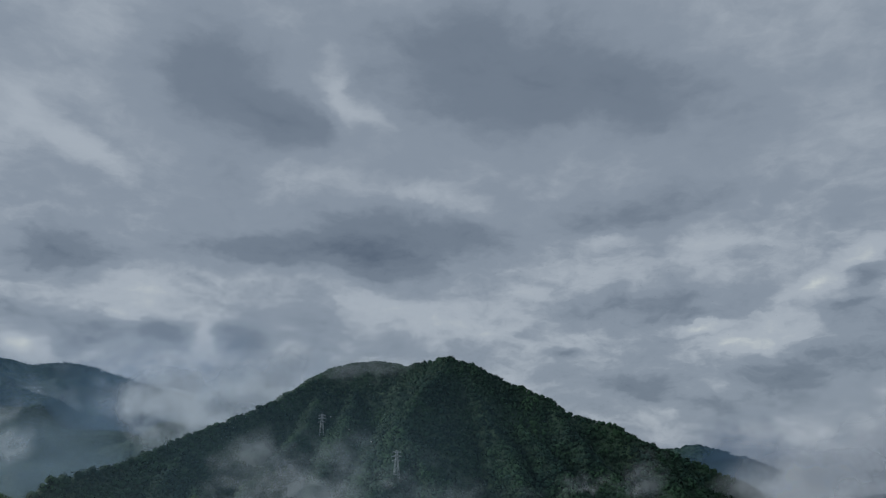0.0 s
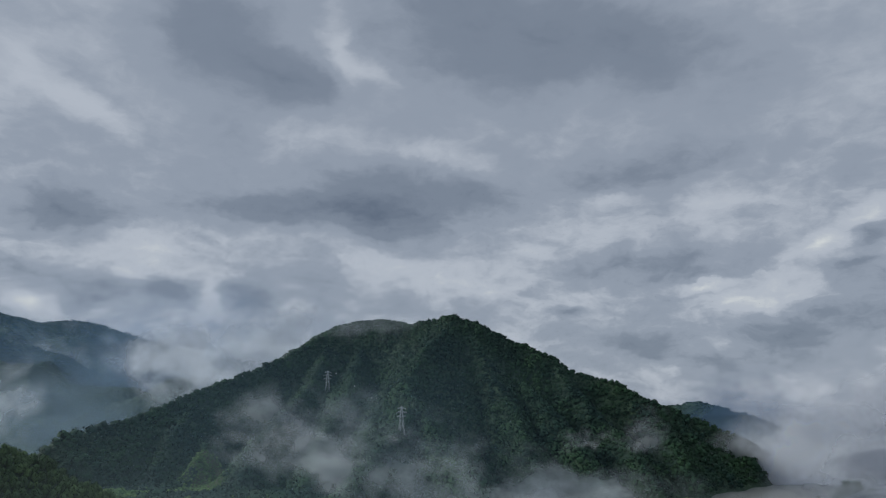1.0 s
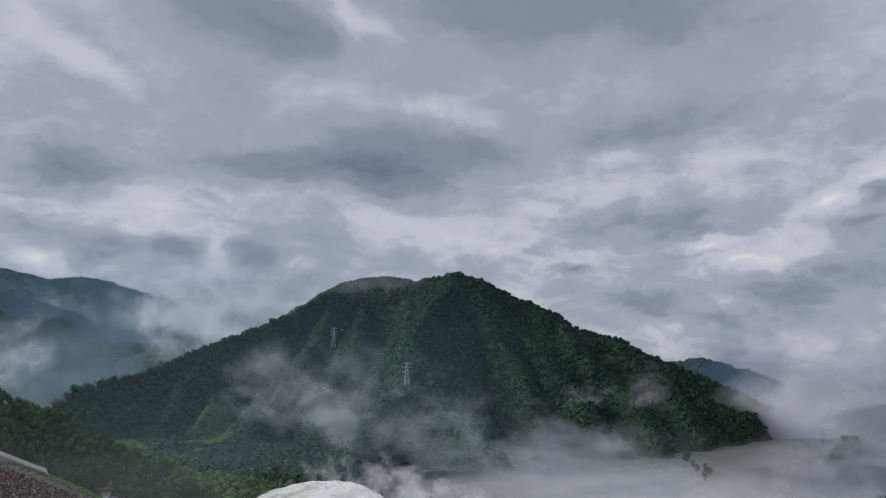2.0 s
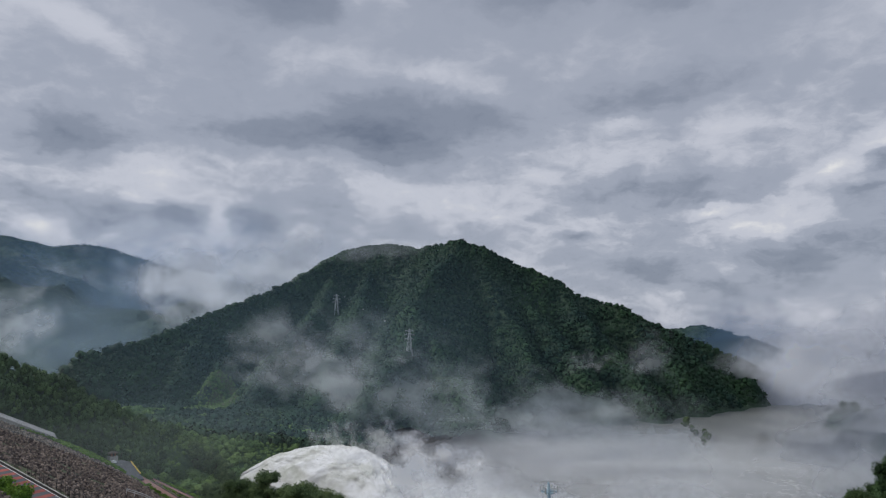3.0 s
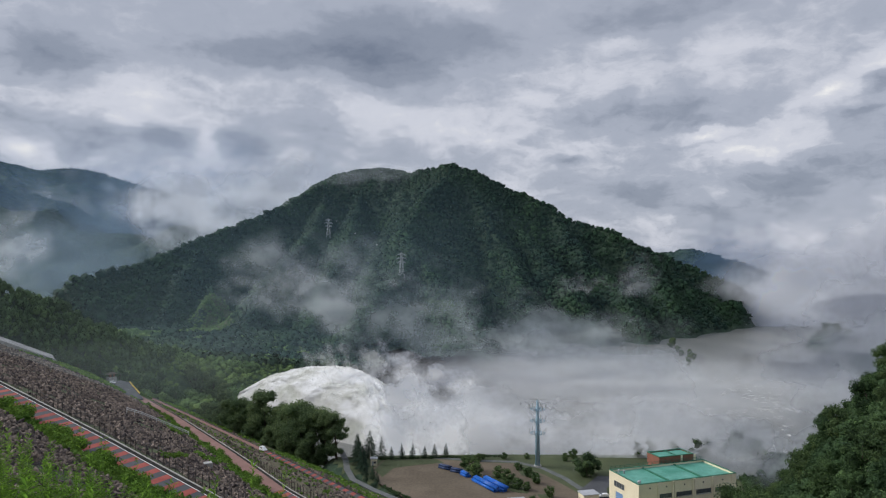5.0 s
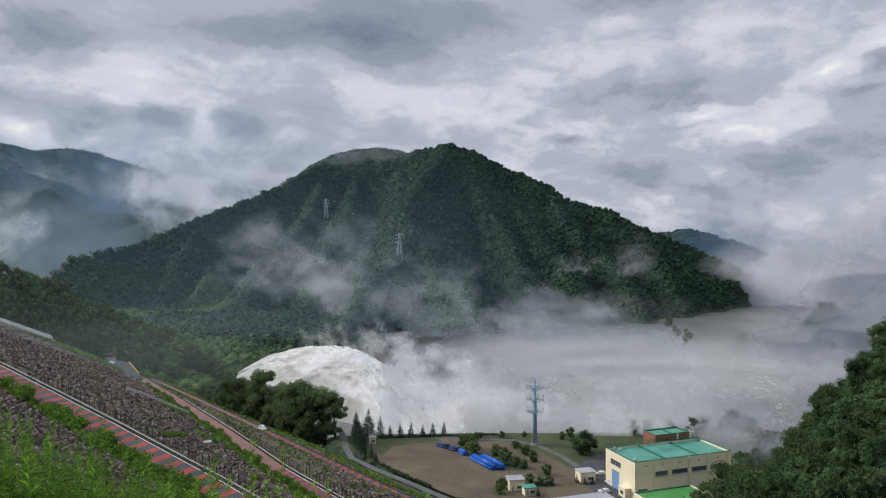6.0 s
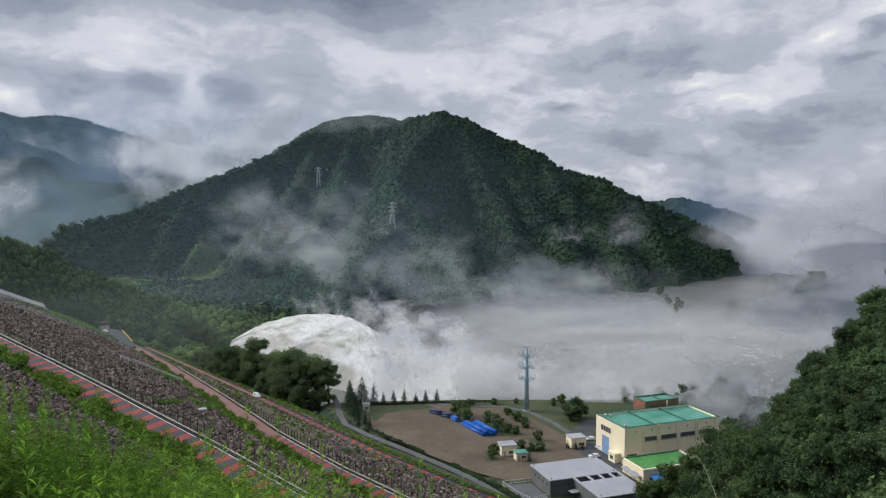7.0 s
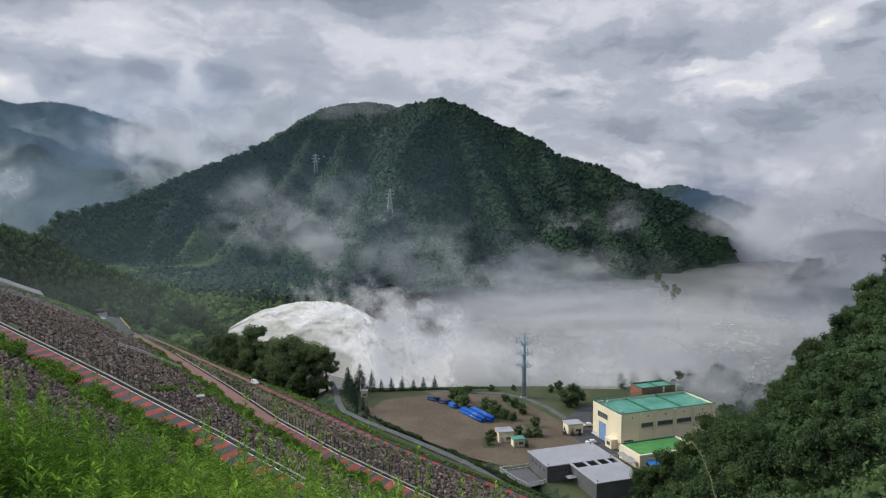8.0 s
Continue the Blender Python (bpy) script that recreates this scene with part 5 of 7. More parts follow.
edge_trees = [broadleaf(33 + k, 9.0, 4.6, 3200, 0.25, M["leaf_mid"], 0.08) for k in range(2)]
plant_out(edge_trees, [(x, y, float(ground_height(x, y)) - 0.5, 57 * k, h / 10.0) for k, (x, y, h) in enumerate([(78.6, 196.9, 15.5), (66.6, 205.0, 14.0), (70.2, 195.8, 12.0), (86.7, 204.4, 14.5), (73.3, 193.6, 12.5), (61.5, 203.0, 9.5), (82.0, 190.0, 13.0)])],
          "dark green broadleaf tree at the edge of the wood", "tree", "wood on the right abutment")

ux, uy, rs = scatter(6, 176, 28, 352, 1.9, 17)
uz = ground_height(ux, uy)
c_x = np.interp(uy, [p[1] for p in RIGHT_SPUR], [p[0] for p in RIGHT_SPUR])
e_x = np.interp(uy, [28, 60, 125, 200, 225, 240, 258, 276, 352], [10, 16, 28, 56, 66, 82, 102, 118, 138])
keep = (ux > e_x) & (ux < c_x + 6) & (uz > -2)
rad = rs.uniform(1.0, 2.3, keep.sum())
tagged(crowns("undergrowth", ux[keep], uy[keep], uz[keep] + 0.5 * rad, rad, M["leaf_bank"], 130, 21, 0.9, 0.13, 0.6), "dense green undergrowth between the trees", "undergrowth", kind="stuff")

# ---- the wood on the far abutment ----
mid_wood = [broadleaf(40 + k, 13.0, 4.6, 900, 0.45, M["leaf_bank"], 0.25) for k in range(6)]
tx, ty, rs = scatter(-380, -66, 340, 690, 8.0, 12)
tz = ground_height(tx, ty)
tu, tv = uv_of(tx, ty)
crest_x = np.interp(ty, [p[1] for p in LEFT_HILL][1:], [p[0] for p in LEFT_HILL][1:])
front = ((tu > np.where(tv < 112, 502, 488)) | (tv > 188)) & (tz > -7) & (tx > crest_x - 10) & (tx < -75) & ~((tx > -170) & (ty > 425))
pick = front & (tu < 508) & (tv > 70) & (tv < 190)
plant_out(mid_wood, spots_on(tx[pick], ty[pick], (0.6, 1.05), 4), "green broadleaf tree on the far abutment above the road", "tree", "wood on the far abutment")
plant_x, plant_y, rs = scatter(-380, -66, 340, 690, 4.6, 19)
tu, tv = uv_of(plant_x, plant_y)
tx, ty, tz = plant_x, plant_y, ground_height(plant_x, plant_y)
crest_x = np.interp(ty, [p[1] for p in LEFT_HILL][1:], [p[0] for p in LEFT_HILL][1:])
rest = ((tu > np.where(tv < 112, 503, 491)) | (tv > 190)) & (tz > np.interp(ty, [420, 470, 520, 560], [-7, -4, 6, 16])) & (tx > crest_x - 10) & (tx < -70) & ~((tx > -160) & (ty > 440))
rad = rs.uniform(2.0, 3.6, rest.sum())
tagged(crowns("abutment_forest", tx[rest], ty[rest], tz[rest] + rad * rs.uniform(0.8, 2.0, rest.sum()), rad, M["leaf_bank"], 150, 8, 1.45, 0.10, 0.78, hillside(tx[rest], ty[rest])), "mixed light and dark green wood on the far abutment", "forest", kind="stuff")

# ---- bright brush on the open slopes beyond the spillway ----
bx, by, rs = scatter(-420, -138, 440, 970, 3.4, 27)
bz = ground_height(bx, by)
open_slope = ((clearing_at(bx, by) < 1.2) | ((by < 775) & (bz < 34))) & (bz > -8.1) & ((fbm(bx / 22, by / 22, 3, 83) > 0.26) | (clearing_at(bx, by) < 1.2))
bx, by, bz = bx[open_slope], by[open_slope], bz[open_slope]
rad = rs.uniform(1.0, 2.6, len(bx)) * np.where(fbm(bx / 30, by / 30, 2, 5) > 0.56, 1.8, 1.0) * np.where(clearing_at(bx, by) < 1.2, 0.85, 1.0)
tagged(crowns("brush", bx, by, bz + 0.3 * rad, rad, M["brush"], 90, 87, 0.8, 0.11, 0.8, hillside(bx, by)), "bright green brush on the open slope", "brush", kind="stuff")

# ---- the tall group beside the spillway ----
tall = [broadleaf(60 + k, 23.0, 7.8, 15000, 0.28, M["leaf_pale"], 0.12, 44) for k in range(3)]
group = [(-59, 347, 17), (-65, 352, 22), (-72, 356, 26), (-79, 360, 28), (-86, 365, 27), (-94, 372, 23), (-103, 380, 25), (-111, 386, 27), (-119, 391, 26), (-127, 397, 22), (-136, 405, 19), (-76, 352, 19), (-88, 360, 18), (-98, 368, 18), (-110, 378, 18), (-144, 414, 17), (-152, 420, 16), (-122, 388, 16), (-212, 556, 17), (-204, 546, 19), (-196, 540, 17), (-188, 531, 19), (-181, 522, 18), (-174, 512, 16), (-168, 503, 17), (-161, 493, 15)]
plant_out(tall, [(x, y, float(ground_height(x, y)) - 0.3, 40 * k, h / (17.5 if k < 7 else 22.5)) for k, (x, y, h) in enumerate(group)],
          "tall dark green broadleaf tree beside the spillway", "tree", "tall trees beside the spillway")

# ---- planting round the yard ----
firs = [conifer(70 + k, 10.0, 3.8, M["leaf_conifer"]) for k in range(3)]
row = [(-42.7, 349, 17), (-46.5, 338, 15), (-44, 330, 13), (-48, 346, 14), (-36.3, 347.7, 11), (-31.4, 347, 7.5), (-26, 347.7, 9), (-21.2, 349, 9), (-15.1, 349, 7.5), (-9.9, 350, 8.5),
       (-4.5, 351.5, 8.5), (-41, 318, 9), (-37, 314, 8), (-43, 324, 10), (-34.5, 309, 6.5), (-39.5, 311, 6), (50.8, 283, 4.5), (54, 281.6, 4), (56.8, 281.8, 4.2), (33.2, 268, 4.5), (26.5, 277.5, 4.5)]
plant_out(firs, [(x, y, 0.0, 33 * k, h / (12.5 if h < 10 else 11.0)) for k, (x, y, h) in enumerate(row)], "dark green pointed conifer at the edge of the yard", "conifer", "conifers round the yard")
round_trees = [broadleaf(80 + k, 3.9, 2.7, 760, 0.22, M["leaf_mid"], 0.12) for k in range(3)]
spots = [(4.4, 334.5, 5.5), (8, 327, 7), (10, 321, 7), (5, 341, 4), (12, 344, 4), (20, 318, 6), (24, 312, 6.5), (22, 306, 5), (27, 303, 5), (31, 301, 4), (30, 330, 4), (34, 319.5, 5),
         (36.5, 310, 5), (39.8, 293, 4.5), (31.6, 283, 4.2), (35.2, 280.4, 4), (39, 281, 4.2), (19.5, 277, 5), (18.5, 271, 4), (59.8, 349, 5), (54.6, 345, 4), (14, 347, 3), (36, 349, 3.5), (24.5, 348, 4)]
plant_out(round_trees, [(x, y, 0.0, 47 * k, h / 5.0) for k, (x, y, h) in enumerate(spots)], "small rounded tree planted in the yard", "tree", "small trees in the yard")
big_round = [broadleaf(90, 13.0, 7.2, 1500, 0.5, M["leaf_dark"], 0.12)]
plant_out(big_round, [(60.5, 319.5, -0.3, 10, 0.8), (64, 325, -0.3, 100, 0.6)], "large rounded dark tree beside the lane", "tree", "large trees beside the lane")
river_trees = [broadleaf(92 + k, 12.0, 4.6, 700, 0.5, M["leaf_dark"], 0.15) for k in range(2)]
spots = [(118, 340, 12), (126, 352, 11), (133, 338, 12), (141, 350, 13), (128, 330, 10), (110, 352, 8), (100, 356, 8), (92, 352, 7), (136, 326, 12), (146, 336, 12), (150, 352, 10)]
plant_out(river_trees, [(x, y, max(-6.0, float(ground_height(x, y))) - 0.3, 53 * k, h / 12.0) for k, (x, y, h) in enumerate(spots)], "dark tree on the misty river bank", "tree", "trees on the river bank")
isle = [(438, 846, 13), (446, 842, 15), (455, 838, 14), (443, 832, 11), (451, 826, 12), (460, 820, 13), (434, 850, 9), (463, 806, 12), (468, 796, 12), (458, 800, 9), (474, 784, 12), (470, 770, 9), (478, 762, 10), (466, 756, 7)]
isle_trees = [broadleaf(95 + k, 12.0, 5.2, 600, 0.6, M["leaf_dark"], 0.12) for k in range(2)]
plant_out(isle_trees, [(x, y, max(-8.0, float(ground_height(x, y))) - 0.4, 61 * k, h / 12.0) for k, (x, y, h) in enumerate(isle)], "dark tree on the rocky river bend", "tree", "trees on the river bend")
shore = [(262, 846, 9), (256, 800, 8), (262, 780, 7), (250, 772, 8), (253, 742, 8), (246, 735, 7), (236, 705, 6), (268, 860, 9), (272, 872, 10)]
shore_trees = [broadleaf(98 + k, 9.0, 4.4, 420, 0.55, M["leaf_mid"], 0.1) for k in range(2)]
plant_out(shore_trees, [(x, y, max(-8.2, float(ground_height(x, y))) - 0.3, 71 * k, h / 9.0) for k, (x, y, h) in enumerate(shore)], "half-flooded tree standing in the river's edge", "tree", "flooded trees at the far bank")

# ---- hedges along the benches ----
hedge_plants = [bush(100 + k, 1.25, 420, 0.15, M["hedge"]) for k in range(4)]
rs = np.random.RandomState(31)
spots = []
for outer, u0, u1, gap, gaps in ((BENCH_1, 62, 215, 1.05, ((133, 138), (152, 156), (176, 190))), (BENCH_2, 84, 240, 1.7, ((186, 196),)), (BENCH_2, 250, 400, 5.0, ())):
    for u in np.arange(u0, u1, gap):
        if any(a < u < b for a, b in gaps) or rs.rand() < 0.08:
            continue
        p = on_face(u, float(outer(u)) - outer.width - (rs.uniform(1.2, 4.8) if outer is BENCH_1 else rs.uniform(0.9, 3.6)))
        spots.append((p.x, p.y, p.z - 0.2, rs.uniform(0, 360), rs.uniform(1.1, 1.7) * ((1.2 if u > 100 else 0.95) if outer is BENCH_1 else 0.95)))
for u, v in ((143, 50), (147, 53), (151, 55), (155, 58), (159, 60), (149, 51), (200, 118), (215, 124), (180, 112), (240, 128), (265, 132), (160, 110), (120, 58), (150, 100), (170, 104)):
    p = on_face(u, v)
    spots.append((p.x, p.y, p.z - 0.2, rs.uniform(0, 360), rs.uniform(0.6, 1.0)))
for v in np.arange(84, 158, 1.5):
    for k in range(1):
        p = on_face(478 + rs.uniform(0, 10), v)
        spots.append((p.x, p.y, p.z - 0.2, rs.uniform(0, 360), rs.uniform(1.0, 1.9)))
low = []
for outer, u0, u1, near, wide, gap in ((BENCH_1, 40, 232, 1.5, 3.6, 0.34), (BENCH_2, 70, 300, 0.8, 3.4, 0.4), (BENCH_2, 300, 440, 0.8, 3.0, 0.9), (BENCH_1, 232, 440, 0.8, 2.6, 0.8)):
    for u in np.arange(u0, u1, gap):
        if vnoise(np.array([u / 9.0]), np.array([outer.width]), 77)[0] > 0.30:
            q = on_face(u, float(outer(u)) - outer.width - near - rs.uniform(0, wide))
            low.append((q.x, q.y, q.z - 0.1, rs.uniform(0.5, 1.05)))
# green bank round the forecourt, weeds on the earth above the toe lane
for i in range(1500):
    u, v = rs.uniform(425, 488), rs.uniform(92, 126)
    if v > 98 + (488 - u) * 0.16:
        q = on_face(u, v)
        low.append((q.x, q.y, q.z + 0.3, rs.uniform(0.9, 1.7)))
for i in range(900):
    u = rs.uniform(75, 240)
    v = float(BENCH_3(u)) + rs.uniform(0.8, 14)
    q = on_face(u, min(v, 176))
    if fbm(np.array([u / 9]), np.array([v / 5]), 3, 71)[0] > 0.45:
        low.append((q.x, q.y, q.z, rs.uniform(0.35, 0.8)))
for i in range(1500):
    u = rs.uniform(120, 440)
    v = float(BENCH_2(u)) + rs.uniform(0.8, 1.0) * rs.uniform(1, max(2.0, float(BENCH_3(u)) - float(BENCH_2(u)) - 4.2))
    q = on_face(u, v)
    if fbm(np.array([u / 9]), np.array([v / 5]), 3, 73)[0] > 0.5:
        low.append((q.x, q.y, q.z, rs.uniform(0.3, 0.7)))
# tufts that spread over the rubble above the middle road
for i in range(1500):
    u = rs.uniform(105, 290)
    v = float(BENCH_2(u)) - BENCH_2.width - rs.uniform(2, 13)
    if fbm(np.array([u / 11]), np.array([v / 5]), 3, 61)[0] > 0.56:
        q = on_face(u, v)
        low.append((q.x, q.y, q.z + 0.1, rs.uniform(0.4, 0.9)))
# grass and weeds over the earth slope below the last road
for i in range(2600):
    u, v = rs.uniform(225, 482), rs.uniform(128, 177)
    if v > float(BENCH_3(u)) + 1.5 and fbm(np.array([u / 16]), np.array([v / 9]), 3, 45)[0] > 0.42:
        q = on_face(u, v)
        low.append((q.x, q.y, q.z - 0.3, rs.uniform(0.6, 1.3)))
low = np.array(low)
tagged(crowns("hedge_growth", low[:, 0], low[:, 1], low[:, 2] + 0.45 * low[:, 3], low[:, 3], M["hedge"], 110, 33, 0.9, 0.15, 0.7), "bright green weeds and low growth along the bench roads", "undergrowth", kind="stuff")
plant_out(hedge_plants, spots, "bright green leafy shrub on the rubble beside the bench road", "shrub", "shrubs along the benches")

# ---- clipped hedges beside the toe lane and the buildings ----
box_hedge = [bush(120 + k, 0.9, 300, 0.12, M["leaf_dark"], "hedge") for k in range(3)]
spots = []
for (ax, ay), (bx, by), gap in (((2.5, 264.5), (30.5, 226.0), 1.0), ((30.5, 226.0), (45.0, 208.0), 1.0), ((-36, 346.5), (24, 352.5), 1.5), ((31, 279.5), (42, 280.0), 1.3), ((-31, 303.5), (-8, 277), 1.9), ((14, 318), (28, 301), 1.7), ((31, 334), (38, 321), 1.6)):
    n = int(math.hypot(bx - ax, by - ay) / gap)
    for i in range(n):
        spots.append((ax + (bx - ax) * i / n + rs.uniform(-0.3, 0.3), ay + (by - ay) * i / n + rs.uniform(-0.3, 0.3), -0.1, rs.uniform(0, 360), rs.uniform(0.8, 1.3)))
plant_out(box_hedge, spots, "dark green low hedge bush beside the lane", "hedge", "hedges round the yard")
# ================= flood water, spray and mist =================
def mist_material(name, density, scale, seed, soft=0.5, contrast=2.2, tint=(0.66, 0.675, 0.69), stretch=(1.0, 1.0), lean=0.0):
    """Drifting vapour and painted haze: lit from all the sky, thin at its rim, torn by noise."""
    m, n, l, b = shader(name)
    n.remove(b)
    co = n.new("ShaderNodeTexCoord").outputs["Object"]
    # torn rim: the distance from the middle, bent by coarse noise
    warp = noise_tex(n, l, scale * 0.6, 5, 0.6, None)
    mp0 = n.new("ShaderNodeMapping")
    mp0.inputs["Location"].default_value = (seed * 3.1, seed * 1.7, seed)
    l.new(co, mp0.inputs[0])
    mp0.inputs["Scale"].default_value = (stretch[0], 1.0, stretch[1])
    l.new(mp0.outputs[0], warp.inputs["Vector"])
    off = n.new("ShaderNodeVectorMath")
    off.operation = "MULTIPLY_ADD"
    l.new(warp.outputs["Color"], off.inputs[0])
    off.inputs[1].default_value = (2.0, 0.0, 1.8)
    l.new(co, off.inputs[2])
    sub = n.new("ShaderNodeVectorMath")
    sub.operation = "SUBTRACT"
    l.new(off.outputs[0], sub.inputs[0])
    sub.inputs[1].default_value = (1.0, 0.0, 0.9)
    flat = n.new("ShaderNodeVectorMath")
    flat.operation = "MULTIPLY"
    l.new(sub.outputs[0], flat.inputs[0])
    flat.inputs[1].default_value = (1.0, 0.0, 1.0)
    length = n.new("ShaderNodeVectorMath")
    length.operation = "LENGTH"
    l.new(flat.outputs[0], length.inputs[0])
    fall = n.new("ShaderNodeMapRange")
    fall.interpolation_type = "SMOOTHERSTEP"
    for i, v in ((1, 0.95), (2, max(0.0, 0.95 - soft * 1.6)), (3, 0.0), (4, 1.0)):
        fall.inputs[i].default_value = v
    l.new(length.outputs["Value"], fall.inputs[0])
    # nothing is left at the sheet's own border
    rim = n.new("ShaderNodeVectorMath")
    rim.operation = "MULTIPLY"
    l.new(co, rim.inputs[0])
    rim.inputs[1].default_value = (1.0, 0.0, 1.0)
    rl = n.new("ShaderNodeVectorMath")
    rl.operation = "LENGTH"
    l.new(rim.outputs[0], rl.inputs[0])
    guard = n.new("ShaderNodeMapRange")
    guard.interpolation_type = "SMOOTHSTEP"
    for i, v in ((1, 1.0), (2, 0.72), (3, 0.0), (4, 1.0)):
        guard.inputs[i].default_value = v
    l.new(rl.outputs["Value"], guard.inputs[0])
    body = noise_tex(n, l, scale, 5, 0.52, mp0.outputs[0])
    eroded = n.new("ShaderNodeMath")
    eroded.operation = "MULTIPLY_ADD"
    l.new(body.outputs["Fac"], eroded.inputs[0])
    eroded.inputs[1].default_value = contrast
    l.new(fall.outputs[0], eroded.inputs[2])
    tear = n.new("ShaderNodeMapRange")
    tear.interpolation_type = "SMOOTHSTEP"
    for i, v in ((1, 0.5 * contrast - 0.05), (2, 0.5 * contrast + 1.55), (3, 0.0), (4, 1.0)):
        tear.inputs[i].default_value = v
    l.new(eroded.outputs[0], tear.inputs[0])
    mul0 = n.new("ShaderNodeMath")
    mul0.operation = "MULTIPLY"
    l.new(tear.outputs[0], mul0.inputs[0])
    l.new(guard.outputs[0], mul0.inputs[1])
    mul = n.new("ShaderNodeMath")
    mul.operation = "MULTIPLY"
    mul.use_clamp = True
    l.new(mul0.outputs[0], mul.inputs[0])
    mul.inputs[1].default_value = density
    up, down = n.new("ShaderNodeCombineXYZ"), n.new("ShaderNodeCombineXYZ")
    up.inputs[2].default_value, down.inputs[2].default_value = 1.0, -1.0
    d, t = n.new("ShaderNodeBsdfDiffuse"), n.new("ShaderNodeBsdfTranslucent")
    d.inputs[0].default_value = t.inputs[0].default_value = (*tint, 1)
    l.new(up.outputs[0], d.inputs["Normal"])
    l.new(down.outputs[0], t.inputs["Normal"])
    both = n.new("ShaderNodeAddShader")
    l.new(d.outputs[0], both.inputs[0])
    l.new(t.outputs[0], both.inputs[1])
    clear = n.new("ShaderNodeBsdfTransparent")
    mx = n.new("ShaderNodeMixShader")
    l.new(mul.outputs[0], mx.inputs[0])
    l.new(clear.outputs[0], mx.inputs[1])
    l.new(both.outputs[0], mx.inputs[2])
    l.new(mx.outputs[0], n["Material Output"].inputs[0])
    return m


mist_count = [0]


def mist(x, y, z, width, height, turn, density, scale=1.6, soft=0.5, contrast=2.2, depth=0.12, label="thin white mist drifting over the valley", stretch=(1.0, 1.0), seed=None, tint=(0.66, 0.675, 0.69), tilt=0.0, roll=0.0):
    """One billowing veil of vapour or painted haze; its middle at x, y, z."""
    mist_count[0] += 1
    s = seed if seed is not None else mist_count[0]
    r, q = np.meshgrid(np.linspace(0.0, 1.0, 11), np.linspace(0, 2 * np.pi, 37))
    a, b = r * np.cos(q), r * np.sin(q)
    bulge = depth * (2 * fbm(a * 1.5 + 5, b * 1.5 + 5, 3, s) - 1 + 0.9 * r * r)
    P = np.stack([a, bulge, b], -1)
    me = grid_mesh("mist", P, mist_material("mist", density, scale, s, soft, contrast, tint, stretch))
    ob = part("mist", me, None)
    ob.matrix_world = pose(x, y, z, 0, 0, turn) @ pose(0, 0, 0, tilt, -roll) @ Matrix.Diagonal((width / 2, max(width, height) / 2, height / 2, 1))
    return tagged(ob, label, "mist", kind="stuff")


# painted haze: blue tinted sheets colour the ridges and hill behind them
mist(-920, 1943, 107, 2944, 1240, 25, 0.50, 0.6, 0.90, 0.5, 0.02, "blue tinted veil painted as haze before the far ridges", (2.38, 1.0), tint=(0.095, 0.175, 0.32))
mist(880, 2150, 60, 900, 420, -22, 0.80, 0.6, 0.90, 0.4, 0.02, "blue tinted veil painted as haze before the distant hill", (2.1, 1.0), tint=(0.12, 0.20, 0.33))
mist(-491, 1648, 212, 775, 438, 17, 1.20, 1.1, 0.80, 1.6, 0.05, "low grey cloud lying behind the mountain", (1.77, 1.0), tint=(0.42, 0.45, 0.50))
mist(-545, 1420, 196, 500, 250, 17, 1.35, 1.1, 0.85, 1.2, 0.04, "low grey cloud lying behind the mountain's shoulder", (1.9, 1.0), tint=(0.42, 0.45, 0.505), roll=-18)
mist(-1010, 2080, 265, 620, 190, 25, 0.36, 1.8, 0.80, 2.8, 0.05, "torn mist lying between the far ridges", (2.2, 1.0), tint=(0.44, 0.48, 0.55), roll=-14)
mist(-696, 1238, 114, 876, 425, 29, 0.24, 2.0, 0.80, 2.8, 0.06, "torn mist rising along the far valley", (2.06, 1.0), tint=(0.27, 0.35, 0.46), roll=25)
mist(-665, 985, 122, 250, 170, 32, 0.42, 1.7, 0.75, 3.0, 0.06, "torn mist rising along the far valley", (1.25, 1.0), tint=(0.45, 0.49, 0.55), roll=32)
# the far valley's haze, painted by one tinted sheet
mist(-640, 1150, 120, 640, 400, 29, 0.72, 0.7, 0.90, 0.5, 0.02, "blue-grey tinted veil painted as haze in the far valley", (1.6, 1.0), tint=(0.105, 0.150, 0.190))
mist(535, 1108, 24, 760, 300, 0, 1.60, 0.9, 0.90, 0.9, 0.03, "dense grey fog bank over the river", (2.4, 1.0), tint=(0.53, 0.55, 0.595))
mist(318, 505, 30, 300, 110, -25, 1.05, 0.8, 0.90, 0.5, 0.02, "grey fog along the river's near bank", (2.4, 1.0), tint=(0.47, 0.49, 0.52))
mist(830, 1510, 34, 900, 190, 0, 1.80, 0.8, 0.90, 0.4, 0.01, "dense grey fog bank lying over the far river", (3.0, 1.0), tint=(0.50, 0.525, 0.57))
mist(930, 1330, 20, 1150, 520, -34, 1.50, 0.9, 0.90, 0.9, 0.06, "dense grey fog bank over the river", (2.00, 1.0), tint=(0.54, 0.555, 0.60))
mist(640, 905, 24, 640, 300, -35, 1.35, 1.0, 0.90, 1.0, 0.05, "dense grey fog bank over the river", (2.2, 1.0), tint=(0.52, 0.535, 0.57))
mist(405, 735, 4, 290, 125, -28, 0.85, 1.1, 0.90, 1.2, 0.05, "grey fog before the river's bend", (1.8, 1.0), tint=(0.47, 0.49, 0.52))
mist(210, 364, 31, 122, 76, -30, 0.55, 1.3, 0.90, 1.4, 0.06, "grey fog below the wooded slope", (1.61, 1.0), tint=(0.50, 0.52, 0.54))
mist(-287, 1299, 219, 244, 177, 12, 0.30, 1.6, 0.80, 2.4, 0.06, "thin mist clinging to the ridge", (1.37, 1.0), tint=(0.48, 0.51, 0.56), roll=-20)
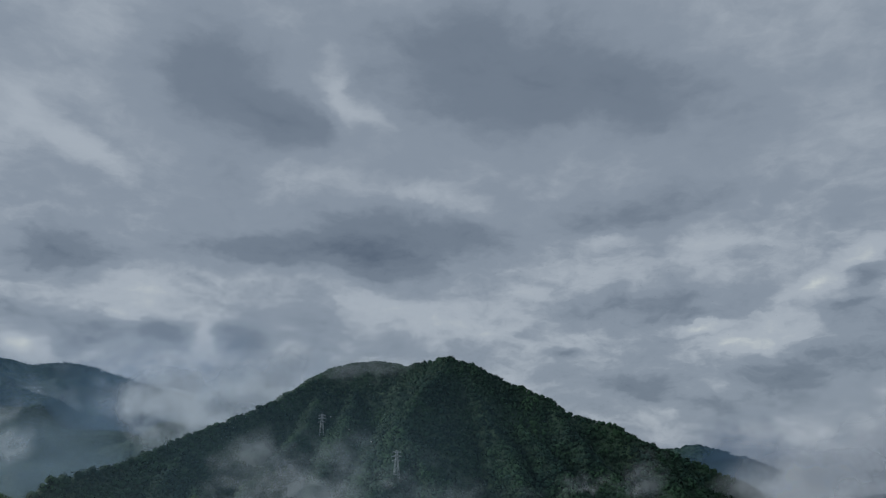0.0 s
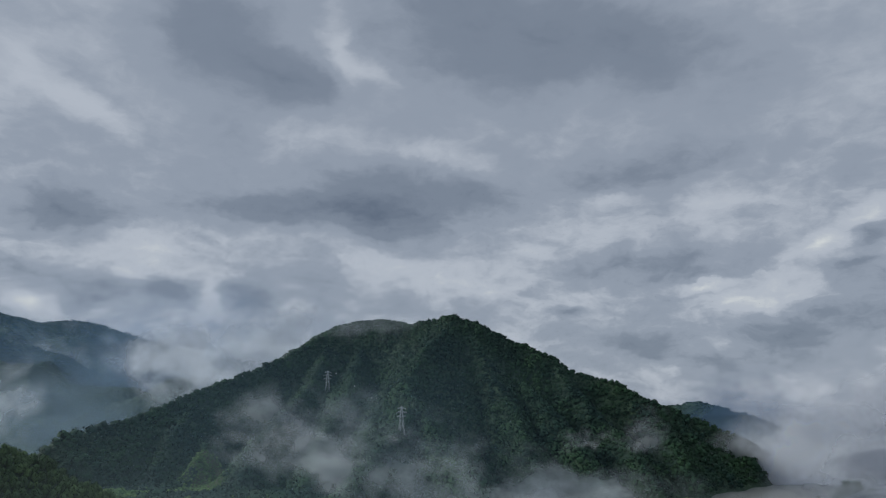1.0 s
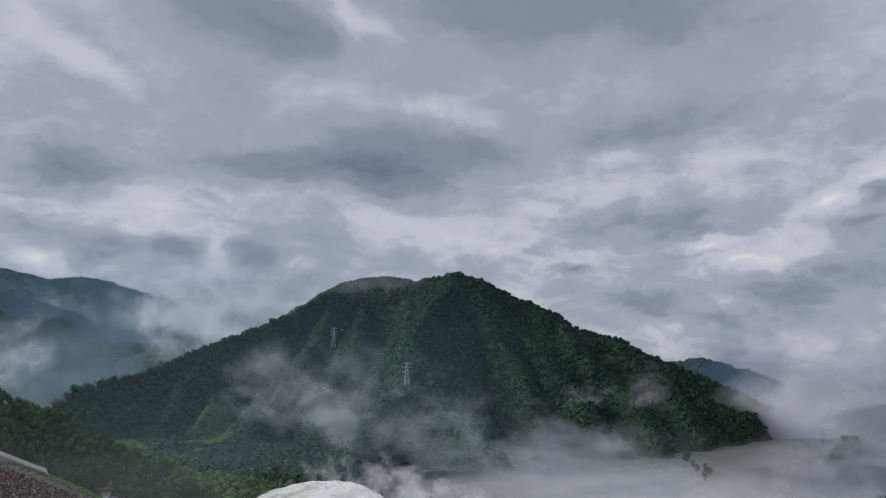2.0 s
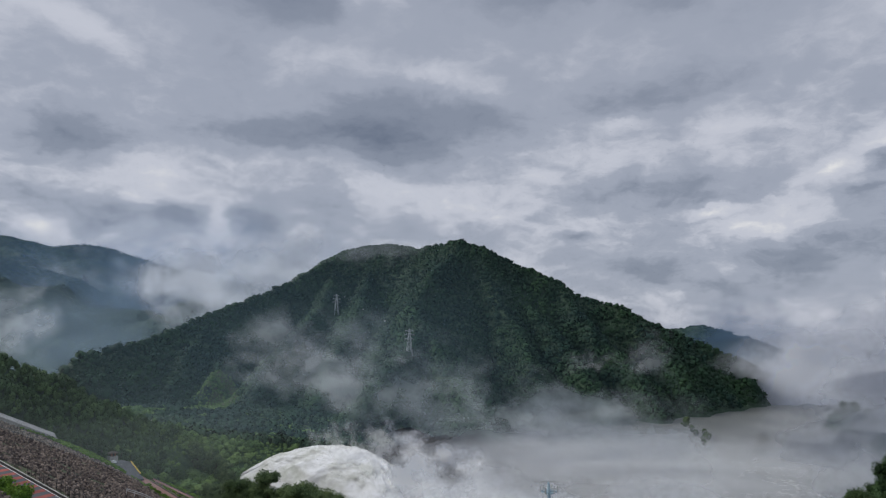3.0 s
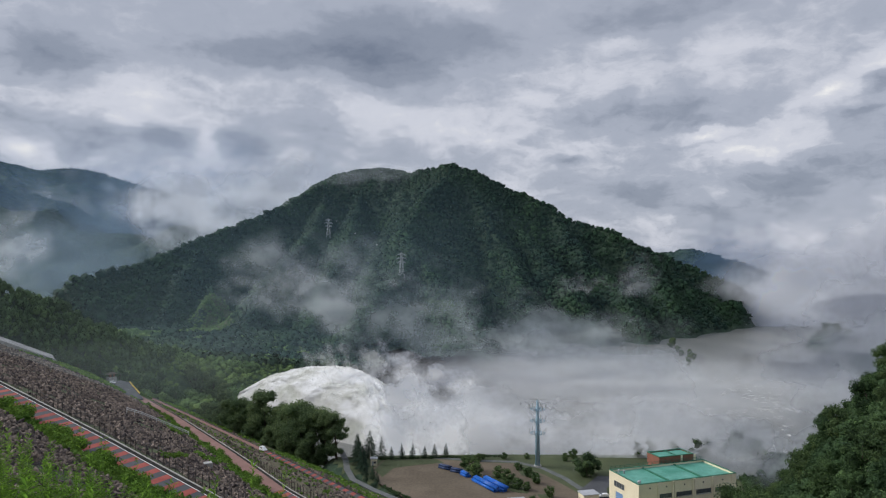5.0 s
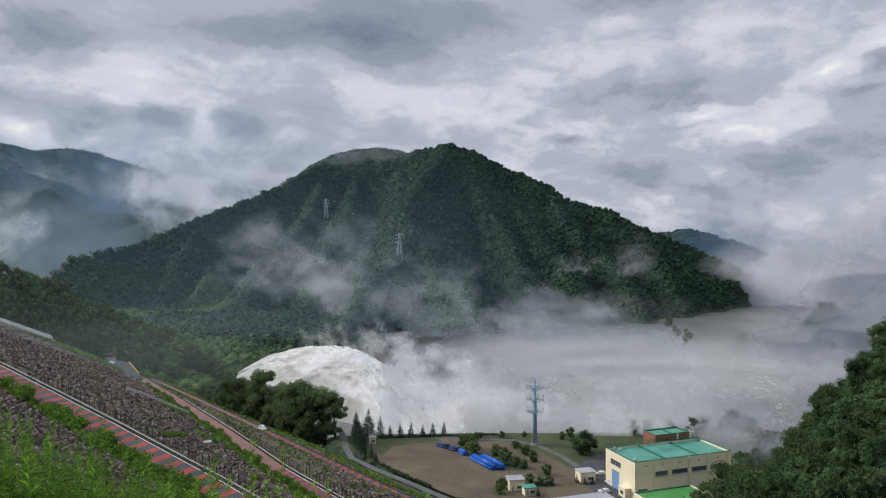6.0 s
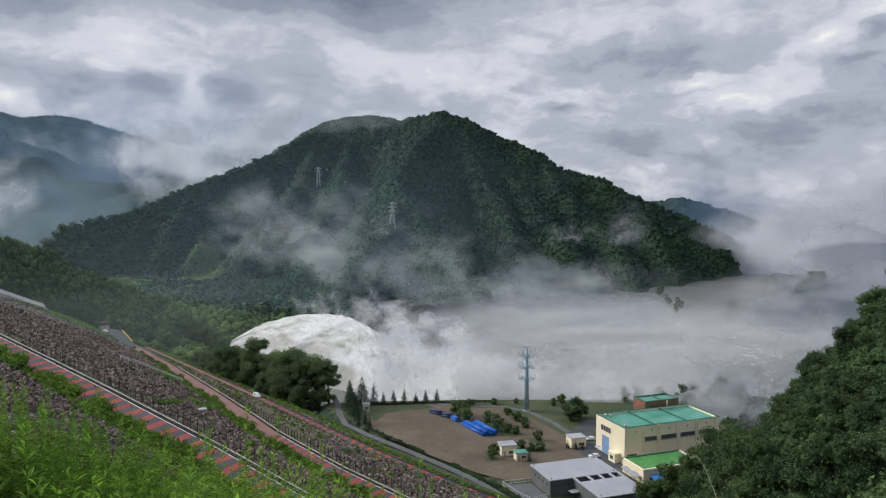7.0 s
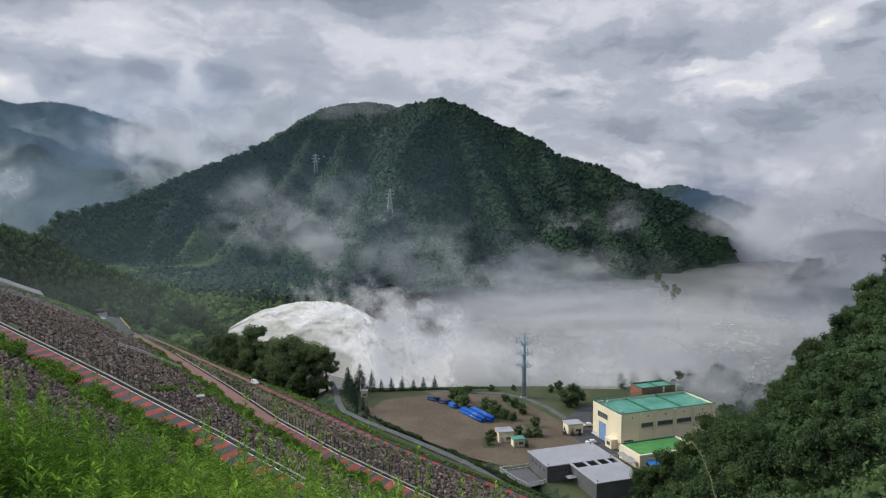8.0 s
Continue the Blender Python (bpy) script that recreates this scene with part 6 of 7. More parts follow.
mist(-175, 1300, 262, 340, 84, 7, 0.16, 1.6, 0.80, 2.4, 0.05, "thin mist clinging to the ridge", (2.50, 1.0), tint=(0.50, 0.53, 0.58))
mist(235, 900, 74, 102, 78, -15, 0.28, 1.8, 0.80, 3.0, 0.10, "small wisp of mist before the slope", (1.30, 1.0), tint=(0.60, 0.62, 0.64), roll=20)
mist(156, 886, 66, 89, 41, -10, 0.16, 1.8, 0.80, 3.0, 0.10, "small wisp of mist before the slope", (2.18, 1.0), tint=(0.60, 0.62, 0.64), roll=10)
mist(-128, 620, 74, 210, 116, 10, 0.46, 1.8, 0.85, 2.8, 0.08, "thin white spray mist rising before the mountain", (1.5, 1.0), tint=(0.50, 0.54, 0.57), roll=-8)
mist(-126, 612, 86, 110, 56, 10, 0.26, 2.0, 0.85, 2.6, 0.08, "thin white spray mist rising before the mountain", (1.7, 1.0), tint=(0.54, 0.57, 0.60), roll=-15)
mist(-40, 610, 58, 230, 120, 4, 0.36, 2.0, 0.85, 3.0, 0.08, "thin white spray mist rising before the mountain", (1.8, 1.0), tint=(0.46, 0.51, 0.54), roll=-25)
mist(78, 569, 32, 320, 92, -8, 0.62, 1.8, 0.85, 2.4, 0.08, "thin white spray mist rising before the mountain", (2.50, 1.0), tint=(0.47, 0.51, 0.53), roll=-4)
mist(97, 547, 22, 190, 66, -10, 0.80, 1.5, 0.90, 1.4, 0.03, "grey spray before the mountain's foot", (2.40, 1.0), tint=(0.43, 0.46, 0.48))
mist(70, 505, 9, 380, 76, -3, 0.85, 0.8, 0.90, 0.4, 0.02, "smooth pale spray over the flooded river", (2.6, 1.0), tint=(0.52, 0.535, 0.555))
mist(40, 535, 13, 330, 54, -1, 0.75, 1.3, 0.90, 1.3, 0.05, "dense white spray over the flooded river", (2.50, 1.0), tint=(0.56, 0.57, 0.59))
mist(-36, 470, 26, 70, 40, 2, 0.95, 2.4, 0.80, 3.4, 0.10, "billowing grey spray thrown up behind the jet", (1.5, 1.0), tint=(0.46, 0.47, 0.50), roll=-20)
mist(-14, 462, 16, 90, 46, 2, 1.10, 2.2, 0.80, 2.8, 0.10, "billowing white spray thrown up behind the jet", (1.7, 1.0), tint=(0.62, 0.63, 0.65), roll=-12)
mist(33, 372, 3, 257, 92, -2, 1.35, 1.2, 0.90, 0.9, 0.01, "dense white spray over the flooded river", (2.10, 1.0), tint=(0.64, 0.65, 0.66))
mist(-24, 396, 20, 62, 34, -2, 1.25, 2.6, 0.50, 1.6, 0.03, "billowing white spray beside the jet", (1.6, 1.0), tint=(0.72, 0.73, 0.74), roll=-14)
mist(8, 392, 14, 84, 40, -2, 1.25, 2.6, 0.55, 1.5, 0.03, "billowing white spray beside the jet", (1.8, 1.0), tint=(0.70, 0.71, 0.72), roll=-6)
mist(42, 388, 10, 90, 36, -2, 1.20, 2.4, 0.60, 1.4, 0.03, "billowing white spray over the flooded river", (2.0, 1.0), tint=(0.67, 0.68, 0.69), roll=-4)
mist(2, 381, 2, 150, 90, -2, 1.35, 1.5, 0.90, 1.5, 0.01, "dense white spray where the jet falls", (1.55, 1.0), tint=(0.80, 0.81, 0.81))
mist(-33, 367, 4, 58, 58, -2, 1.0, 1.5, 0.90, 1.3, 0.03, "dense white spray before the falling water", (1.1, 1.0), tint=(0.74, 0.75, 0.755))
mist(-6, 366, 7, 62, 58, -2, 1.15, 1.6, 0.80, 1.6, 0.03, "dense white spray before the falling water", (1.1, 1.0), tint=(0.74, 0.75, 0.755))
mist(-49, 402, 31, 110, 43, 7, 0.45, 2.2, 0.80, 3.0, 0.08, "spray torn from the crest of the jet", (2.50, 1.0), tint=(0.74, 0.75, 0.75), roll=-15)
mist(112, 349, 5, 190, 62, -2, 0.85, 1.2, 0.90, 0.8, 0.02, "grey spray drifting over the edge of the yard", (2.50, 1.0), tint=(0.56, 0.575, 0.59))
mist(134, 266, 26, 62, 46, -10, 0.95, 1.1, 0.90, 0.8, 0.02, "thin grey fog before the lower wooded slope", (1.5, 1.0), tint=(0.42, 0.45, 0.47))
mist(126, 319, 7, 80, 44, -4, 0.95, 1.0, 0.90, 0.8, 0.02, "grey fog among the trees on the river bank", (1.8, 1.0), tint=(0.46, 0.475, 0.49))
mist(120, 287, 26, 46, 30, -6, 0.70, 1.2, 0.90, 0.9, 0.02, "grey fog among the trees behind the hall", (1.5, 1.0), tint=(0.44, 0.46, 0.48))
# two tinted sheets paint the haze over abutment and valley
mist(-210, 340, 54, 558, 160, 32, 0.09, 0.6, 0.90, 0.3, 0.03, "thin tinted veil painted as haze over the far abutment", (2.50, 1.0), tint=(0.38, 0.46, 0.47))
mist(-5, 620, 72, 1287, 505, 0, 0.155, 0.5, 0.90, 0.3, 0.02, "faint tinted veil painted as haze in the valley", (2.50, 1.0), tint=(0.22, 0.33, 0.41))
# a low layer of spray that lies over the river
mist(150, 560, -4.5, 800, 520, 0, 0.5, 0.9, 0.8, 0.8, 0.002, "layer of pale spray lying over the flooded river", (1.3, 1.0), 31, (0.42, 0.43, 0.44), tilt=90)
# ---- the jet from the spillway ----
def spray_material():
    m, n, l, b = shader("white_water")
    mp = n.new("ShaderNodeMapping")
    mp.inputs["Rotation"].default_value = (0, radians(28), radians(32))
    mp.inputs["Scale"].default_value = (0.45, 1.0, 1.25)
    l.new(n.new("ShaderNodeNewGeometry").outputs["Position"], mp.inputs[0])
    big, fine = noise_tex(n, l, 0.075, 8, 0.62, mp.outputs[0]), noise_tex(n, l, 0.42, 8, 0.72, mp.outputs[0])
    col = ramp(n, l, big.outputs["Fac"], [(0.36, (0.50, 0.51, 0.45)), (0.47, (0.61, 0.61, 0.57)), (0.60, (0.74, 0.74, 0.735))])
    streak = ramp(n, l, fine.outputs["Fac"], [(0.34, (0.84, 0.84, 0.81)), (0.55, (1.0, 1.0, 1.0)), (0.72, (1.08, 1.08, 1.08))])
    l.new(mixed(n, l, 0.8, col, streak, "MULTIPLY"), b.inputs["Base Color"])
    b.inputs["Roughness"].default_value, b.inputs["Specular IOR Level"].default_value = 1.0, 0.0
    # light scatters through the spray, so it shades far more softly than its shape
    soft = n.new("ShaderNodeVectorMath")
    soft.operation = "MULTIPLY_ADD"
    l.new(n.new("ShaderNodeNewGeometry").outputs["Normal"], soft.inputs[0])
    soft.inputs[1].default_value, soft.inputs[2].default_value = (0.30, 0.30, 0.30), (0.0, 0.0, 0.70)
    even = n.new("ShaderNodeVectorMath")
    even.operation = "NORMALIZE"
    l.new(soft.outputs[0], even.inputs[0])
    l.new(even.outputs[0], b.inputs["Normal"])
    return m


M["white_water"] = spray_material()
M["foam"] = surface("river_foam", (0.46, 0.46, 0.44), (0.70, 0.70, 0.68), 0.3, 2.0, 0.9, 0.2, 0.1)


def water_jet():
    """The arch of water thrown out of the spillway's bucket, falling into the river."""
    line_t = [0, 0.16, 0.27, 0.42, 0.57, 0.72, 0.86, 0.94, 1.0]
    jx = [-147, -121, -106, -84, -64, -46, -33, -27, -22]
    jy = [474, 462, 452, 440, 430, 420, 408, 400, 392]
    jz = [8, 22.5, 27, 31.5, 30.5, 24, 13, 2, -9]
    half = [4, 10, 14, 18, 20, 21, 22, 22, 22]
    ts, qs = np.linspace(0, 1, 220), np.linspace(-1, 1, 150)
    T, Q = np.meshgrid(ts, qs)
    cx, cy, cz, w = (np.interp(T, line_t, k) for k in (jx, jy, jz, half))
    blur = np.hanning(27) / np.hanning(27).sum()
    cx, cy, cz, w = (np.apply_along_axis(lambda r: np.convolve(np.pad(r, 13, mode="edge"), blur, mode="valid"), 1, k) for k in (cx, cy, cz, w))
    side = np.array([0.55, 0.835])
    arch = np.sqrt(np.clip(1 - np.abs(Q) ** 2.4, 0, 1))
    under = np.interp(T, [0, 0.15, 0.4, 1], [2, -2, -9, -10])
    z = under + (cz - under) * arch
    drift = T * 12 + 2.2 * fbm(T * 4, Q * 3, 3, 20)
    lump = (fbm(drift, Q * 3 + 9, 3, 21) - 0.5) * 3.0 - np.abs(fbm(T * 15 + 5, Q * 8, 4, 22) - 0.5) * 6.0 + 0.8 + (fbm(T * 34, Q * 22, 3, 23) - 0.5) * 0.9
    z = z + lump * arch * np.clip(T * 6, 0.15, 1)
    x = cx + side[0] * Q * w + (fbm(T * 16 + 40, Q * 9, 5, 27) - 0.5) * 2.4
    y = cy + side[1] * Q * w + (fbm(T * 16, Q * 9 + 40, 5, 29) - 0.5) * 2.4
    ob = part("water_jet", grid_mesh("water_jet", np.stack([x, y, z], -1), M["white_water"]), None)
    return tagged(ob, "white arch of flood water thrown from the spillway", "water jet")


water_jet()


# ---- foam and broken water on the river ----
def foam():
    rs_ = np.random.RandomState(5)
    bv, bf = icosphere(1)
    V, F = [], []
    k = 0
    for i in range(2600):
        x, y = rs_.uniform(80, 330), rs_.uniform(390, 700)
        if rs_.rand() > np.exp(-((y - 490) / 110) ** 2) * np.clip((x - 90) / 90, 0.1, 1) or x > 190 + 0.55 * (y - 400):
            continue
        s = rs_.uniform(0.3, 1.2)
        V.append(bv * np.array([s * 1.8, s, 0.28 * s]) * rs_.uniform(0.75, 1.2, bv.shape) + np.array([x, y, -7.95]))
        F.append(bf + k)
        k += len(bv)
    ob = part("foam", raw_mesh("foam", np.concatenate(V), np.concatenate(F), M["foam"], True), None)
    tagged(ob, "patches of white foam on the flooded river", "foam", kind="stuff")


foam()


# ---- boulders at the river's bend ----
def boulder(x, y, z, s, seed):
    rs_ = np.random.RandomState(seed)
    v, f = icosphere(3)
    d = np.zeros(len(v))
    for k in range(10):
        w = rs_.normal(size=3)
        w /= np.linalg.norm(w)
        d -= np.maximum(0, v @ w - rs_.uniform(0.45, 0.8)) * 0.8
    v = v * (1 + d)[:, None] * np.array([s * rs_.uniform(0.8, 1.5), s, s * rs_.uniform(0.5, 0.9)]) + np.array([x, y, z])
    return tagged(part("boulder", raw_mesh("boulder", v, f, M["cliff"], False), None), "grey boulder at the river's bend", "boulder", "boulders at the bend")


for k, (x, y, s) in enumerate(((421, 838, 5), (426, 822, 4), (414, 815, 3), (432, 808, 5), (420, 796, 4), (404, 846, 1.8), (272, 858, 3), (262, 822, 2.5), (258, 796, 2), (266, 838, 3))):
    boulder(x, y, -7.6, s, k)


# ---- lattice pylons and the marked cable ----
def pylon(x, y, height, label):
    z = float(ground_height(x, y)) - 1
    t = thing("pylon", label, "pylon", pose(x, y, z, 0, 0, 25), "power line pylons")
    h = height

    def half(k):
        return 0.082 * h * (1 - k) ** 1.15 + 0.018 * h

    levels = [0, 0.16, 0.31, 0.44, 0.56, 0.66, 0.75, 0.83, 0.90, 0.96]
    corners = [(-1, -1), (1, -1), (1, 1), (-1, 1)]
    for sx, sy in corners:
        g = Geo()
        g.tube([(sx * half(k), sy * half(k), k * h) for k in levels], [0.18] * len(levels), 4)
        part("leg", g, M["pylon_steel"], t)
    g = Geo()
    for a, b in zip(levels[:-1], levels[1:]):
        for i in range(4):
            (ax, ay), (bx, by) = corners[i], corners[(i + 1) % 4]
            g.tube([(ax * half(a), ay * half(a), a * h), (bx * half(b), by * half(b), b * h)], [0.11, 0.11], 3)
            g.tube([(bx * half(a), by * half(a), a * h), (ax * half(b), ay * half(b), b * h)], [0.11, 0.11], 3)
            g.tube([(ax * half(b), ay * half(b), b * h), (bx * half(b), by * half(b), b * h)], [0.11, 0.11], 3)
    part("bracing", g, M["pylon_steel"], t)
    for k, reach in ((0.60, 0.165), (0.745, 0.19), (0.88, 0.155)):
        for s in (-1, 1):
            g = Geo()
            tip = (s * reach * h, 0, k * h + 0.015 * h)
            for sy in (-1, 1):
                g.tube([(s * half(k), sy * half(k), k * h), tip], [0.26, 0.20], 4)
                g.tube([(s * half(k), sy * half(k), (k + 0.055) * h), tip], [0.26, 0.20], 4)
            arm = part("crossarm", g, M["pylon_steel"], t)
            g = Geo()
            for q in range(5):
                g.tube([(tip[0], 0, tip[2] - 0.35 * q - 0.1), (tip[0], 0, tip[2] - 0.35 * q - 0.3)], [0.28, 0.28], 6)
            part("insulator", g, M["concrete"], arm)
    g = Geo()
    g.tube([(0, 0, 0.95 * h), (0, 0, 1.0 * h)], [0.3, 0.08], 4)
    part("peak", g, M["pylon_steel"], t)


pylon(-65.5, 855.5, 34, "tall grey lattice power pylon standing in the forest")
pylon(-213.3, 1171, 37, "distant grey lattice power pylon in the misty forest")

cable = thing("power_cable", "thin grey overhead cable crossing the mountain side", "cable")
g = Geo()
run = [(-205, 1040, 181), (-171, 1005, 154), (-140, 975, 135), (-105, 939, 118), (-53, 888, 84), (-18, 830, 42), (19, 760, 8)]
g.tube(run, [0.03] * len(run), 3)
part("wire", g, M["iron"], cable)
for x, y, z in run[1:]:
    v, f = icosphere(2)
    part("marker_ball", raw_mesh("marker_ball", v * 0.75 + np.array([x, y, z]), f, M["white_paint"], True), None, cable, "white round aerial marker")
# ================= the far end of the dam =================
def hut_far():
    t = thing("gauge_hut", "small grey roofed hut at the end of the road", "hut", pose(-224.5, 452.0, 21.5, 0, 0, 48))
    g = Geo()
    g.box(-2.6, -2.0, -3, 2.6, 2.0, 0.9)
    part("plinth", g, M["concrete"], t, "grey concrete plinth")
    g = Geo()
    g.box(-1.5, -1.2, 0.9, 1.5, 1.2, 2.7)
    part("wall", g, M["brick"], t)
    for x, y in ((-2.2, -1.6), (2.2, -1.6), (2.2, 1.6), (-2.2, 1.6)):
        g = Geo()
        g.box(x - 0.14, y - 0.14, 0.9, x + 0.14, y + 0.14, 2.8)
        part("post", g, M["bark"], t)
    g = Geo()
    g.add([(-3.2, -2.6, 2.75), (3.2, -2.6, 2.75), (3.2, 2.6, 2.75), (-3.2, 2.6, 2.75), (-1.2, -0.4, 3.9), (1.2, -0.4, 3.9), (1.2, 0.4, 3.9), (-1.2, 0.4, 3.9)],
          [(3, 2, 1, 0), (4, 5, 6, 7), (0, 1, 5, 4), (1, 2, 6, 5), (2, 3, 7, 6), (3, 0, 4, 7)])
    part("roof", g, M["bark"], t, "dark hipped roof")
    g = Geo()
    g.box(-0.6, -1.26, 0.9, 0.5, -1.203, 2.5)
    part("door", g, M["iron"], t)


hut_far()


def forecourt():
    """The level turning place at the end of the middle road, with its yellow kerb."""
    edge = [(-221, 437, 20.6), (-217.4, 449.4, 20.6), (-208.6, 443.2, 20.4), (-186, 413.0, 16.2), (-191, 408.0, 16.6), (-208, 424, 20.0)]
    n = len(edge)
    g = Geo()
    g.add([Vector(p) for p in edge] + [Vector((p[0], p[1], 12.0)) for p in edge],
          [tuple(range(n))[::-1]] + [(i, (i + 1) % n, n + (i + 1) % n, n + i) for i in range(n)])
    court = tagged(part("pavement_forecourt", g, M["asphalt"]), "grey asphalt turning place at the end of the road", "pavement", kind="structure")
    for k in range(9):
        a = Vector((-208.6, 443.2, 20.3)).lerp(Vector((-192, 421.0, 17.3)), k / 9)
        b = Vector((-208.6, 443.2, 20.3)).lerp(Vector((-192, 421.0, 17.3)), (k + 0.92) / 9)
        side = Vector((0.8, 0.6, 0)) * 0.35
        g = Geo()
        g.add([a, b, b + side, a + side] + [p + Vector((0, 0, 0.75)) for p in (a, b, b + side, a + side)],
              [(3, 2, 1, 0), (4, 5, 6, 7), (0, 1, 5, 4), (1, 2, 6, 5), (2, 3, 7, 6), (3, 0, 4, 7)])
        part("kerb_stone", g, M["yellow_paint"], court, "yellow painted kerb stone" if k == 0 else "")


forecourt()
car(-216.5, 437.5, 20.68, 140, M["car_white"], "white car parked on the forecourt beside the hut")


def spill_wall():
    """Pale parapet along the dam's far edge, and the concrete apron behind it."""
    wall, apron = Geo(), Geo()
    vs = [20, 44, 62, 76, 88, 97, 104]
    for a, b in zip(vs[:-1], vs[1:]):
        p, q = on_face(489.2, a), on_face(489.2, b)
        out = Vector((UX, UY, 0)) * 0.6
        wall.add([p - Vector((0, 0, 1)), q - Vector((0, 0, 1)), q + out - Vector((0, 0, 1)), p + out - Vector((0, 0, 1)),
                  p + Vector((0, 0, 2.6)), q + Vector((0, 0, 2.6)), q + out + Vector((0, 0, 2.6)), p + out + Vector((0, 0, 2.6))],
                 [(3, 2, 1, 0), (4, 5, 6, 7), (0, 1, 5, 4), (1, 2, 6, 5), (2, 3, 7, 6), (3, 0, 4, 7)])
        far = Vector((UX, UY, 0)) * 11.0
        lift = Vector((0, 0, 3.4))
        p, q = p + Vector((0, 0, 1.2)), q + Vector((0, 0, 1.2))
        apron.add([p + out, q + out, q + far + lift, p + far + lift] + [k - Vector((0, 0, 5)) for k in (p + out, q + out, q + far + lift, p + far + lift)],
                  [(0, 1, 2, 3), (4, 7, 6, 5), (0, 4, 5, 1), (1, 5, 6, 2), (2, 6, 7, 3), (3, 7, 4, 0)])
    tagged(part("wall_spillway", wall, M["concrete"]), "pale concrete parapet at the dam's far edge", "wall", kind="structure")
    tagged(part("pavement_apron", apron, M["concrete"]), "pale concrete apron behind the parapet", "pavement", kind="structure")


spill_wall()


def far_house():
    t = thing("house", "small white house among the trees", "house", pose(-255, 564, float(ground_height(-255, 564)) + 3.0, 0, 0, 20))
    g = Geo()
    g.box(-4, -3, -4, 4, 3, 3)
    part("wall", g, M["white_paint"], t)
    g = Geo()
    g.add([(-4.5, -3.6, 3), (4.5, -3.6, 3), (4.5, 3.6, 3), (-4.5, 3.6, 3), (-4.5, 0, 5), (4.5, 0, 5)], [(0, 1, 5, 4), (2, 3, 4, 5), (0, 4, 3), (1, 2, 5), (3, 2, 1, 0)])
    part("roof", g, M["concrete"], t)
    for x in (-2.6, 0.4):
        window(t, x, x + 1.6, -3.003, 0.8, 2.0, 2)


far_house()

# white hand rail on the rubble
rail = thing("hand_rail", "white steel hand rail on the rubble slope", "rail")
pts = [on_face(240 + 19 * k / 9, 71.7 + 27.7 * k / 9) for k in range(10)]
for p in pts:
    g = Geo()
    g.tube([(p.x, p.y, p.z - 0.3), (p.x, p.y, p.z + 1.8)], [0.10, 0.10], 5)
    part("post", g, M["white_paint"], rail)
for h in (1.25, 1.8):
    g = Geo()
    g.tube([(p.x, p.y, p.z + h) for p in pts], [0.12] * len(pts), 5)
    part("rail", g, M["white_paint"], rail)

# concrete marker block on the rubble
g = Geo()
p = on_face(163, 67)
g.box(-1.2, -0.9, -0.8, 1.2, 0.9, 0.8, pose(p.x, p.y, p.z, 0, 0, 30), 0.12)
tagged(part("concrete_block", g, M["concrete"]), "pale concrete block standing on the rubble", "block")

# the van on the lower track
u = 300.0
o = float(BENCH_3(u)) - 1.9
car(u * UX + o * VX, u * UY + o * VY, BENCH_3.z(u) + 0.08, 132, M["car_white"], "white van on the track near the dam's toe", True)
car(-220.0, 437.0, float(on_face(490 - 20, 129).z) + 0.1, 60, M["car_white"], "white car parked at the end of the dam road")


# ================= rubble, weeds =================
def rock_shapes(rs_, n):
    bv, bf = icosphere(1)
    out = []
    for k in range(n):
        v = bv * rs_.uniform(0.92, 1.15, (len(bv), 1))
        # broken faces: flat cuts on every side
        for q in range(9):
            w = rs_.normal(size=3)
            w /= np.linalg.norm(w)
            v = v - np.outer(np.maximum(0, v @ w - rs_.uniform(0.38, 0.72)), w)
        out.append(v * np.array([1.45, rs_.uniform(0.85, 1.25), rs_.uniform(0.65, 1.0)]))
    return out, bf


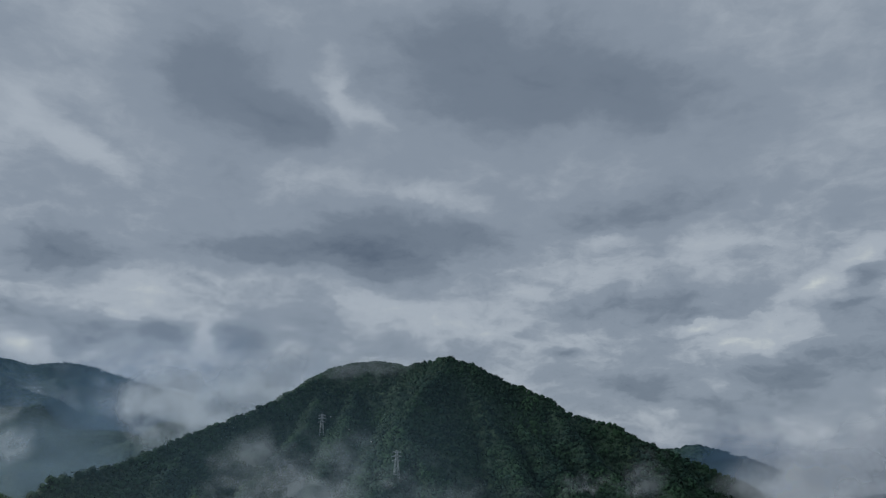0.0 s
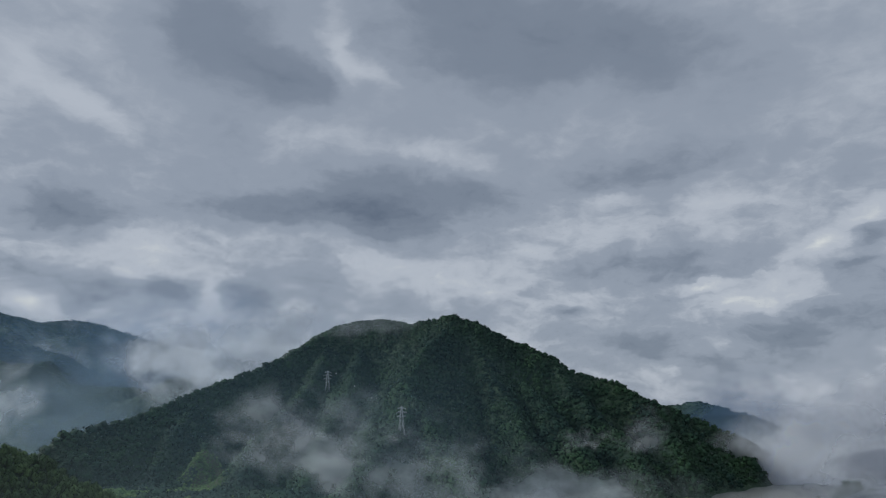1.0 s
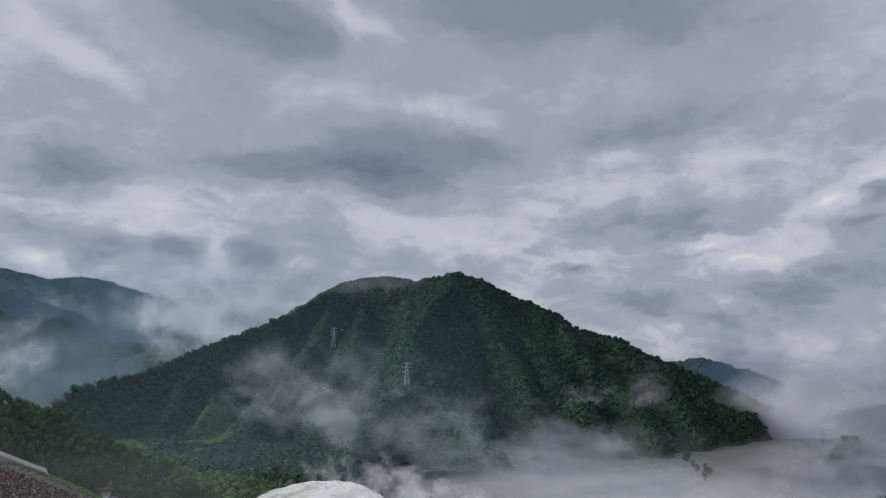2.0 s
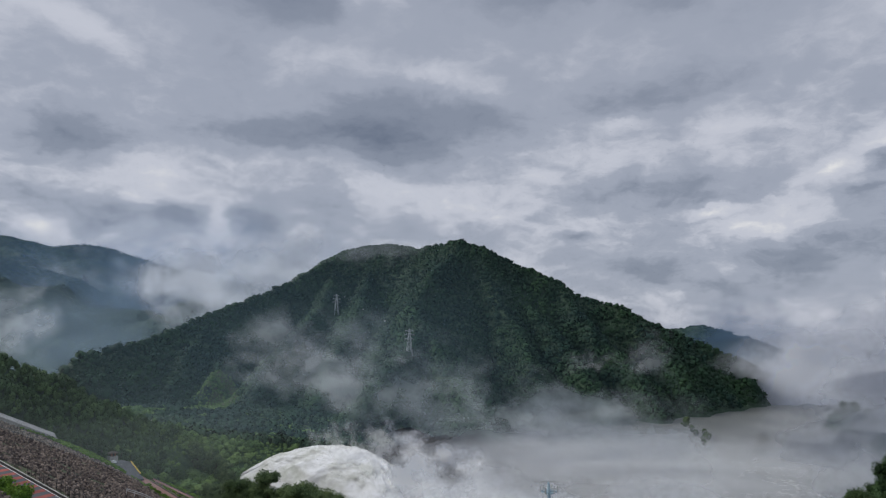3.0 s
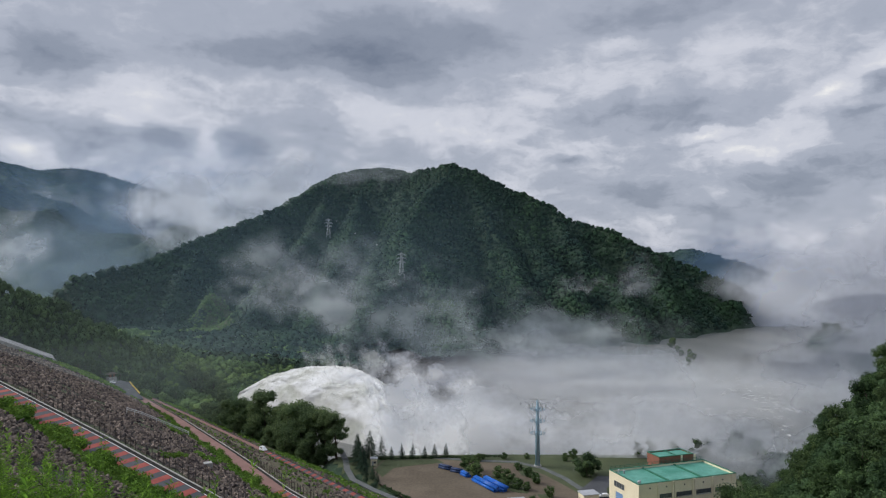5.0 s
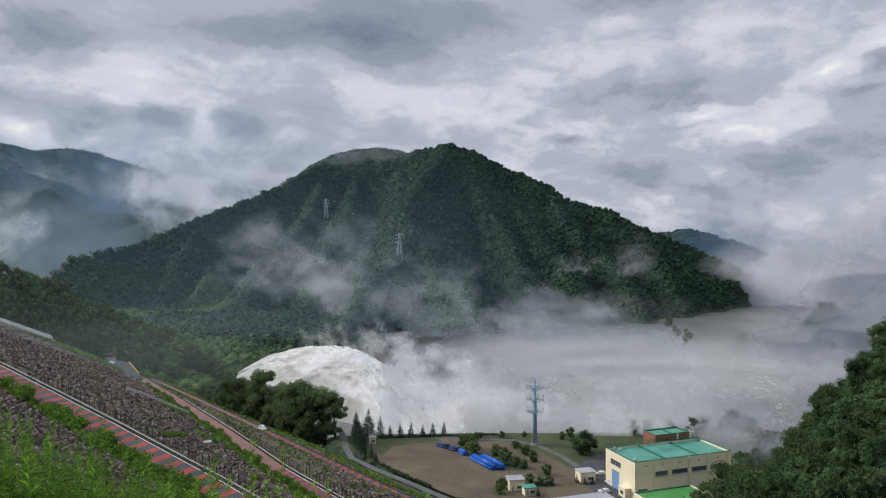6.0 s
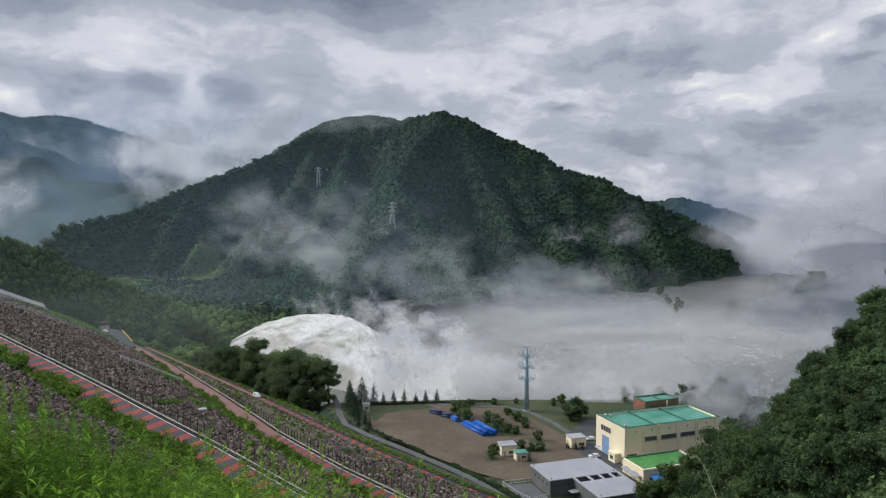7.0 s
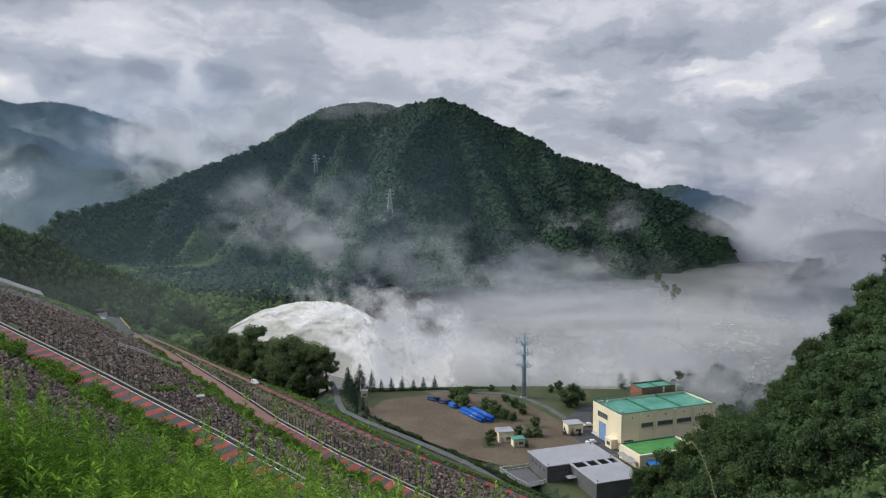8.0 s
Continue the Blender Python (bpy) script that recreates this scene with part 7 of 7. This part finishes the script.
def rubble():
    rs_ = np.random.RandomState(77)
    shapes, bf = rock_shapes(rs_, 10)
    meshes = [raw_mesh("rock", v, bf, M["rock"], False) for v in shapes]
    V, F, k, single = [], [], 0, 0
    for u0, u1, v0, v1, gap, lo, hi in ((56, 130, 8, 84, 0.82, 0.24, 0.52), (70, 130, 84, 160, 1.05, 0.28, 0.6), (130, 215, 4, 142, 1.08, 0.28, 0.62), (215, 330, -4, 160, 1.25, 0.32, 0.7), (330, 492, -8, 164, 1.8, 0.42, 0.9)):
        uu, vv = np.meshgrid(np.arange(u0, u1, gap), np.arange(v0, v1, gap))
        uu = uu + rs_.uniform(-0.45, 0.45, uu.shape) * gap
        vv = vv + rs_.uniform(-0.45, 0.45, vv.shape) * gap
        hh = face_height(uu, vv)
        pp = fbm(uu / 13, vv / 6, 3, 12)
        ok = (pp < 0.70) & (rs_.rand(*uu.shape) < 0.86)
        for bench in BENCHES:
            rel = bench(uu) - vv
            ok &= ~((rel > -0.5 - 0.6 * (bench is BENCH_3)) & (rel < bench.width + 0.7 + 1.2 * (bench is BENCH_3)))
        ok &= ~((vv > BENCH_1(uu)) & (vv < BENCH_1(uu) + 2.2 + 3 * (pp - 0.5)) & (uu > 122))
        ok &= ~((vv > BENCH_2(uu)) & (vv < BENCH_2(uu) + np.interp(uu, [90, 150, 200, 300], [1.0, 4.0, 34.0, 40.0]) * (0.6 + 0.8 * pp)) & (rs_.rand(*uu.shape) < 0.72))
        ok &= ~((uu > 425) & (vv > 96 + (488 - uu) * 0.16 + 6 * pp))
        uu, vv, hh = uu[ok], vv[ok], hh[ok]
        order = np.argsort(uu)
        for i in order:
            u_, v_ = uu[i], vv[i]
            s = rs_.uniform(lo, hi) * rs_.uniform(0.7, 1.15)
            j = rs_.randint(len(shapes))
            x, y = u_ * UX + v_ * VX, u_ * UY + v_ * VY
            z = FACE_TOP - FACE_FALL * v_ + hh[i] + s * 0.15
            e = rs_.uniform(-3.1, 3.1, 3)
            R = np.array(Euler(e).to_matrix())
            if single < 300 and 84 < u_ < 104 and v_ < 42:
                ob = part("rock", meshes[j], None, dam)
                ob.matrix_basis = Matrix.LocRotScale((x, y, z), Euler(e), (s, s, s))
                single += 1
                continue
            V.append(shapes[j] @ R.T * s + np.array([x, y, z]))
            F.append(bf + k)
            k += len(shapes[j])
    ob = part("rubble", raw_mesh("rubble", np.concatenate(V), np.concatenate(F), M["rock"], False), None, dam)
    tagged(ob, "loose grey brown riprap rubble", kind="stuff")


rubble()


def weeds():
    """Tall feathery weeds on the bank before the camera."""
    rs_ = np.random.RandomState(9)
    V, F, k = [], [], 0
    n = 3400
    az = np.radians(np.where(rs_.rand(n) < 0.94, rs_.uniform(-46, 4, n), rs_.uniform(4, 22, n)))
    d = rs_.uniform(2.6, 11.5, n) ** 1.0
    X, Y = np.sin(az) * d, np.cos(az) * d
    Z = ground_height(X, Y)
    dens = fbm(X / 1.1, Y / 1.1, 3, 14)
    for x, y, z, q, dist in zip(X, Y, Z, dens, d):
        if q < 0.36 or dist > 11.5 - 0.045 * (46 + math.degrees(math.atan2(x, y))):
            continue
        h = rs_.choice([0.45, 0.75, 1.0, 1.3], p=[0.3, 0.35, 0.25, 0.1]) * rs_.uniform(0.85, 1.15) * (0.5 + 0.9 * q)
        lean = rs_.normal(size=2) * 0.09 * h
        # stem: a thin three-sided spike
        b = np.array([x, y, z - 0.05])
        tip = np.array([x + lean[0], y + lean[1], z + h])
        r = 0.006
        ring = [b + np.array([math.cos(a) * r, math.sin(a) * r, 0]) for a in (0, 2.1, 4.2)]
        V += ring + [tip]
        F += [(k, k + 1, k + 3), (k + 1, k + 2, k + 3), (k + 2, k, k + 3)]
        k += 4
        # leaves in whorls, close together towards the tip
        nodes = int(7 + 9 * h)
        m = nodes * 6
        t = np.repeat(1.0 - (1 - np.linspace(0.12, 1.0, nodes)) ** 1.15, 6) + rs_.uniform(-0.02, 0.02, m)
        a = rs_.uniform(0, 6.28, m)
        ln = rs_.uniform(0.06, 0.115, m) * (1.15 - 0.45 * t)
        wd = ln * rs_.uniform(0.07, 0.12, m)
        rise = rs_.uniform(-0.1, 0.5, m) + 0.9 * t ** 3
        base = b[None] + (tip - b)[None] * t[:, None]
        dirs = np.stack([np.cos(a), np.sin(a), rise], 1)
        dirs /= np.linalg.norm(dirs, axis=1)[:, None]
        sidev = np.stack([-np.sin(a), np.cos(a), np.zeros(m)], 1)
        mid = base + dirs * (ln * 0.5)[:, None]
        end = base + dirs * ln[:, None] - np.array([0, 0, 1]) * (ln * 0.22)[:, None]
        quad = np.stack([base, mid + sidev * wd[:, None], end, mid - sidev * wd[:, None]], 1).reshape(-1, 3)
        V += list(quad)
        for i in range(m):
            c = k + 4 * i
            F += [(c, c + 1, c + 2), (c, c + 2, c + 3)]
        k += 4 * m
    ob = part("weeds", raw_mesh("weeds", np.array(V), np.array(F), M["weed"], False), None)
    tagged(ob, "tall feathery bright green weeds on the bank", "weeds", kind="stuff")


weeds()


def arching_stalk():
    """One tall dry grass stalk that bends over close by."""
    t = thing("grass_stalk", "single tall dry grass stalk bending over the bank", "grass stalk")
    path = [Vector(p) for p in ((1.06, 2.50, 96.8), (1.052, 2.50, 97.8), (1.036, 2.50, 98.5), (1.022, 2.501, 98.84), (0.996, 2.515, 98.95), (0.963, 2.53, 99.035), (0.936, 2.54, 99.07), (0.915, 2.545, 99.062))]
    g = Geo()
    g.tube(path, [0.0020, 0.0018, 0.0015, 0.0012, 0.0010, 0.0009, 0.0008, 0.0006], 5)
    part("stalk", g, M["weed_dry"], t)
    rs_ = np.random.RandomState(3)
    V, F = [], []
    for i in range(90):
        k = rs_.uniform(3.0, 6.99)
        p = path[int(k)].lerp(path[int(k) + 1], k % 1)
        a = rs_.uniform(0, 6.28)
        q = p + Vector((math.cos(a) * 0.008, math.sin(a) * 0.008, 0.010))
        V += [p, p + Vector((0, 0, 0.005)), q]
        F.append((3 * i, 3 * i + 1, 3 * i + 2))
    part("seeds", raw_mesh("seeds", np.array([v[:] for v in V]), np.array(F), M["weed_dry"]), None, t)


M["weed_dry"] = surface("dry_grass", (0.30, 0.29, 0.16), (0.46, 0.43, 0.25), 3, 20, 0.9, 0.1, 0.005)
arching_stalk()
